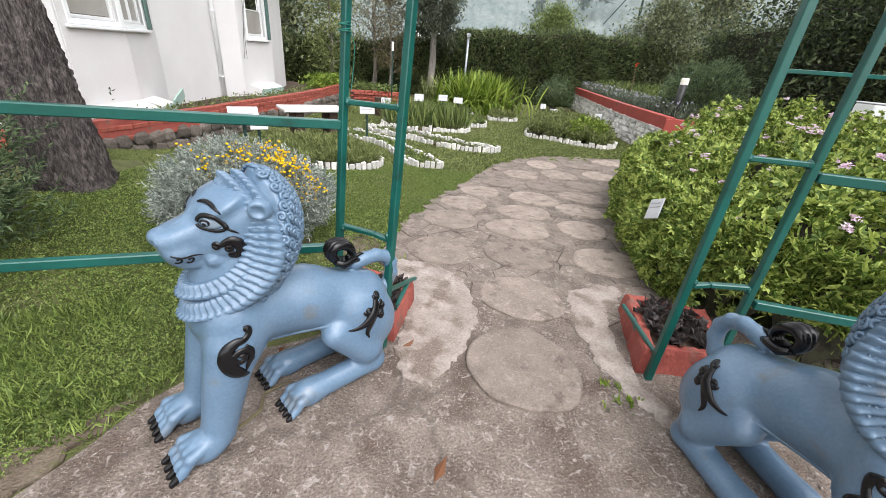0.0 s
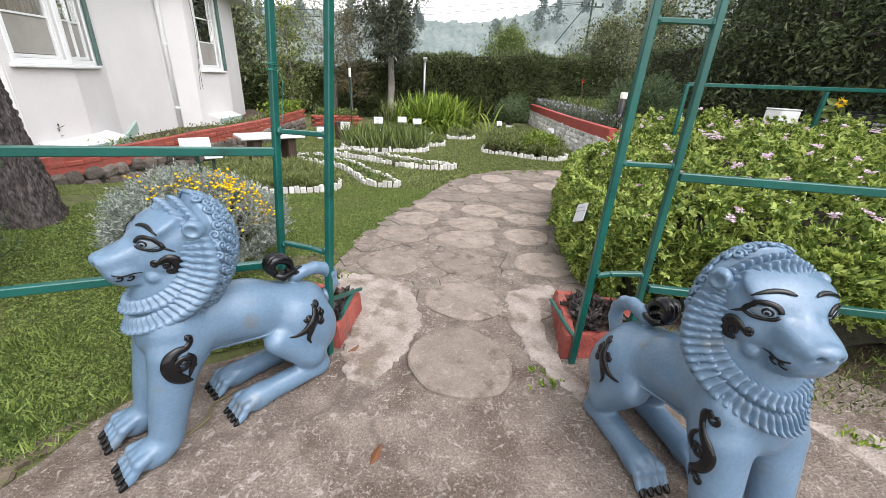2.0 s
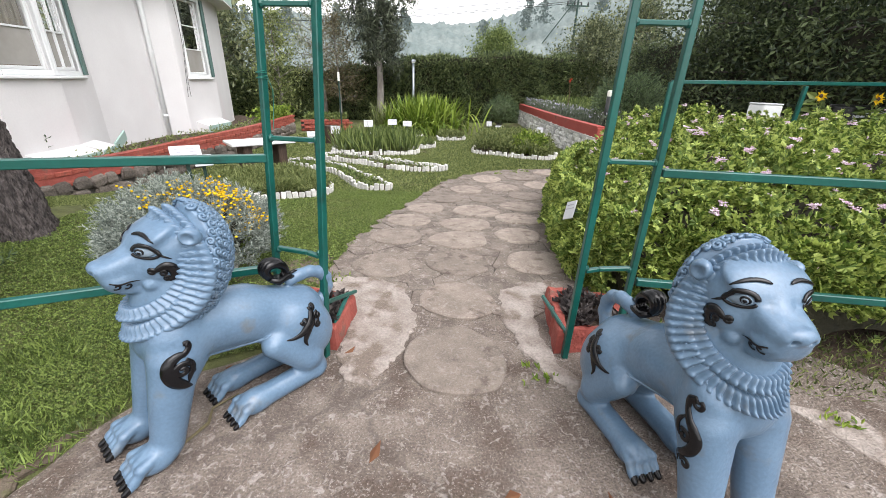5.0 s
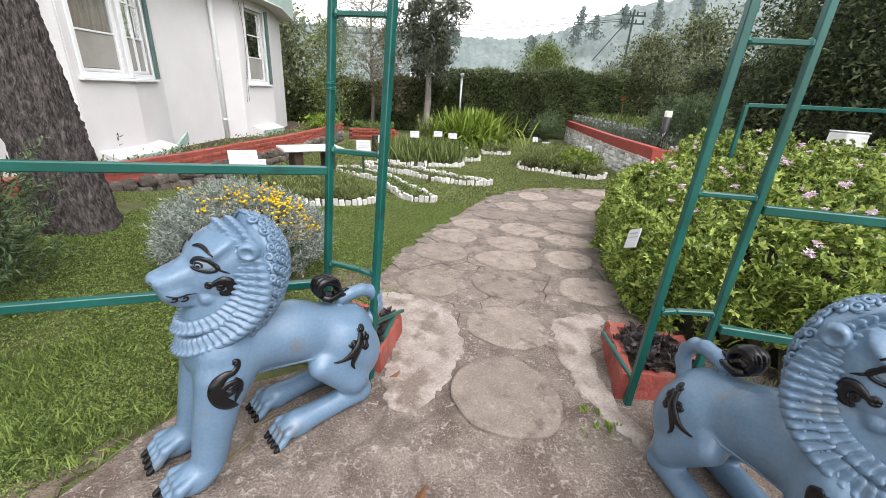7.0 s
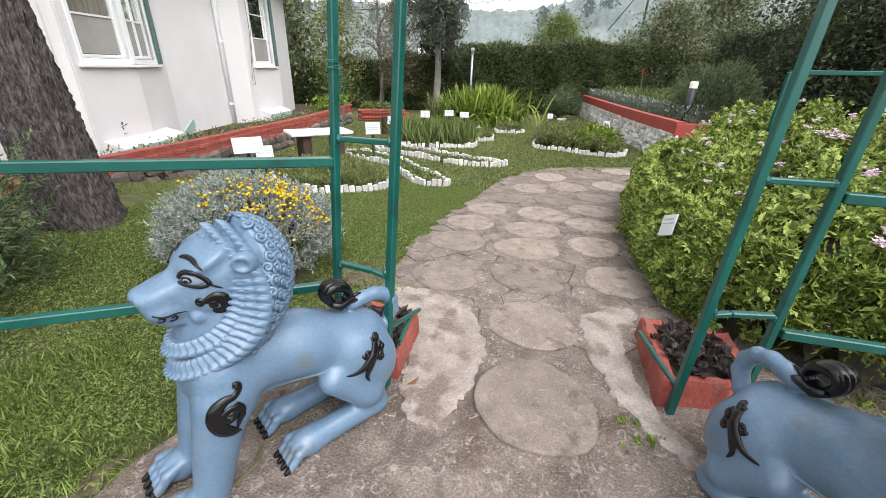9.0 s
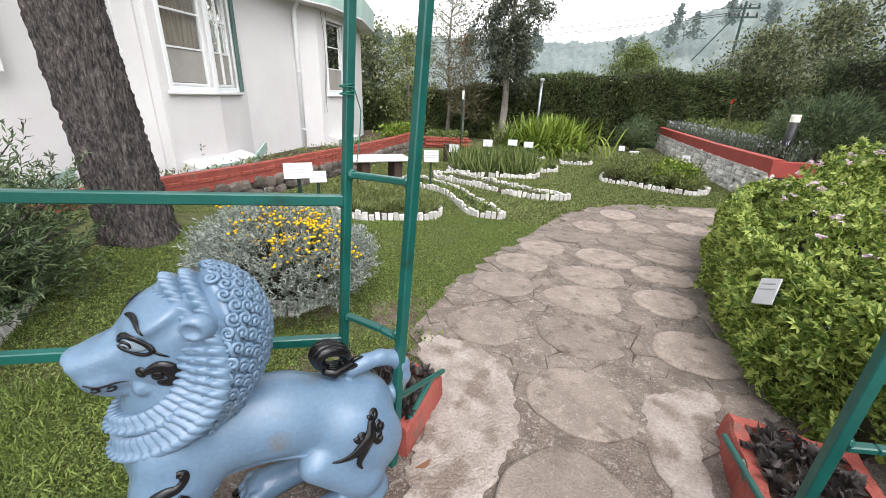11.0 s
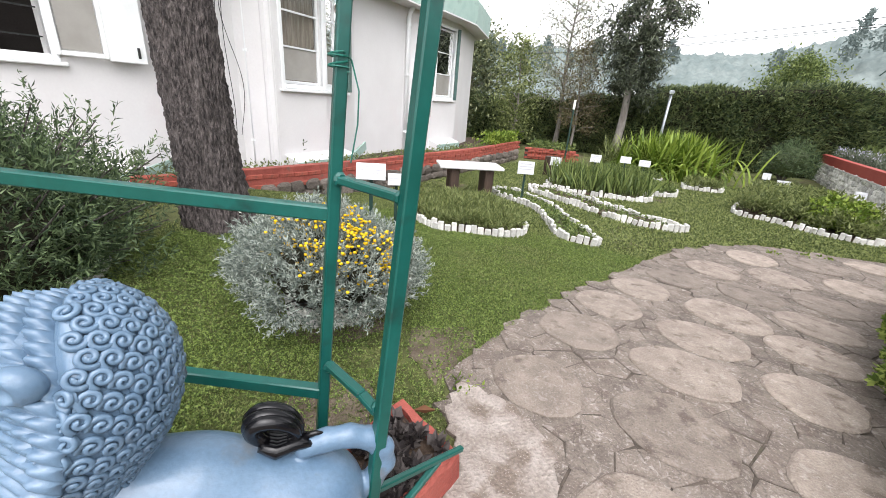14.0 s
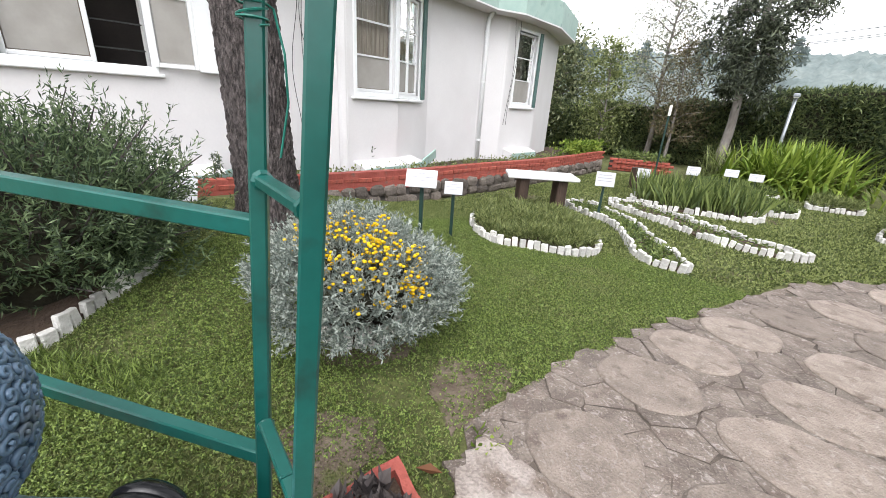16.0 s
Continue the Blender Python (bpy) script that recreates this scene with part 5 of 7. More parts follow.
    sh.tube([(-0.33, 0, 0.6), (-0.365, 0.004, 0.612), (-0.39, 0.006, 0.606)], [0.012, 0.008, 0.002], 6, 1)
    return sh


lion_shapes = [lion_mesh(False), lion_mesh(True)]


def turned_lion(lion_shape, yaw):
    """The statue with its head turned on the neck."""
    out = Shape()
    out.f, out.m = lion_shape.f, lion_shape.m
    for x, y, z in lion_shape.v:
        w = radians(yaw) * smoothstep(0.5, 0.68, z) * smoothstep(-0.16, -0.04, x + 0.35 * (z - 0.75) * (z < 0.75))
        c, s_ = math.cos(w), math.sin(w)
        out.v.append((0.1 + (x - 0.1) * c - y * s_, (x - 0.1) * s_ + y * c, z))
    return out.mesh("lion_statue", [M["lion_blue"], M["black_gloss"], M["eye_white"]], True)


LION_L = pose(-0.354, -0.388, 0.012, 0, 0, -131.0) @ Matrix.Diagonal((1.02, 0.92, 0.98, 1))
LION_R = pose(1.61, -0.7, 0.012, 0, 0, -77.0) @ Matrix.Diagonal((0.95, 1.0, 1.0, 1))
thing("lion_statue", "glossy light blue painted lion statue with black scrolls and curled mane", "statue", turned_lion(lion_shapes[0], 0), at=LION_L, group="gate lions")
thing("lion_statue", "glossy light blue painted lion statue with black scrolls and curled mane", "statue", turned_lion(lion_shapes[1], -13), at=LION_R, group="gate lions")


# ---- plants ----
def rs(seed):
    return np.random.RandomState(seed)


def blob_points(n, centre, radii, seed, lumps=7, lump=0.28, inner=0.55, low=-0.9):
    """Points in the outer part of a lumpy mound, and the way out from its middle."""
    r = rs(seed)
    d = r.normal(size=(n * 2, 3))
    d /= np.linalg.norm(d, axis=1, keepdims=True)
    d = d[d[:, 2] > low][:n]
    c = r.normal(size=(lumps, 3))
    c /= np.linalg.norm(c, axis=1, keepdims=True)
    k = 1 - lump * 0.5 + lump * np.exp(6 * ((d @ c.T).max(1) - 1))
    q = np.sqrt(r.uniform(inner**2, 1, len(d)))
    P = d * (k * q)[:, None] * np.array(radii) + np.array(centre)
    return P, d


def core(parent, centre, radii, material, seed, squash=0.72):
    sh = Shape().ball((0, 0, 0), (1, 1, 1), 14, 9)
    r = random.Random(seed)
    sh.v = [tuple(Vector(centre) + Vector((x * radii[0], y * radii[1], z * radii[2])) * squash * r.uniform(0.85, 1.05)) for x, y, z in sh.v]
    part("inner_mass", sh, material, parent)


def twigs(parent, base, tips, material, r0=0.012, seed=0, name="branching"):
    sh, r = Shape(), random.Random(seed)
    for t in tips:
        b = Vector(base) + Vector((r.uniform(-0.08, 0.08), r.uniform(-0.08, 0.08), 0))
        mid = b.lerp(Vector(t), 0.5) + Vector((r.uniform(-0.05, 0.05), r.uniform(-0.05, 0.05), 0.05))
        sh.tube([b, mid, t], [r0, r0 * 0.7, r0 * 0.3], 5)
    tagged(part(name, sh, material, parent), kind="stuff")


def within(poly, X, Y):
    """Which of the points lie inside an outline."""
    hit = np.zeros(len(X), bool)
    for i in range(len(poly)):
        (x0, y0), (x1, y1) = poly[i - 1], poly[i]
        if y0 != y1:
            hit ^= ((y0 > Y) != (y1 > Y)) & (X < (x1 - x0) * (Y - y0) / (y1 - y0) + x0)
    return hit


def rim(poly, X, Y):
    """How far the points are from an outline."""
    best = np.full(len(X), 9.0)
    for i in range(len(poly)):
        (x0, y0), (x1, y1) = poly[i - 1], poly[i]
        t = np.clip(((X - x0) * (x1 - x0) + (Y - y0) * (y1 - y0)) / ((x1 - x0) ** 2 + (y1 - y0) ** 2), 0, 1)
        best = np.minimum(best, np.hypot(X - x0 - t * (x1 - x0), Y - y0 - t * (y1 - y0)))
    return best


LATTICE = np.random.RandomState(7).uniform(-1, 1, (256, 256))


def patchy(X, Y, scale, shift=0.0):
    """Smooth noise between -1 and 1 over the plane."""
    u, v = X * scale + shift + 512, Y * scale + shift * 1.7 + 512
    i, j = np.floor(u).astype(int), np.floor(v).astype(int)
    a, b = u - i, v - j
    a, b = a * a * (3 - 2 * a), b * b * (3 - 2 * b)
    g = lambda k, l: LATTICE[(i + k) % 256, (j + l) % 256]
    return (g(0, 0) * (1 - a) + g(1, 0) * a) * (1 - b) + (g(0, 1) * (1 - a) + g(1, 1) * a) * b


def ground_np(X, Y):
    def step(a, b, q):
        t = np.clip((q - a) / (b - a), 0, 1)
        return t * t * (3 - 2 * t)

    bank = 0.2 * step(1.7, 2.9, -X) * step(-0.6, 0.8, Y) * (1 - step(2.0, 4.0, Y)) * (1 - step(4.3, 6.0, -X))
    return bank - 0.2 * step(1.2, 5.2, Y)


def poly_points(poly, r, n, z=None):
    """Random points over an outline, on the ground."""
    xs, ys = [p[0] for p in poly], [p[1] for p in poly]
    got, total = [], 0
    while total < n:
        X, Y = r.uniform(min(xs), max(xs), n), r.uniform(min(ys), max(ys), n)
        ok = within(poly, X, Y)
        got.append(np.stack([X[ok], Y[ok]], 1))
        total += ok.sum()
    P = np.concatenate(got)[:n]
    return np.column_stack([P, ground_np(P[:, 0], P[:, 1])])


# whitewashed bricks set on end round a bed
edge_me = [Shape().box(-0.036, 0.036, -0.022, 0.022, -0.1, 0.105 + 0.012 * k, 0.007).mesh("edging_brick", M["white_brick"]) for k in range(4)]


def flower_bed(label, outline, seed, closed=True, soil=True, gap=0.086, height=1.0):
    bed = thing("flower_bed", label, "flower bed")
    r = random.Random(seed)
    if soil:
        part("soil", Shape().prism(outline, lambda x, y: ground_z(x, y) - 0.05, lambda x, y: ground_z(x, y) + 0.045), M["soil"], bed)
    for x, y, dx, dy in along(outline + ([outline[0]] if closed else []), gap):
        if r.random() < 0.03:
            continue
        b = part("edging_brick", edge_me[r.randrange(4)], None, bed)
        b.matrix_world = pose(x, y, ground_z(x, y) + r.uniform(-0.025, 0.012), r.uniform(-9, 9), r.uniform(-7, 7), math.degrees(math.atan2(dy, dx)) + r.uniform(-9, 9)) @ Matrix.Diagonal((r.uniform(0.85, 1.12), 1, height, 1))
    return bed


def smooth_loop(pts, n=8):
    """A rounded closed line through points."""
    out, m = [], len(pts)
    for i in range(m):
        p0, p1, p2, p3 = (Vector(pts[(i + k) % m]) for k in (-1, 0, 1, 2))
        for k in range(n):
            t = k / n
            q = 0.5 * (2 * p1 + (p2 - p0) * t + (2 * p0 - 5 * p1 + 4 * p2 - p3) * t * t + (3 * p1 - p0 - 3 * p2 + p3) * t**3)
            out.append((q.x, q.y))
    return out


B1 = smooth_loop([(-1.95, 3.45), (-1.55, 3.68), (-1.15, 3.9), (-1.05, 4.35), (-1.4, 4.95), (-2.1, 5.3), (-2.85, 5.0), (-2.9, 4.3), (-2.45, 3.7)], 5)
B2 = smooth_loop([(-2.5, 6.35), (-1.5, 5.85), (-1.0, 5.15), (-0.62, 4.52), (-0.12, 4.5), (-0.35, 4.95), (-0.8, 5.5), (-1.3, 6.15), (-2.3, 6.75)], 4)
B3 = smooth_loop([(-2.0, 7.2), (-0.95, 6.62), (-0.25, 6.22), (0.35, 6.08), (0.87, 6.28), (0.4, 6.55), (-0.2, 6.8), (-0.8, 7.15), (-1.8, 7.7)], 4)
B4 = smooth_loop([(-1.8, 7.85), (-0.7, 7.85), (0.12, 8.15), (0.05, 8.7), (-0.9, 9.0), (-1.9, 8.9)], 5)
B5 = smooth_loop([(-0.9, 9.2), (-0.1, 9.0), (0.55, 9.3), (0.5, 9.9), (-0.3, 10.5), (-1.2, 10.4)], 5)
B5b = smooth_loop([(-1.2, 10.7), (-0.3, 10.9), (0.2, 11.3), (-0.3, 11.9), (-1.5, 11.8)], 5)
B6 = smooth_loop([(0.75, 10.75), (1.5, 10.95), (1.45, 11.5), (0.8, 11.4)], 5)
B7 = smooth_loop([(1.6, 8.65), (2.15, 8.3), (2.85, 7.85), (3.45, 7.85), (3.75, 8.5), (3.5, 10.2), (2.8, 11.4), (2.1, 10.6)], 5)
for k, (pts, label) in enumerate(((B1, "oval herb bed edged with whitewashed bricks on end"), (B2, "narrow curved bed edged with whitewashed bricks"), (B3, "long strip bed edged with whitewashed bricks"), (B4, "iris bed edged with whitewashed bricks"), (B5, "herb bed edged with whitewashed bricks"), (B5b, "herb bed edged with whitewashed bricks"), (B6, "small bed edged with whitewashed bricks"), (B7, "shrubby herb bed edged with whitewashed bricks"))):
    flower_bed(label, pts, 20 + k, height=1.0 if k < 4 else 0.95)


def shrink(poly, k):
    cx, cy = sum(p[0] for p in poly) / len(poly), sum(p[1] for p in poly) / len(poly)
    return [(cx + (x - cx) * k, cy + (y - cy) * k) for x, y in poly]


def herb_stuff(name, label, poly, n, seed, height, length, width, material, lean=0.6, dome=0.5):
    """A bed full of upright leafy stems."""
    r = rs(seed)
    P = poly_points(shrink(poly, 0.95), r, n)
    cx, cy = P[:, 0].mean(), P[:, 1].mean()
    far = np.hypot(P[:, 0] - cx, P[:, 1] - cy)
    far = far / far.max()
    hh = height * (1 - dome * far**2) * (0.75 + 0.25 * np.sin(P[:, 0] * 9) * np.sin(P[:, 1] * 8))
    P[:, 2] += 0.04 + hh * r.uniform(0, 1, n) ** 0.6
    D = np.stack([r.normal(0, lean, n), r.normal(0, lean, n), r.uniform(0.3, 1.0, n)], 1)
    return thing(name, label, "plants", leaf_mesh(name, P, D, length, width, material, seed), kind="stuff")


herb_stuff("herb_plants", "dense olive green lavender-like herbs filling the oval bed", B1, 16000, 31, 0.32, 0.11, 0.012, M["leaf_olive"])
herb_stuff("low_seedlings", "sparse low green seedlings in the narrow bed", B2, 1800, 32, 0.07, 0.06, 0.03, M["leaf_mid"], 1.2)
herb_stuff("low_seedlings", "sparse low green seedlings in the strip bed", B3, 900, 33, 0.06, 0.05, 0.028, M["leaf_mid"], 1.2)
herb_stuff("herb_plants", "low green herbs in the whitewashed bed", B5, 3500, 35, 0.22, 0.1, 0.025, M["leaf_mid"])
herb_stuff("herb_plants", "low green herbs in the far bed", B5b, 3000, 36, 0.3, 0.1, 0.03, M["leaf_mid"])
herb_stuff("herb_plants", "low dry herbs in the small bed", B6, 1500, 37, 0.3, 0.12, 0.015, M["leaf_olive"])
herb_stuff("herb_plants", "mixed olive and yellow green shrubby herbs in the bed", B7, 12000, 38, 0.55, 0.1, 0.03, M["leaf_olive"], 0.8)
herb_stuff("herb_plants", "bright yellow green herbs in the bed", smooth_loop([(2.6, 8.2), (3.4, 8.1), (3.5, 9.0), (2.8, 9.3)], 4), 3500, 39, 0.6, 0.09, 0.045, M["leaf_lime"], 0.8)
# irises: tall sword leaves
r = rs(41)
P = poly_points(shrink(B4, 0.95), r, 1000)
P[:, 2] += 0.03
D = np.stack([r.normal(0, 0.3, 1000), r.normal(0, 0.3, 1000), np.ones(1000)], 1)
thing("iris_plants", "tall green sword-shaped iris leaves crowding a bed", "plants", leaf_mesh("iris_plants", P, D, 0.52, 0.035, M["leaf_mid"], 41, fold=0.1), kind="stuff")

# clumps of long arching leaves
def clump(name, label, x, y, n, seed, length, width, material, spread=0.25, arch=0.9):
    r = rs(seed)
    seg, V, F = 6, [], []
    z0 = ground_z(x, y)
    for k in range(n):
        w, lean, ln = r.uniform(0, 6.28), r.uniform(0.05, arch), length * r.uniform(0.6, 1.1)
        bx, by = x + spread * r.normal(), y + spread * r.normal()
        c, s = math.cos(w), math.sin(w)
        p, a = Vector((bx, by, z0)), 1.5 - 0.45 * lean
        base = len(V)
        for j in range(seg + 1):
            t = j / seg
            wd = width * (0.6 + 0.8 * t) * (1 - t) ** 0.6 + 0.002
            V += [(p.x - s * wd / 2, p.y + c * wd / 2, p.z), (p.x + s * wd / 2, p.y - c * wd / 2, p.z)]
            p = p + Vector((c * math.cos(a), s * math.cos(a), math.sin(a))) * (ln / seg)
            a -= lean * 0.42
        F += [(base + 2 * j, base + 2 * j + 1, base + 2 * j + 3, base + 2 * j + 2) for j in range(seg)]
    thing(name, label, "plant", raw_mesh(name, np.array(V), np.array(F), material))


clump("lily_clump", "large clump of arching yellow green strap leaves", 0.25, 13.2, 2300, 51, 1.3, 0.09, M["leaf_lime"], 0.5, 1.15)
clump("grass_clump", "pale green fountain of fine grass leaves", -1.35, 13.4, 500, 52, 1.1, 0.02, M["leaf_olive"], 0.18, 1.4)
clump("grass_clump", "dry yellowish skirt of grass leaves beside the lily", 1.1, 12.9, 300, 53, 0.8, 0.02, M["leaf_dry"], 0.2, 1.5)


def shrub(name, label, centre, radii, n, seed, length, width, material, lobes=1, spread=0.9, out=0.6, low=-0.55, lump=0.3, inner=0.6, core_mat=None):
    """A bush: stems, a dark inside and many leaves."""
    ob = thing(name, label, "bush")
    P, d = blob_points(n, centre, radii, seed, 14, lump, inner, low)
    r = rs(seed + 1)
    part("foliage", leaf_mesh("foliage", P, d * out + r.normal(0, 0.5, d.shape) + np.array((0, 0, 0.25)), length, width, material, seed, lobes, spread), None, ob)
    base = (centre[0], centre[1], ground_z(centre[0], centre[1]))
    pick = P[:: max(1, n // 24)]
    twigs(ob, base, [tuple(Vector(base).lerp(Vector(p), 0.9)) for p in pick], M["bark"], 0.014, seed)
    if core_mat:
        core(ob, centre, radii, core_mat, seed)
    return ob


# silver bush with yellow button flowers, in a ring of white bricks
SB = (-1.34, 1.1)
flower_bed("ring of whitewashed bricks round the silver bush", smooth_loop([(SB[0] + 0.27 * math.cos(w), SB[1] + 0.27 * math.sin(w)) for w in np.arange(0, 6.2, 1.05)], 4), 61, gap=0.08)
sb = thing("silver_bush", "rounded silver grey cotton lavender bush with yellow button flowers", "bush")
P, d = blob_points(1700, (SB[0], SB[1], 0.33), (0.52, 0.51, 0.33), 62, 26, 0.3, 0.82, -0.5)
r = rs(63)
# each sprig: a short stem carrying many narrow leaves
SP, SD = [], []
for p, q in zip(P, d):
    ax = q * 0.8 + np.array((0, 0, 0.55)) + r.normal(0, 0.25, 3)
    ax /= np.linalg.norm(ax)
    ln = r.uniform(0.09, 0.17)
    for j in range(26):
        t = j / 25
        SP.append(p + ax * ln * t)
        SD.append(ax * 0.8 + r.normal(0, 0.65, 3))
part("foliage", leaf_mesh("foliage", np.array(SP), np.array(SD), 0.03, 0.0085, M["leaf_silver"], 64, vary=0.4), None, sb)
# core coloured as the shade between the sprigs
core(sb, (SB[0], SB[1], 0.34), (0.45, 0.44, 0.28), M["twig_shade"], 65, 0.86)
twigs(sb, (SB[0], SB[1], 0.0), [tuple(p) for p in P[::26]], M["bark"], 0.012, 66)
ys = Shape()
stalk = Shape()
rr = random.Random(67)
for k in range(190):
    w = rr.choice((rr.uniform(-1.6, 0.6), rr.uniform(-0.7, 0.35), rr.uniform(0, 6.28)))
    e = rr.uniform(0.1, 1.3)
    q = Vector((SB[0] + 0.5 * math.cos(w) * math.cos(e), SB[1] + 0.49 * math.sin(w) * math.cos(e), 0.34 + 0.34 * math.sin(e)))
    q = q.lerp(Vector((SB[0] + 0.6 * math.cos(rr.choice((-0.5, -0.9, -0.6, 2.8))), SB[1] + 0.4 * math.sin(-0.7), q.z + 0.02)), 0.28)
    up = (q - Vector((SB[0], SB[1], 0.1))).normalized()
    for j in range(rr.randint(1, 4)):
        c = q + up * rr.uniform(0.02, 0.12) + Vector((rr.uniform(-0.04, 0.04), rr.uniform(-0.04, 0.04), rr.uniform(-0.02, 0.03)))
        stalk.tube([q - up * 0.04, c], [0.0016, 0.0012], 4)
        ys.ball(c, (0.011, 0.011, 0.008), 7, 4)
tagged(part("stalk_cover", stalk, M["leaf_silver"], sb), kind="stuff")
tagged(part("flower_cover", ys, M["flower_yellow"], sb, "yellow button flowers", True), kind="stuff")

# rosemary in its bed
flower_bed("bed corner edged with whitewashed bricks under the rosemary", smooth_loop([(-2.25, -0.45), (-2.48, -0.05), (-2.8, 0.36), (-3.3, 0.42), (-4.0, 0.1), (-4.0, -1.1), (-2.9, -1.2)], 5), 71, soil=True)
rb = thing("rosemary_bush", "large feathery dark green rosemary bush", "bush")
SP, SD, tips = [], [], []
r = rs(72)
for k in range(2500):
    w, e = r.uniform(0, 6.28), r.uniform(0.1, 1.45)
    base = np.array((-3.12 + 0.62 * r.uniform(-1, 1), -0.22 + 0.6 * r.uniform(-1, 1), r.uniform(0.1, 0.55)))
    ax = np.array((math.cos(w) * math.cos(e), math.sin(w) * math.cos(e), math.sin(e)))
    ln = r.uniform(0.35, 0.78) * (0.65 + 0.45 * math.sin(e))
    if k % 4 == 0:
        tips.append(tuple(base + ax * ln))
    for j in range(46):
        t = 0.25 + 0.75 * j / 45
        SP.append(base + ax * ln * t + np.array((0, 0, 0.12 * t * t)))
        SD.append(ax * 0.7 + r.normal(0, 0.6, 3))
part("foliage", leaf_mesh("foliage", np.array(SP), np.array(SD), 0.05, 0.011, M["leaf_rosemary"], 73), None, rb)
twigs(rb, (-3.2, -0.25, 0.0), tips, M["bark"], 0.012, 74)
# dark core: the bush's inner shade put into colour
core(rb, (-3.12, -0.22, 0.5), (0.92, 0.88, 0.72), M["twig_shade"], 75, 0.8)

# the big scented geranium mound beside the path
GB = [(1.86, 0.85), (1.84, 1.5), (1.98, 2.3), (2.25, 3.2), (2.75, 4.2), (3.6, 4.9), (5.6, 5.0), (7.2, 4.4), (7.2, -0.1), (4.6, -0.06), (3.1, 0.04), (2.4, 0.18), (2.02, 0.42)]


def mound_np(X, Y):
    d = rim(GB, X, Y)
    lump = 0.17 * patchy(X, Y, 1.5, 4) + 0.17 * patchy(X, Y, 3.9, 7) + 0.1 * patchy(X, Y, 9.0, 3)
    return (0.66 + lump + 0.36 * np.clip(d / 1.5, 0, 1)) * (1 - np.exp(-((d / 0.24) ** 1.1)))


gb = thing("geranium_bush", "wide mound of fresh green scented geranium with pale pink flowers", "bush")
r = rs(81)
pts = poly_points(GB, r, 62000)
pts = pts[r.uniform(size=len(pts)) < 0.62 + 0.5 * patchy(pts[:, 0], pts[:, 1], 4.5, 11) + 0.35 * patchy(pts[:, 0], pts[:, 1], 11.0, 2)]
X, Y = pts[:, 0], pts[:, 1]
H = mound_np(X, Y)
nrm = np.stack([-(mound_np(X + 0.03, Y) - H) / 0.03, -(mound_np(X, Y + 0.03) - H) / 0.03, np.ones(len(X))], 1)
nrm /= np.linalg.norm(nrm, axis=1, keepdims=True)
P = list(np.stack([X + 0.02 * nrm[:, 0], Y + 0.02 * nrm[:, 1], np.maximum(0.03, H - r.normal(0.04, 0.075, len(X)))], 1))
D = list(nrm + r.normal(0, 0.5, nrm.shape))
# the steep outer face gets its own cover
per = along(GB + [GB[0]], 0.012)
for k in range(26000):
    x, y, dx, dy = per[r.randint(len(per))]
    if x > 5.6 or (y > 4.8):
        continue
    z = 0.05 + 0.66 * r.uniform() ** 0.85 if y > 0.6 else 0.36 + 0.36 * r.uniform()
    bulge = 0.11 * math.sin(math.pi * min(1, (z + 0.12) / 0.8)) + 0.11 * noise.noise((x * 3.5, y * 3.5, z * 3.5)) - 0.03
    o = np.array((-dy, dx, 0.0))
    P.append((x + o[0] * bulge + r.normal(0, 0.025), y + o[1] * bulge + r.normal(0, 0.025), z))
    D.append(o * 0.9 + np.array((0, 0, 0.5)) + r.normal(0, 0.45, 3))
# leafy shoots standing out of the mound
tops = poly_points(shrink(GB, 0.96), r, 1500)
for (x, y, _), h in zip(tops, mound_np(tops[:, 0], tops[:, 1])):
    ln, lx, ly = r.uniform(0.05, 0.17), r.normal(0, 0.3), r.normal(0, 0.3)
    for j in range(9):
        f = r.uniform(0.2, 1.0)
        P.append((x + lx * ln * f, y + ly * ln * f, h + ln * f))
        D.append((r.normal(0, 0.8), r.normal(0, 0.8), 0.45))
P, D = np.array(P), np.array(D)
open_foot = (P[:, 1] < 0.5) & (P[:, 2] < 0.36) & (rs(86).uniform(size=len(P)) < 0.88)  # the mound hangs over a bare foot
P, D = P[~open_foot], D[~open_foot]
part("foliage", leaf_mesh("foliage", P, D, 0.043, 0.026, M["leaf_geranium"], 82, lobes=5, spread=1.5, fold=0.16), None, gb)
gm = Shape()
step = 0.12
GX, GY = [q.ravel() for q in np.meshgrid(np.arange(1.9, 7.2, step), np.arange(-0.1, 5.0, step), indexing="ij")]
cols = len(np.arange(-0.1, 5.0, step))
keep = within(GB, GX, GY) & (rim(GB, GX, GY) > 0.05)
gm.v = [(x, y, max(0.0, h - 0.13)) for x, y, h in zip(GX, GY, mound_np(GX, GY))]
for k in range(len(GX) - cols - 1):
    q = (k, k + cols, k + cols + 1, k + 1)
    if (k + 1) % cols and all(keep[c] for c in q):
        gm.f.append(q)
        gm.m.append(0)
# sheet under the leaves, coloured as the shade in their gaps
part("inner_mass", gm, M["twig_shade"], gb, smooth=True)
rr = random.Random(83)
FP, FD = [], []
heads = poly_points(GB, rs(85), 800)
hd, hz = rim(GB, heads[:, 0], heads[:, 1]), mound_np(heads[:, 0], heads[:, 1])
heads = [(x, y, z + 0.13) for (x, y, _), d, z in zip(heads, hd, hz) if (d > 0.25 or rr.random() < 0.3) and x < 6.5][:300]
for x, y, z in heads:
    for j in range(9):
        c = (x + rr.gauss(0, 0.015), y + rr.gauss(0, 0.015), z + rr.gauss(0, 0.01))
        for q in range(5):
            w = q * 1.256 + j
            FP.append(c)
            FD.append((math.cos(w), math.sin(w), 0.35))
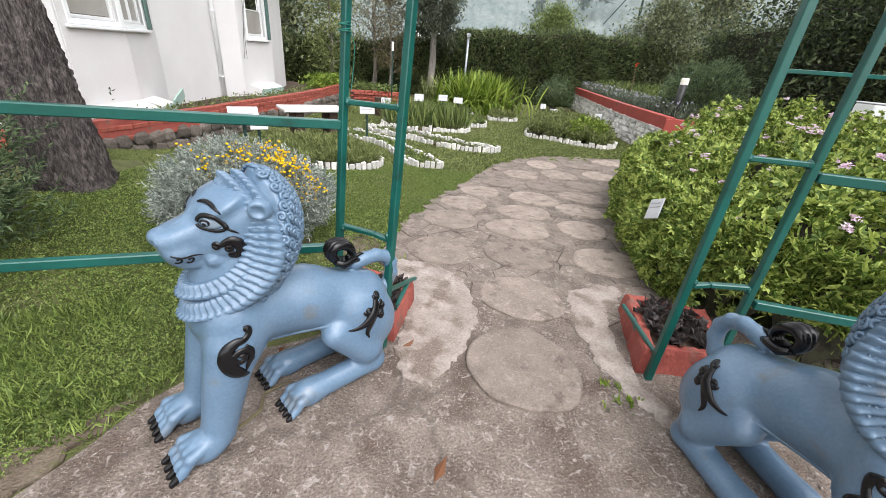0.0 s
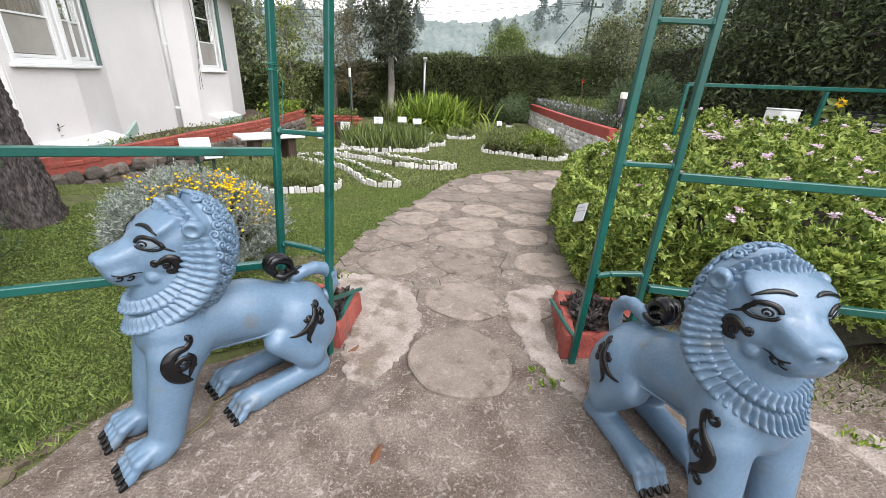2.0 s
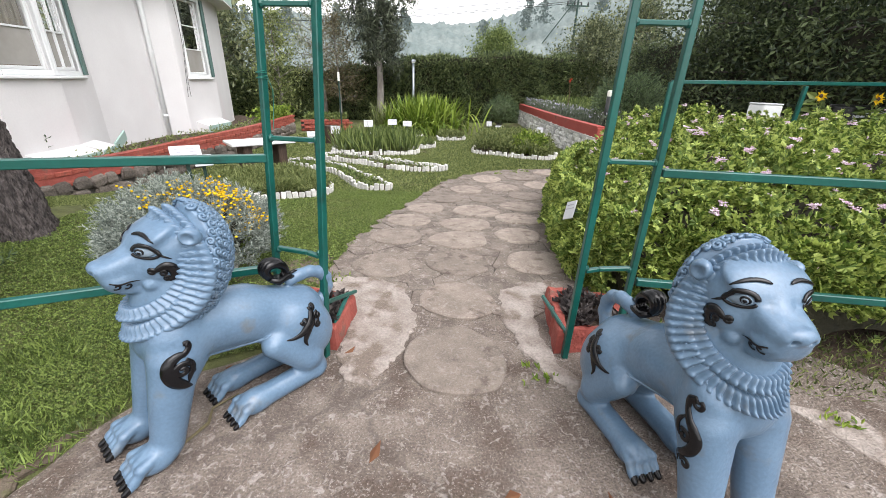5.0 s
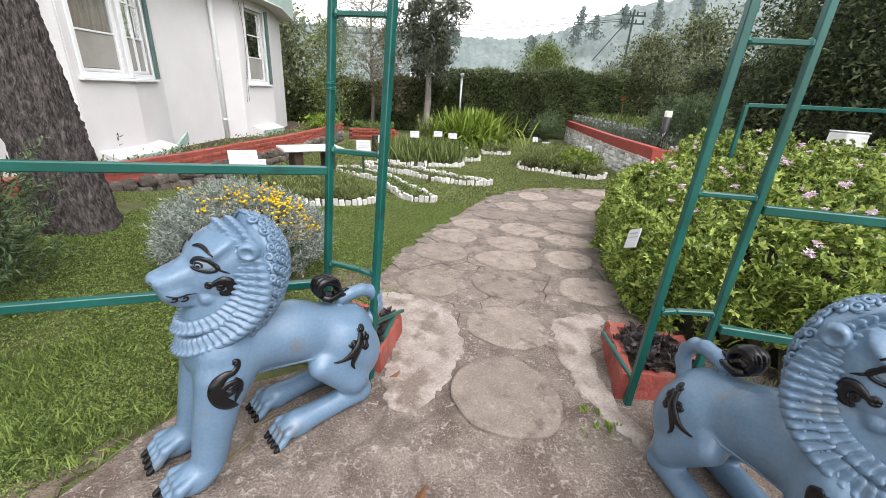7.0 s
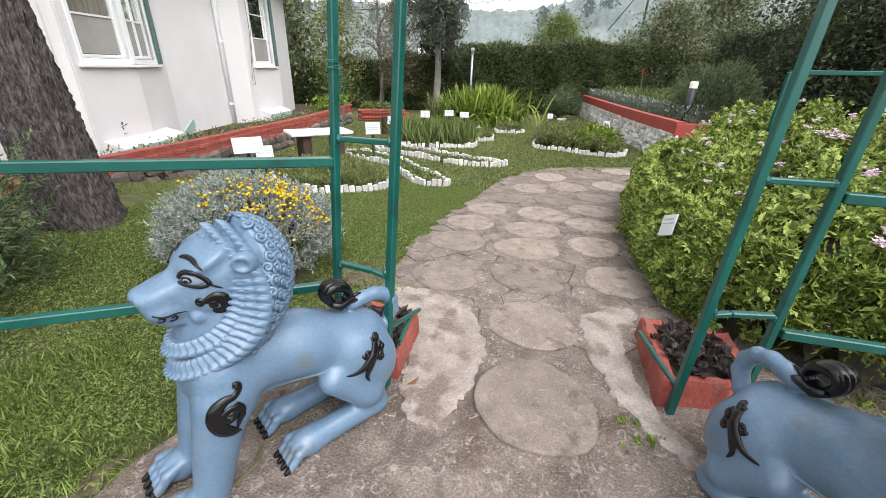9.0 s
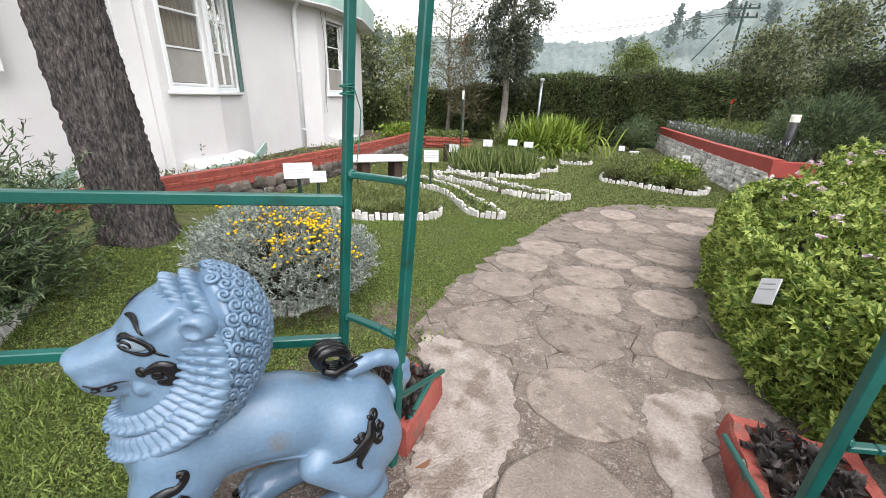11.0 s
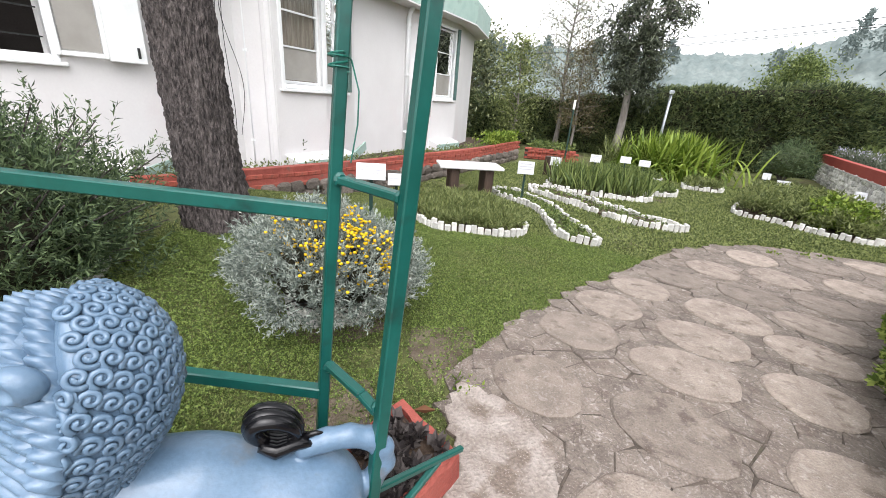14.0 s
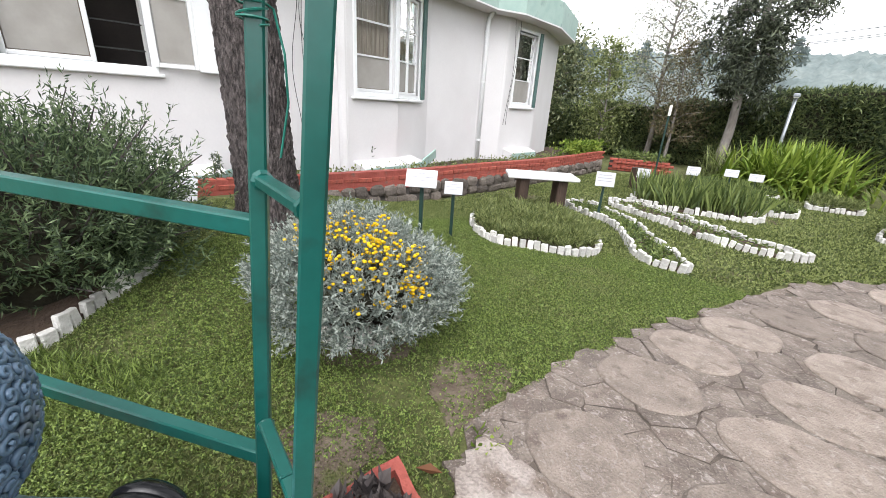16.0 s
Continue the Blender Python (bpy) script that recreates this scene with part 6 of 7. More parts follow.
part("blossom_cover", leaf_mesh("blossom_cover", np.array(FP), np.array(FD), 0.018, 0.014, M["flower_pink"], 84), None, gb, "pale pink flower heads")

# lawn: short broad blades and clover leaves where the camera passes
r = rs(91)
LAWN = [(-4.4, 0.6), (-4.3, 3.0), (-3.9, 6.5), (-3.8, 11.5), (-2.4, 12.3), (4.2, 12.5), (4.2, 7.6), (3.3, 6.8), (2.4, 6.5), (1.75, 6.3), (1.2, 5.8), (0.7, 5.2), (0.42, 4.25), (0.2, 3.3), (0.02, 2.6), (-0.2, 1.6), (-0.3, 0.95), (-0.08, 0.62), (-0.36, 0.52), (-0.4, 0.06), (-0.8, -0.14), (-1.03, -0.58), (-1.17, -1.05), (-1.32, -1.8), (-3.6, -2.2), (-4.6, -1.5)]
BEDS = [B1, B2, B3, B4, B5, B5b, B6, B7]


def turf(n, box, seed, length, width, name):
    r = rs(seed)
    got, total = [], 0
    while total < n:
        X, Y = r.uniform(box[0], box[1], n), r.uniform(box[2], box[3], n)
        ok = within(LAWN, X, Y)
        for b in BEDS:
            ok &= ~within(b, X, Y)
        thin = 0.05 + 0.75 * np.maximum(0, patchy(X, Y, 0.9, 2) + 0.55 * patchy(X, Y, 3.1, 5))
        thin += 0.5 * np.clip((1.7 - np.hypot(X + 3.5, Y - 1.4)) / 1.3, 0, 1) + 0.6 * np.exp(-((np.hypot(X + 0.4, Y - 1.15) / 0.28) ** 2))
        ok &= r.uniform(size=n) > thin
        got.append(np.stack([X[ok], Y[ok]], 1))
        total += ok.sum()
    P = np.concatenate(got)[:n]
    P = np.column_stack([P, ground_np(P[:, 0], P[:, 1]) + 0.004])
    D = np.stack([r.normal(0, 0.8, n), r.normal(0, 0.8, n), np.full(n, 0.75)], 1)
    return leaf_mesh(name, P, D, length, width, M["leaf_grass"], seed)


thing("lawn_blades", "short mixed lawn grass and clover with thin patches", "grass", turf(330000, (-4.6, 0.9, -2.2, 4.6), 92, 0.02, 0.008, "lawn_blades"), kind="stuff")
thing("lawn_blades", "short mixed lawn grass of the far garden", "grass", turf(90000, (-4.0, 4.2, 4.4, 12.5), 93, 0.04, 0.02, "lawn_blades"), kind="stuff")
for name, ring_, seed in (("bare_soil", [(1.98, -0.2), (2.5, -0.27), (3.3, -0.34), (4.55, -0.46), (4.55, 0.5), (3.1, 0.5), (2.3, 0.5)], 8), ("bare_soil", [(-0.95, -0.55), (-1.08, -1.05), (-1.22, -1.65), (-1.5, -1.6), (-1.36, -1.1), (-1.15, -0.75)], 9), ("bare_soil", [(SB[0] + 0.46 * math.cos(w), SB[1] + 0.44 * math.sin(w)) for w in np.arange(0, 6.2, 0.5)], 5), ("bare_soil", [(-0.62, 1.02), (-0.3, 0.85), (-0.3, 1.2), (-0.34, 1.5), (-0.55, 1.42), (-0.72, 1.25)], 6), ("bare_soil", [(-0.8, 0.2), (-0.45, 0.25), (-0.42, 0.6), (-0.6, 0.7), (-0.85, 0.5)], 7)):
    sp = Shape().prism(rough_edge(ring_, 0.05, 0.03, seed), lambda x, y: ground_z(x, y) - 0.02, lambda x, y: ground_z(x, y) + 0.014, bevel=0.012)
    # seed 8, below the geranium: darker soil colour also stands in for shade
    thing(name, "patch of bare brown earth in the lawn", "soil", sp, M["soil" if seed == 8 else "earth"], kind="structure")
r = rs(98)
CX, CY = r.uniform(-3.0, 0.6, 260000), r.uniform(-2.0, 4.4, 260000)
keep = within(LAWN, CX, CY) & (patchy(CX, CY, 1.3, 21) + 0.6 * patchy(CX, CY, 4.0, 8) > r.uniform(-0.7, 0.9, len(CX)))
for b_ in BEDS:
    keep &= ~within(b_, CX, CY)
CX, CY = CX[keep], CY[keep]
n = len(CX)
thing("clover_patches", "bright green clover patches in the lawn", "clover", leaf_mesh("clover_patches", np.column_stack([CX, CY, ground_np(CX, CY) + r.uniform(0.006, 0.028, n)]), np.stack([r.normal(0, 0.9, n), r.normal(0, 0.9, n), np.full(n, 0.5)], 1), 0.0115, 0.009, M["leaf_clover"], 99, lobes=3, spread=2.0), kind="stuff")
# longer tufts on the near left and along the right edge of the apron
r = rs(94)
pts = poly_points([(-0.85, -0.4), (-1.25, -1.6), (-2.6, -1.9), (-2.6, -0.6), (-1.6, 0.1)], r, 16000)
pts = pts[patchy(pts[:, 0], pts[:, 1], 2.6, 31) > r.uniform(-0.35, 0.45, len(pts))]
n = len(pts)
thing("long_grass", "longer tufted bright green grass beside the statue", "grass", leaf_mesh("long_grass", pts, np.stack([r.normal(0, 0.7, n), r.normal(0, 0.7, n), np.ones(n)], 1), 0.075, 0.006, M["leaf_clover"], 95), kind="stuff")
pts = poly_points([(1.95, -0.24), (2.5, -0.3), (3.3, -0.36), (4.5, -0.48), (4.5, 0.3), (3.1, 0.25), (2.3, 0.3)], r, 2600)
thing("long_grass", "sparse grass on soil coloured dark for shade between the apron and the geranium mound", "grass", leaf_mesh("long_grass", pts, np.stack([r.normal(0, 0.8, 2600), r.normal(0, 0.8, 2600), np.ones(2600)], 1), 0.055, 0.009, M["leaf_grass"], 96), kind="stuff")
pts = np.array([(x + r.normal(0, 0.05), y + r.normal(0, 0.04), ground_z(x, y) + 0.02) for x, y in ((-0.16, 0.95), (2.25, 6.25), (1.9, 6.0), (2.5, 6.3), (1.2, -0.2), (2.65, -0.5)) for _ in range(26)])
thing("path_weeds", "small green weeds growing in the path joints", "weeds", leaf_mesh("path_weeds", pts, np.stack([r.normal(0, 0.8, len(pts)), r.normal(0, 0.8, len(pts)), np.ones(len(pts))], 1), 0.045, 0.018, M["leaf_lime"], 97), kind="stuff")


# ---- trees, hedge, distance ----
def trunk_mesh(path, radii, sides, rough, seed, flare=0.0):
    """A tapered trunk with furrowed bark."""
    V, F = [], []
    pts = [Vector(p) for p in path]
    n = len(pts)
    for i, p in enumerate(pts):
        for k in range(sides):
            w = 2 * math.pi * k / sides
            ridge = 0.6 * abs(noise.noise((math.cos(w) * 12 + seed, math.sin(w) * 12, p.z * 5.5))) + 0.7 * abs(noise.noise((math.cos(w) * 26, math.sin(w) * 26 + seed, p.z * 15.0)))
            rr = radii[i] * (1 + rough * (ridge - 0.4)) + flare * math.exp(-max(0.0, p.z - 0.15) * 5.0) * (0.6 + 0.4 * math.sin(w * 3 + seed))
            V.append((p.x + rr * math.cos(w), p.y + rr * math.sin(w), p.z))
    F = [(i * sides + k, i * sides + (k + 1) % sides, (i + 1) * sides + (k + 1) % sides, (i + 1) * sides + k) for i in range(n - 1) for k in range(sides)]
    return np.array(V), np.array(F)


# the old pine by the gate: only its leaning trunk comes into view, the crown is high above
pine = thing("pine_tree", "old pine with thick furrowed grey bark, leaning slightly", "tree")
zs = np.arange(-0.15, 7.6, 0.025)
V, F = trunk_mesh([(-3.0 - 0.165 * z, 1.33 + 0.035 * z, z) for z in zs], [0.262 - 0.004 * z for z in zs], 220, 0.24, 3, 0.12)
part("trunk", raw_mesh("trunk", V, F, M["bark"], smooth=True), None, pine)
top = Vector((-4.2, 1.58, 7.2))
limbs, tips = Shape(), []
rr = random.Random(101)
for k in range(14):
    w, z = k * 2.4, rr.uniform(-1.0, 0.5)
    e = top + Vector((math.cos(w) * rr.uniform(1.2, 2.4), math.sin(w) * rr.uniform(1.2, 2.4), z + rr.uniform(0.6, 1.6)))
    limbs.tube([top + Vector((0, 0, z)), top.lerp(e, 0.5) + Vector((0, 0, z * 0.5 + 0.1)), e], [0.08, 0.05, 0.015], 6)
    tips.append(e)
tagged(part("limbs", limbs, M["bark"], pine), kind="stuff")
r = rs(102)
P = np.concatenate([np.array(t) + r.normal(0, 0.45, (350, 3)) for t in tips])
part("crown", leaf_mesh("crown", P, r.normal(0, 1, P.shape) + np.array((0, 0, 0.4)), 0.2, 0.02, M["leaf_dark"], 103), None, pine)


def tree(name, label, x, y, height, trunk_r, crown, n, seed, leaf, width, material, bark="bark_far", lean=(0, 0), droop=0.0, clumps=18, clump_r=0.45, z0=None, lobes=1):
    """A tapered trunk, limbs, and clumps of leaves at the limb ends with gaps between. crown: bottom, top, radius."""
    ob = thing(name, label, "tree")
    g = ground_z(x, y) if z0 is None else z0
    zs = np.linspace(-0.1, height * 0.92, 24)
    V, F = trunk_mesh([(x + lean[0] * z + 0.05 * math.sin(z * 1.3), y + lean[1] * z, g + z) for z in zs], [trunk_r * (1 - 0.85 * z / height) for z in zs], 14, 0.2, seed, trunk_r * 0.3)
    part("trunk", raw_mesh("trunk", V, F, M[bark], smooth=True), None, ob)
    rr, r = random.Random(seed), rs(seed)
    lo, hi, rad = crown
    limbs, groups = Shape(), []
    for k in range(clumps):
        t = (k + 0.5) / clumps
        z = lo + (hi - lo) * t
        w = k * 2.399 + rr.uniform(-0.4, 0.4)
        reach = rad * (math.sin(math.pi * min(1, 0.25 + 0.75 * t)) ** 0.7) * rr.uniform(0.45, 1.05)
        a = Vector((x + lean[0] * z, y + lean[1] * z, g + max(0.3, z - 0.35 * reach)))
        e = Vector((x + lean[0] * z + math.cos(w) * reach, y + lean[1] * z + math.sin(w) * reach, g + z - droop * reach))
        limbs.tube([a, a.lerp(e, 0.5) + Vector((0, 0, 0.12 * reach)), e], [trunk_r * 0.28, trunk_r * 0.18, 0.012], 5)
        groups.append((e, clump_r * rr.uniform(0.7, 1.3)))
        groups.append((a.lerp(e, 0.6), clump_r * rr.uniform(0.5, 0.9)))
    tagged(part("limbs", limbs, M[bark], ob), kind="stuff")
    P = np.concatenate([np.array(c) + r.normal(0, 1, (n // len(groups), 3)) * np.array((s, s, s * (0.75 + droop * 0.8))) * 0.62 for c, s in groups])
    D = r.normal(0, 1, P.shape) + np.array((0, 0, 0.3 - 1.6 * droop))
    part("crown", leaf_mesh("crown", P, D, leaf, width, material, seed + 1, lobes), None, ob)
    return ob


tree("cypress_tree", "dark drooping cypress with a pale trunk", -1.75, 15.4, 8.2, 0.15, (2.7, 8.0, 1.15), 15000, 111, 0.2, 0.045, M["leaf_cypress"], droop=0.55, clumps=28, clump_r=0.36, lean=(0.03, 0))
tree("feathery_tree", "slender tree with sparse grey green foliage", -4.3, 16.6, 6.6, 0.1, (2.0, 6.4, 1.8), 5200, 112, 0.11, 0.04, M["leaf_haze"], clumps=32, clump_r=0.5)
tree("feathery_tree", "slender tree with sparse brownish foliage", -3.4, 15.6, 4.2, 0.06, (1.0, 4.0, 1.1), 3800, 113, 0.1, 0.035, M["leaf_dry"], clumps=20, clump_r=0.4)
tree("young_tree", "leafy young tree by the house corner", -5.6, 15.0, 4.2, 0.07, (0.6, 4.0, 1.2), 4200, 114, 0.12, 0.05, M["leaf_olive"], clumps=20, clump_r=0.45)
tree("round_tree", "round mid green tree beyond the hedge", 5.0, 30, 5.3, 0.2, (2.0, 5.0, 1.8), 13000, 115, 0.16, 0.08, M["leaf_mid"], clumps=34, clump_r=0.75)
tree("leafy_tree", "mid green leafy tree beyond the flower terrace", 8.6, 20.5, 4.9, 0.14, (0.8, 4.6, 2.2), 17000, 116, 0.14, 0.065, M["leaf_tree"], clumps=36, clump_r=0.75)
tree("leafy_tree", "dark green leafy tree beyond the hedge", 13.5, 26, 7.0, 0.18, (1.0, 6.6, 3.2), 10000, 117, 0.22, 0.1, M["leaf_tree"], clumps=36, clump_r=1.0)
for k, (x, y, h, rad) in enumerate(((9.6, 8.8, 7.5, 3.0), (11.5, 13.0, 8.5, 3.2), (12.0, 5.5, 8.0, 3.4), (9.8, 3.4, 7.0, 2.4), (15.0, 9.0, 9.0, 3.5))):
    tree("broadleaf_tree", "large dark broadleaf tree with low hanging boughs", x, y, h, 0.2, (1.1, h - 0.3, rad), 26000, 120 + k, 0.14, 0.062, M["leaf_dark"], bark="bark", clumps=44, clump_r=0.95, droop=0.12)
for k, (x, y, h) in enumerate(((-9.5, 18.5, 5.0), (18, 19, 8), (22, 30, 8))):
    tree("leafy_tree", "leafy tree beyond the garden hedge", x, y, h, 0.16, (1.0, h - 0.3, 2.4), 6500, 130 + k, 0.24, 0.11, M["leaf_tree"], clumps=30, clump_r=0.9)

# clipped cypress hedge: a woody core in a painted shade colour, with many sprays
HEDGE = [(-9.5, 17.2), (-4.0, 16.9), (0.0, 16.9), (4.0, 17.6), (7.5, 19.3), (13.0, 21.0)]
HTOP = [1.75, 1.85, 2.45, 2.75, 2.8, 2.6]
hedge = thing("hedge", "tall dark green clipped cypress hedge closing the garden", "hedge")
hc = Shape()
HP, HD = [], []
r = rs(141)
for ((x0, y0), (x1, y1)), (h0, h1) in zip(zip(HEDGE, HEDGE[1:]), zip(HTOP, HTOP[1:])):
    d = Vector((x1 - x0, y1 - y0, 0))
    nn = Vector((d.y, -d.x, 0)).normalized()
    g = -0.2
    a, b = Vector((x0, y0, g)), Vector((x1, y1, g))
    v = [a + nn * 0.05, b + nn * 0.05, b - nn * 0.9, a - nn * 0.9]
    v += [q + Vector((0, 0, h + 0.1)) for q, h in zip(v, (h0, h1, h1, h0))]
    hc.add(v, [(0, 1, 5, 4), (1, 2, 6, 5), (2, 3, 7, 6), (3, 0, 4, 7), (4, 5, 6, 7)])
    n = int(d.length * 1500)
    t = r.uniform(0, 1, n)
    h = h0 + (h1 - h0) * t
    face_on = r.uniform(0, 1, n) < 0.78
    z = np.where(face_on, r.uniform(0, 1, n) * h, h + r.uniform(-0.05, 0.12, n) + 0.12 * np.sin(t * d.length * 2.3))
    back = np.where(face_on, 0.12 + 0.1 * np.sin(t * d.length * 3.1 + z * 2.2) + 0.07 * np.sin(t * d.length * 7.7 - z * 5), -r.uniform(0, 0.9, n))
    P = np.stack([x0 + (x1 - x0) * t + nn.x * back, y0 + (y1 - y0) * t + nn.y * back, g + z], 1) + r.normal(0, 0.05, (n, 3))
    HP.append(P)
    HD.append(np.array(nn)[None] * np.where(face_on, 0.9, 0.1)[:, None] + np.array((0, 0, 0.35)) + r.normal(0, 0.5, (n, 3)))
part("inner_mass", hc, M["twig_shade"], hedge)
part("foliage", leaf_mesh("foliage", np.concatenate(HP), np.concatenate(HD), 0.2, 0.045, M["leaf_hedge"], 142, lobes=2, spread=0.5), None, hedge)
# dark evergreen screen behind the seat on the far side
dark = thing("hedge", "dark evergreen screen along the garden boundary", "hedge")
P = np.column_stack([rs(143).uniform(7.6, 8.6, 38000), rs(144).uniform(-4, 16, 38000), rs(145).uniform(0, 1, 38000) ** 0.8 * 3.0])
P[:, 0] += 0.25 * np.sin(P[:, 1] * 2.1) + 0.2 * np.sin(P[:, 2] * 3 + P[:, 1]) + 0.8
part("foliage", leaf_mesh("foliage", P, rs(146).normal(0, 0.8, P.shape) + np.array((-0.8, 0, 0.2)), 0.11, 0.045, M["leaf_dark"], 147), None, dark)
# box behind the leaves, painted as deep shade
part("inner_mass", Shape().box(8.9, 9.9, -4, 16, 0, 2.9), M["twig_shade"], dark)

# flower terrace planting
shrub("grey_bush", "grey-brown twiggy lavender bush at the wall end", (3.35, 15.6, 0.4), (0.7, 0.6, 0.65), 3500, 151, 0.14, 0.02, M["leaf_rosemary"], lump=0.5, inner=0.4, core_mat=M["leaf_dark"])
shrub("feathery_bush", "tall feathery green bush on the flower terrace", (5.75, 9.1, 1.05), (0.85, 0.8, 0.75), 7500, 152, 0.13, 0.018, M["leaf_rosemary"], inner=0.3, lump=0.5)
r = rs(153)
n = 6500
t = r.uniform(8.2, 18.5, n)
P = np.stack([4.75 + np.abs(r.normal(0, 0.4, n)), t, 0.5 + r.uniform(0, 0.4, n) ** 1.2], 1)
thing("catmint_border", "grey green catmint border along the terrace edge", "plants", leaf_mesh("catmint_border", P, np.stack([r.normal(0, 0.5, n), r.normal(0, 0.5, n), np.ones(n)], 1), 0.11, 0.025, M["leaf_greyblue"], 154), kind="stuff")
P = np.stack([4.7 + np.abs(r.normal(0, 0.35, 420)), r.uniform(8.2, 18.5, 420), 0.72 + r.uniform(0, 0.22, 420)], 1)
thing("catmint_flowers", "pale lilac catmint flower spikes", "flowers", leaf_mesh("catmint_flowers", P, r.normal(0, 0.6, P.shape) + np.array((0, 0, 1)), 0.06, 0.03, M["flower_lilac"], 155), kind="stuff")
n = 5000
P = np.stack([r.uniform(5.2, 9.0, n), r.uniform(9.5, 20, n), 0.5 + r.uniform(0, 0.5, n)], 1)
thing("terrace_plants", "low green planting on the flower terrace", "plants", leaf_mesh("terrace_plants", P, r.normal(0, 0.7, P.shape) + np.array((0, 0, 0.8)), 0.16, 0.05, M["leaf_mid"], 156), kind="stuff")
rf = thing("red_flower_stalk", "tall stalk with a red flower on the terrace", "flower")
part("stem", Shape().tube([(5.3, 12.9, 0.5), (5.32, 12.9, 1.2), (5.26, 12.9, 1.75)], [0.03, 0.022, 0.01], 6), M["leaf_dry"], rf)
part("petals", leaf_mesh("petals", np.tile((5.27, 12.88, 1.7), (14, 1)), r.normal(0, 1, (14, 3)), 0.08, 0.035, M["flower_red"], 157), None, rf)

# raised bed planting in front of the house
n = 2000
t = r.uniform(0, 1, n) ** 0.9
yy = 0.8 + 11.0 * r.uniform(0, 1, n)
xx = np.interp(yy, [p[1] for p in RED], [p[0] for p in RED]) - 0.42 - np.abs(r.normal(0, 0.25, n))
P = np.stack([xx, yy, 0.2 + r.uniform(0, 0.13, n)], 1)
thing("bed_creeper", "small leafy creeper along the brick edge of the raised bed", "plants", leaf_mesh("bed_creeper", P, r.normal(0, 0.7, P.shape) + np.array((0.3, 0, 0.6)), 0.06, 0.03, M["leaf_olive"], 158), kind="stuff")
P = np.stack([np.abs(r.normal(0, 0.25, 1500)) * -1 - 4.15, 10.9 + r.normal(0, 0.5, 1500), 0.3 + r.uniform(0, 0.32, 1500)], 1)
thing("bed_creeper", "bushier leafy plants at the end of the raised bed", "plants", leaf_mesh("bed_creeper", P, r.normal(0, 0.7, P.shape) + np.array((0.2, 0, 0.5)), 0.1, 0.06, M["leaf_lime"], 159), kind="stuff")
P = np.stack([r.uniform(-4.0, -2.6, 700), 12.9 + r.normal(0, 0.2, 700), 0.15 + r.uniform(0, 0.2, 700)], 1)
thing("bed_creeper", "leafy plants behind the short brick wall", "plants", leaf_mesh("bed_creeper", P, r.normal(0, 0.7, P.shape) + np.array((0, -0.2, 0.5)), 0.1, 0.05, M["leaf_mid"], 160), kind="stuff")
for k, (x, y, h) in enumerate(((-5.1, 1.05, 0.75), (-5.15, 1.5, 0.6), (-5.1, 1.9, 0.7), (-5.3, 0.2, 0.7), (-5.25, -0.5, 0.8), (-5.2, 4.0, 0.45))):
    w = thing("flower_spike", "thin upright flowering plant against the white wall", "plant")
    sp, leaves, ways = Shape(), [], []
    for j in range(3):
        a, b = (x, y + 0.07 * j, 0.15), (x + r.normal(0, 0.06), y + 0.07 * j + r.normal(0, 0.08), 0.15 + h * r.uniform(0.7, 1.05))
        sp.tube([a, b], [0.006, 0.003], 4)
        for q in range(34):
            f = r.uniform(0.15, 1.0)
            leaves.append(np.array(a) * (1 - f) + np.array(b) * f)
            ways.append(r.normal(0, 0.8, 3) + np.array((0, 0, 0.4)))
    part("stem", sp, M["leaf_mid"], w)
    part("leaves", leaf_mesh("leaves", np.array(leaves), np.array(ways), 0.075, 0.025, M["leaf_greyblue"], 170 + k), None, w)

# hills in the distance
def hill(name, label, dist, base, amp, seed, glow_mat):
    V, F, n, rows = [], [], 520, 44
    for j in range(rows):
        t = j / (rows - 1)
        for i in range(n):
            a = radians(-75 + 150 * i / (n - 1))
            crest = base + amp * smoothstep(0.03, 0.45, a) + 2.5 * noise.noise((a * 5, seed, 0)) + 1.6 * abs(noise.noise((a * 60, seed, 3))) + 2.0 * max(0, noise.noise((a * 150, seed, 5)))
            rr = dist * (1 + 0.5 * t)
            V.append((rr * math.sin(a), rr * math.cos(a), -2 + crest * math.sin(t * math.pi / 2) + (1.5 * noise.noise((a * 80, t * 26, seed)) + 1.1 * abs(noise.noise((a * 190, t * 60, seed))) if 0 < j < rows - 1 else 0)))
    F = [(j * n + i, j * n + i + 1, (j + 1) * n + i + 1, (j + 1) * n + i) for j in range(rows - 1) for i in range(n - 1)]
    thing(name, label, "hill", raw_mesh(name, np.array(V), np.array(F), glow_mat, smooth=True), kind="structure")


# distance haze is painted in: greyed base colours plus a faint glow
M["hill_near"] = mat("wooded_hill_painted_haze", (0.115, 0.14, 0.137), (0.16, 0.185, 0.178), 0.12, 1.0, 0, 0.8, glow=0.2, mottle=0.3, spec=0.0)
M["hill_far"] = mat("far_ridge_painted_haze", (0.2, 0.235, 0.24), (0.26, 0.295, 0.3), 0.05, 1.0, 0, 0.4, glow=0.25, mottle=0.15, spec=0.0)
M["hill_trees"] = mat("hill_foliage_painted_haze", (0.095, 0.12, 0.118), (0.15, 0.178, 0.17), 0.3, 1.0, 0, 0.8, island=0.35, glow=0.2, spec=0.0)
hill("backdrop_hill", "wooded hillside beyond the garden, haze painted into its colour", 130, 25.5, 15, 2.2, M["hill_near"])
hill("backdrop_ridge", "ridge behind the hillside, painted pale for haze", 260, 46, 30, 0.4, M["hill_far"])
rr = random.Random(181)
spires, V = [], []
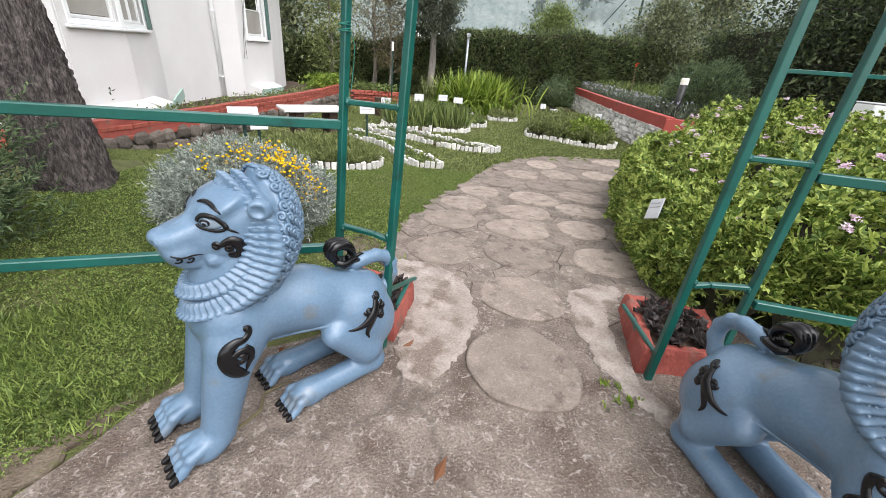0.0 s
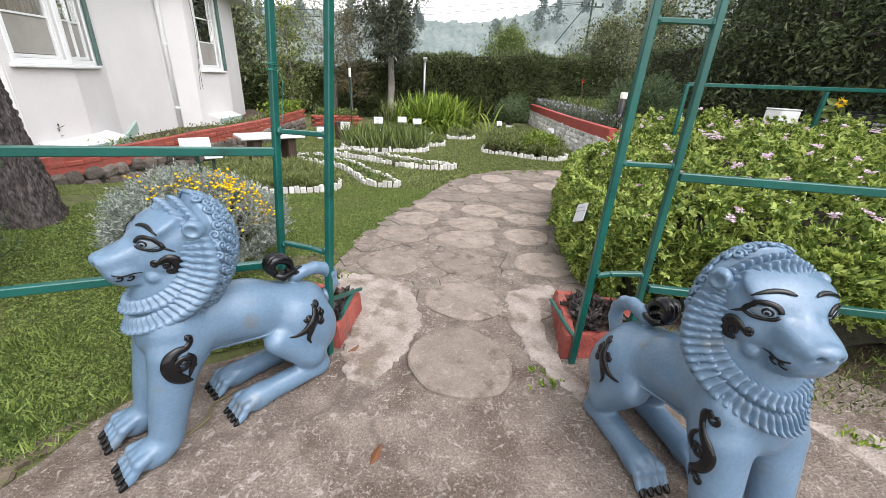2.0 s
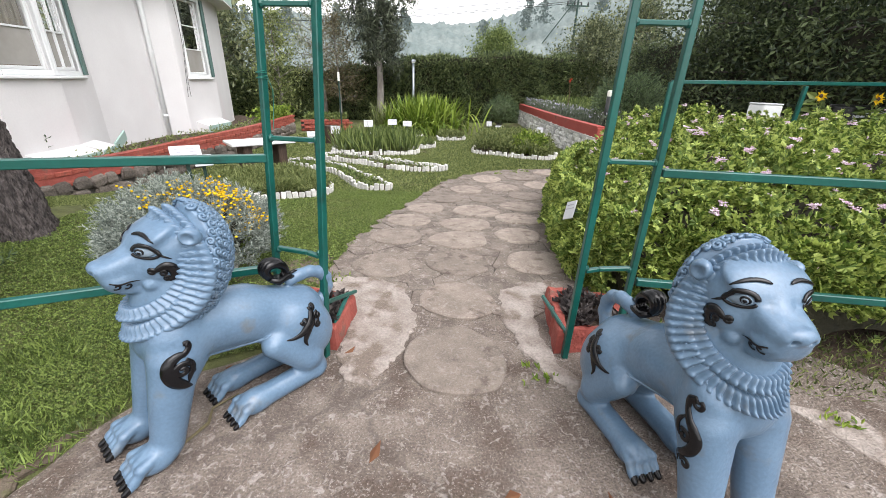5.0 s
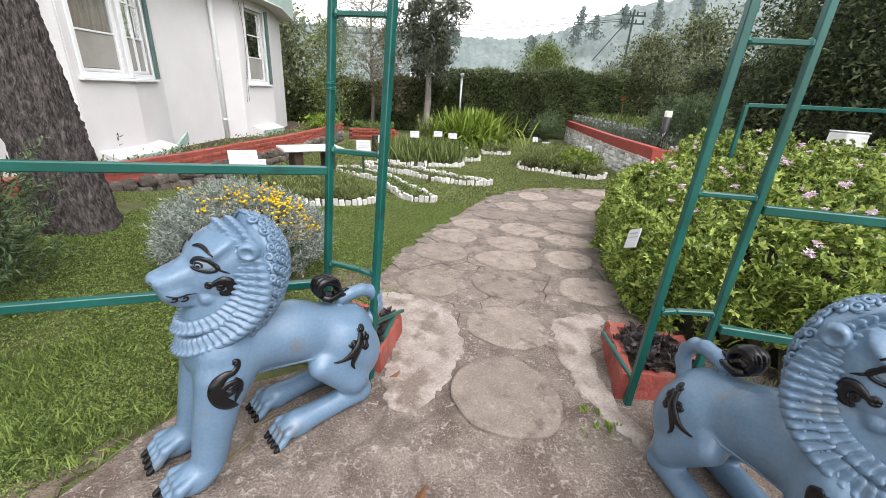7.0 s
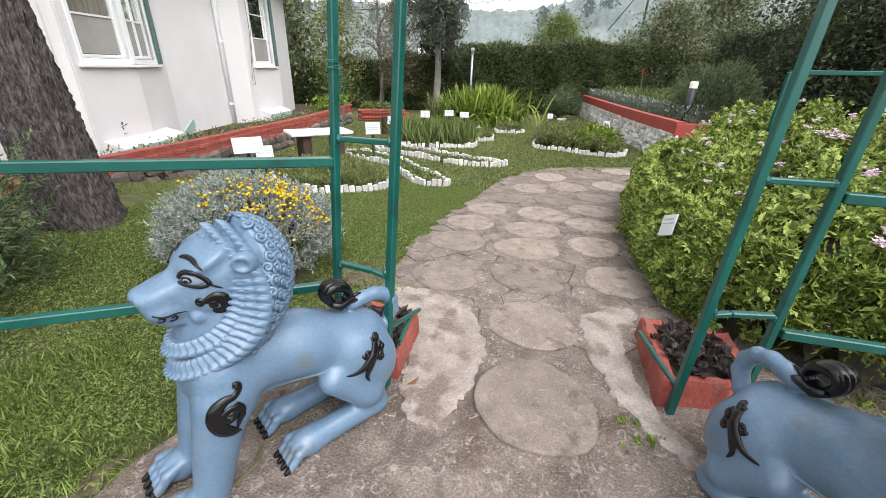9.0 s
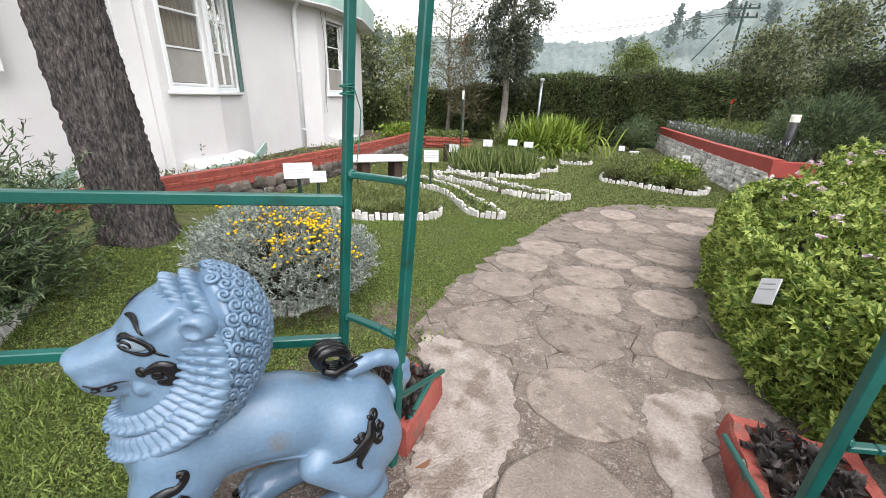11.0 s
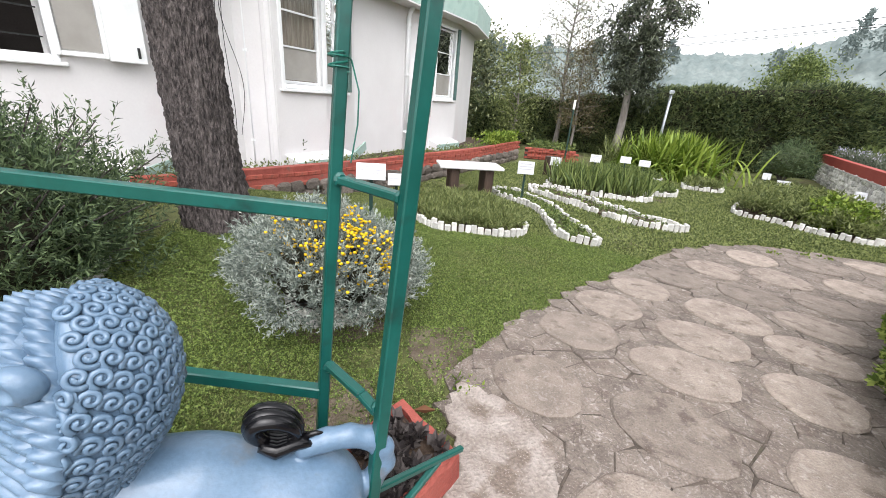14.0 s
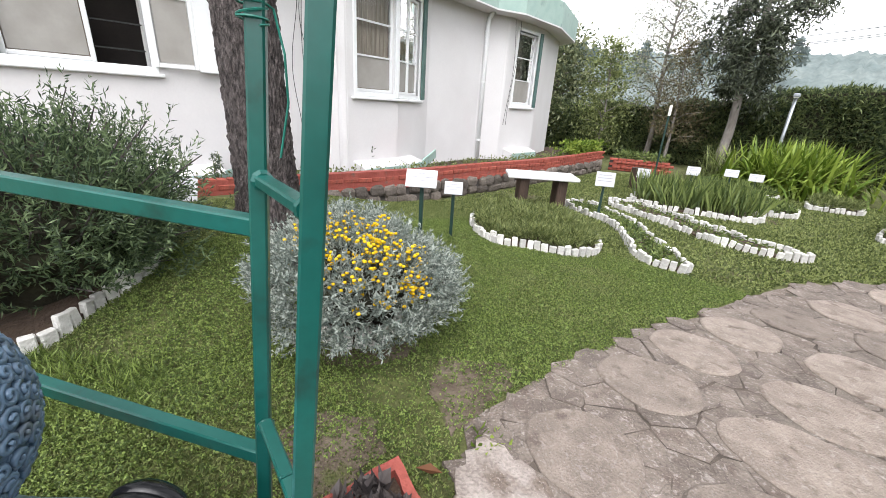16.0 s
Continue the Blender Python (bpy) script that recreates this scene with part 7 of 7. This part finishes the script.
for k in range(46):
    a = radians(rr.uniform(-35, 45))
    d = 150
    V.append((d * math.sin(a), d * math.cos(a), 16 + 11 * smoothstep(0.03, 0.45, a) + rr.uniform(-2, 3), rr.uniform(3, 7)))
cols = []
for k, (x, y, z, h) in enumerate(V):
    q, t = rs(k), rs(k + 1).uniform(0, 1, 240) ** 1.2
    cols.append(np.column_stack([x + q.normal(0, 1, 240) * (0.16 + 0.17 * h * (1 - t) ** 0.8) * rr.uniform(0.5, 1.2), y + q.normal(0, 0.6, 240), z + t * h]))
P = np.concatenate(cols)
thing("far_trees", "tree tops along the hill crest in a painted haze colour", "trees", leaf_mesh("far_trees", P, rs(9).normal(0, 1, P.shape), 1.0, 0.7, M["hill_trees"], 182), kind="stuff")
for k, (x, y, z) in enumerate(((-13.0, 78, 4.2), (-10.5, 80, 4.6))):
    hs = thing("far_house", "small white house on the far hillside", "house")
    part("wall", Shape().box(x, x + 2.2, y, y + 3, z - 3, z + 1.0), M["white_wall"], hs)
    part("roof", Shape().add([(x - 0.2, y - 0.2, z + 1), (x + 2.4, y - 0.2, z + 1), (x + 2.4, y + 3.2, z + 1), (x - 0.2, y + 3.2, z + 1), (x + 1.1, y - 0.2, z + 1.8), (x + 1.1, y + 3.2, z + 1.8)], [(0, 1, 4), (2, 3, 5), (1, 2, 5, 4), (3, 0, 4, 5)]), M["steel_grey"], hs)
    part("window", Shape().box(x + 0.5, x + 0.9, y - 0.03, y, z - 0.2, z + 0.4), M["dark_room"], hs)

# power pole and lines
pole = thing("power_pole", "dark steel power pole with insulators beyond the hedge", "utility pole")
px, py = 12.9, 38.0
part("mast", Shape().tube([(px, py, -1), (px, py, 9.0)], [0.13, 0.09], 8), M["steel_dark"], pole)
part("stay", Shape().tube([(px - 0.1, py, 8.6), (px - 2.9, py - 0.5, 4.9)], 0.05, 6), M["steel_dark"], pole)
for z in (7.9, 8.5):
    arm = part("crossarm", Shape().box(px - 1.0, px + 1.0, py - 0.05, py + 0.05, z, z + 0.12), M["steel_dark"], pole)
    for k in (-0.9, -0.3, 0.3, 0.9):
        part("insulator", Shape().tube([(px + k, py, z + 0.12), (px + k, py, z + 0.2), (px + k, py, z + 0.38)], [0.05, 0.09, 0.05], 7), M["wire"], arm)
for k, z in ((-0.9, 8.25), (0.3, 8.25), (0.9, 8.85)):
    pts = [(px + k - 60 * t, py + 6 * t, z - 2.0 * math.sin(math.pi * t)) for t in np.linspace(0, 1, 14)]
    part("line", Shape().tube(pts, 0.02, 4), M["wire"], pole)


# ---- small things in the garden ----
def sign(label, x, y, z, w, h, turn, tilt, lines=3, post=True, ground=None, thick=0.008):
    """A board on a stake: local x across, facing -y before turning."""
    ob = thing("plant_sign", label, "sign", at=pose(x, y, 0, 0, 0, turn))
    g = (ground_z(x, y) if ground is None else ground)
    m = Matrix.Translation((0, 0, z)) @ Matrix.Rotation(radians(tilt), 4, "X")
    bd = part("board", Shape().box(-w / 2, w / 2, -thick, 0, -h, 0, 0.003, m=m), M["sign_white"], ob)
    for k in range(lines):
        q = -h * (0.22 + 0.2 * k)
        lw = w * (0.36 if k == 0 else 0.4)
        part("text_line", Shape().box(-lw, lw * (1 if k % 2 else 0.85), -thick - 0.0015, -thick, q - h * 0.025, q + h * 0.025, m=m), M["sign_ink"], bd, "line of unreadable lettering")
    if post:
        part("stake", Shape().box(-0.018, 0.018, 0.0, 0.03, g - 0.1, z - h * 0.4, 0.003), M["steel_dark"], ob)
    return ob


sign("large white board on a stake behind the silver bush", -2.0, 2.28, 0.83, 0.28, 0.165, 38, -28)
sign("small white plant label on a dark stake", -2.28, 3.05, 0.6, 0.2, 0.14, 38, -18)
sign("small white plant label on a dark stake", -1.74, 6.0, 0.56, 0.28, 0.22, 28, -10)
for x, y, z, w, h in ((-1.35, 10.1, 0.42, 0.26, 0.19), (-0.75, 11.0, 0.38, 0.27, 0.17), (-0.3, 11.3, 0.32, 0.28, 0.17), (2.75, 11.7, 0.22, 0.3, 0.16), (2.45, 12.2, 0.3, 0.18, 0.16), (3.9, 10.9, 0.28, 0.2, 0.26), (-2.05, 9.0, 0.35, 0.25, 0.2)):
    sign("small white plant label among the beds", x, y, z, w, h, 8, -15, 2)
board = sign("white tilted board stuck in the geranium mound", 1.785, 1.24, 0.63, 0.14, 0.16, -74, -24, 2, True, 0)
board.matrix_world = pose(1.785, 1.24, 0, 0, 0, -74) @ Matrix.Translation((0, 0, 0.55)) @ Matrix.Rotation(radians(-24), 4, "Y") @ Matrix.Translation((0, 0, -0.55))
sign("white tilted board beside the rosemary", -3.95, 0.86, 0.56, 0.34, 0.24, 58, -30, 1, True, 0)

# stone seat
seat = thing("stone_bench", "low bench with a white slab on dark blocks", "bench", at=pose(-2.96, 5.16, 0, 0, 0, math.degrees(math.atan2(0.72, 0.89))))
part("slab", Shape().box(0, 1.14, 0, 0.62, 0.345, 0.4, 0.012), M["slab_white"], seat)
for x in (0.2, 0.82):
    part("leg", Shape().box(x, x + 0.16, 0.08, 0.54, -0.25, 0.345, 0.015), M["dark_wood"], seat)
st = thing("tree_stump", "short dark cut stump beside the bed", "stump")
part("trunk", raw_mesh("trunk", *trunk_mesh([(-2.3, 9.6, z) for z in np.linspace(-0.3, 0.28, 8)], [0.2] * 8, 16, 0.2, 5), M["dark_wood"], smooth=True), None, st)
part("cut_face", Shape().tube([(-2.3, 9.6, 0.27), (-2.3, 9.6, 0.285)], 0.19, 14), M["dark_wood"], st)

# lamps
lamp = thing("lamp_post", "slim blue grey lamp post in front of the hedge", "lamp post")
part("pole", Shape().tube([(-0.35, 15.9, -0.25), (-0.35, 15.9, 2.2)], 0.045, 10), M["steel_grey"], lamp, smooth=True)
hd = part("head", Shape().box(-0.42, -0.26, 15.72, 15.95, 2.2, 2.3, 0.02), M["steel_grey"], lamp)
part("lens", Shape().box(-0.4, -0.28, 15.74, 15.9, 2.185, 2.2), M["lamp_lens"], hd)
bol = thing("bollard_light", "black bollard light with a white top", "bollard")
part("column", Shape().tube([(4.95, 8.5, 0.45), (4.95, 8.5, 1.3)], 0.085, 14), M["wire"], bol, smooth=True)
part("cap", Shape().tube([(4.95, 8.5, 1.3), (4.95, 8.5, 1.42), (4.95, 8.5, 1.44)], [0.085, 0.085, 0.07], 14), M["lamp_lens"], bol)
gl = thing("garden_light", "thin dark spike lamp with a pale tip beside the bed", "lamp")
part("stake", Shape().tube([(-2.2, 10.4, -0.25), (-2.2, 10.4, 1.45)], 0.022, 6), M["steel_dark"], gl)
part("tip", Shape().tube([(-2.2, 10.4, 1.45), (-2.2, 10.4, 1.68)], 0.032, 8), M["lamp_lens"], gl)

# fence, block and flowers beyond the geranium mound
fence = thing("garden_fence", "dark green painted steel fence behind the geranium mound", "fence")
for x in (3.4, 5.05, 6.7):
    part("post", bar((x, 3.12, 0), (x, 3.12, 1.6)), M["gate_green"], fence)
part("rail", bar((3.4, 3.12, 1.6), (7.6, 3.15, 1.68)), M["gate_green"], fence)
blk = thing("white_block", "white painted square pillar block", "block")
part("body", Shape().box(5.84, 6.16, 4.65, 5.0, 0.0, 1.33, 0.02), M["white_frame"], blk)
part("top", Shape().box(5.838, 6.162, 4.648, 5.002, 1.33, 1.355, 0.01), M["sign_white"], blk)
for k, (x, y, z) in enumerate(((6.5, 4.5, 1.46), (7.2, 4.3, 1.44), (6.3, 4.2, 1.4), (7.4, 4.0, 1.3))):
    sf = thing("sunflower", "sunflower with a yellow head on a leafy stem", "flower")
    part("stem", Shape().tube([(x, y, 0), (x + 0.03, y, z * 0.6), (x, y - 0.03, z)], [0.014, 0.012, 0.008], 6), M["leaf_mid"], sf)
    P = np.column_stack([np.full(16, x) + rs(k).normal(0, 0.03, 16), np.full(16, y), rs(k + 5).uniform(0.75, 1.0, 16) * z])
    part("leaves", leaf_mesh("leaves", P, rs(k + 9).normal(0, 1, (16, 3)) * np.array((1, 1, 0.3)), 0.2, 0.11, M["leaf_mid"], 190 + k), None, sf)
    if k < 2:
        w = np.arange(0, 6.28, 0.25)
        P = np.tile((x, y - 0.05, z + 0.03), (len(w), 1))
        part("petals", leaf_mesh("petals", P, np.column_stack([np.cos(w), np.full(len(w), -0.3), np.sin(w)]), 0.085, 0.03, M["flower_yellow"], 195 + k), None, sf)
        part("disc", Shape().ball((x, y - 0.055, z + 0.03), (0.035, 0.02, 0.035), 10, 6), M["dark_wood"], sf)
bn = thing("garden_bench", "dark garden seat with a white lattice back", "bench")
part("frame", Shape().box(7.55, 9.0, 4.9, 5.35, 0.45, 0.5, 0.01), M["wire"], bn)
for x in (7.6, 8.9):
    part("leg", Shape().box(x, x + 0.05, 4.95, 5.3, 0, 1.32, 0.008), M["wire"], bn)
part("rail", Shape().box(7.55, 9.0, 5.3, 5.35, 1.3, 1.36, 0.008), M["wire"], bn)
part("rail", Shape().box(7.55, 9.0, 5.3, 5.35, 1.0, 1.05, 0.008), M["wire"], bn)
lat = Shape()
for k in range(14):
    for j in range(3):
        lat.tube([(7.7 + 0.09 * k + 0.045 * (j % 2), 5.32, 1.09 + 0.075 * j), (7.7 + 0.09 * k + 0.045 * (j % 2), 5.29, 1.09 + 0.075 * j)], 0.028, 8)
part("lattice", lat, M["sign_white"], bn, "white lattice back panel")

# cables on the house wall
for k, (y, sag) in enumerate(((3.3, 0.12), (3.42, 0.05), (3.5, 0.2))):
    c = thing("wall_cable", "thin black cable hanging loose on the white wall", "cable")
    part("run", Shape().tube([(*inset(-5.86, y + sag * math.sin(t * 3.1) * math.cos(t * 5 + k)), 3.3 - 2.6 * t) for t in np.linspace(0, 1, 22)], 0.005, 5), M["wire"], c)
for k, y in enumerate((9.0, 9.15)):
    c = thing("wall_cable", "thin grey cable running down the white wall", "cable")
    part("run", Shape().tube([(*inset(-5.72, y + 0.12 * math.sin(t * 4 + k)), 3.3 - 2.3 * t) for t in np.linspace(0, 1, 22)], 0.005, 5), M["wire"], c)

# litter on the apron
rr = random.Random(201)
for x, y, w in ((0.09, -0.03, 40), (-0.5, -0.2, 100), (0.9, -0.9, 10), (0.35, -0.75, 70), (1.35, -0.95, 120), (-0.28, 0.62, 30)):
    lf = leaf_mesh("fallen_leaf", np.array([(0, 0, 0.0)]), np.array([(1, 0, 0.12)]), 0.085, 0.045, M["leaf_brown"], int(w), fold=0.3)
    thing("fallen_leaf", "dry brown fallen leaf on the paving", "leaf", lf, at=pose(x, y, 0.034, 0, 0, w))
tw = Shape().tube([(-0.47, -0.66, 0.035), (-0.42, -0.55, 0.04), (-0.45, -0.46, 0.036), (-0.37, -0.36, 0.036)], [0.006, 0.008, 0.006, 0.003], 6)
thing("twig", "crooked dry twig lying by the paw of the statue", "twig", tw, M["leaf_dry"])
gr = Shape()
for k in range(240):
    x, y = rr.uniform(-0.7, 2.6), rr.uniform(-1.4, 0.7)
    if inside(APRON, x, y):
        s = rr.uniform(0.002, 0.007)
        gr.ball((x, y, 0.021 + s * 0.4), (s, s * rr.uniform(0.6, 1.2), s * 0.7), 6, 4)
thing("pebbles", "scattered pale grit on the concrete", "grit", gr, M["cement"], kind="stuff")
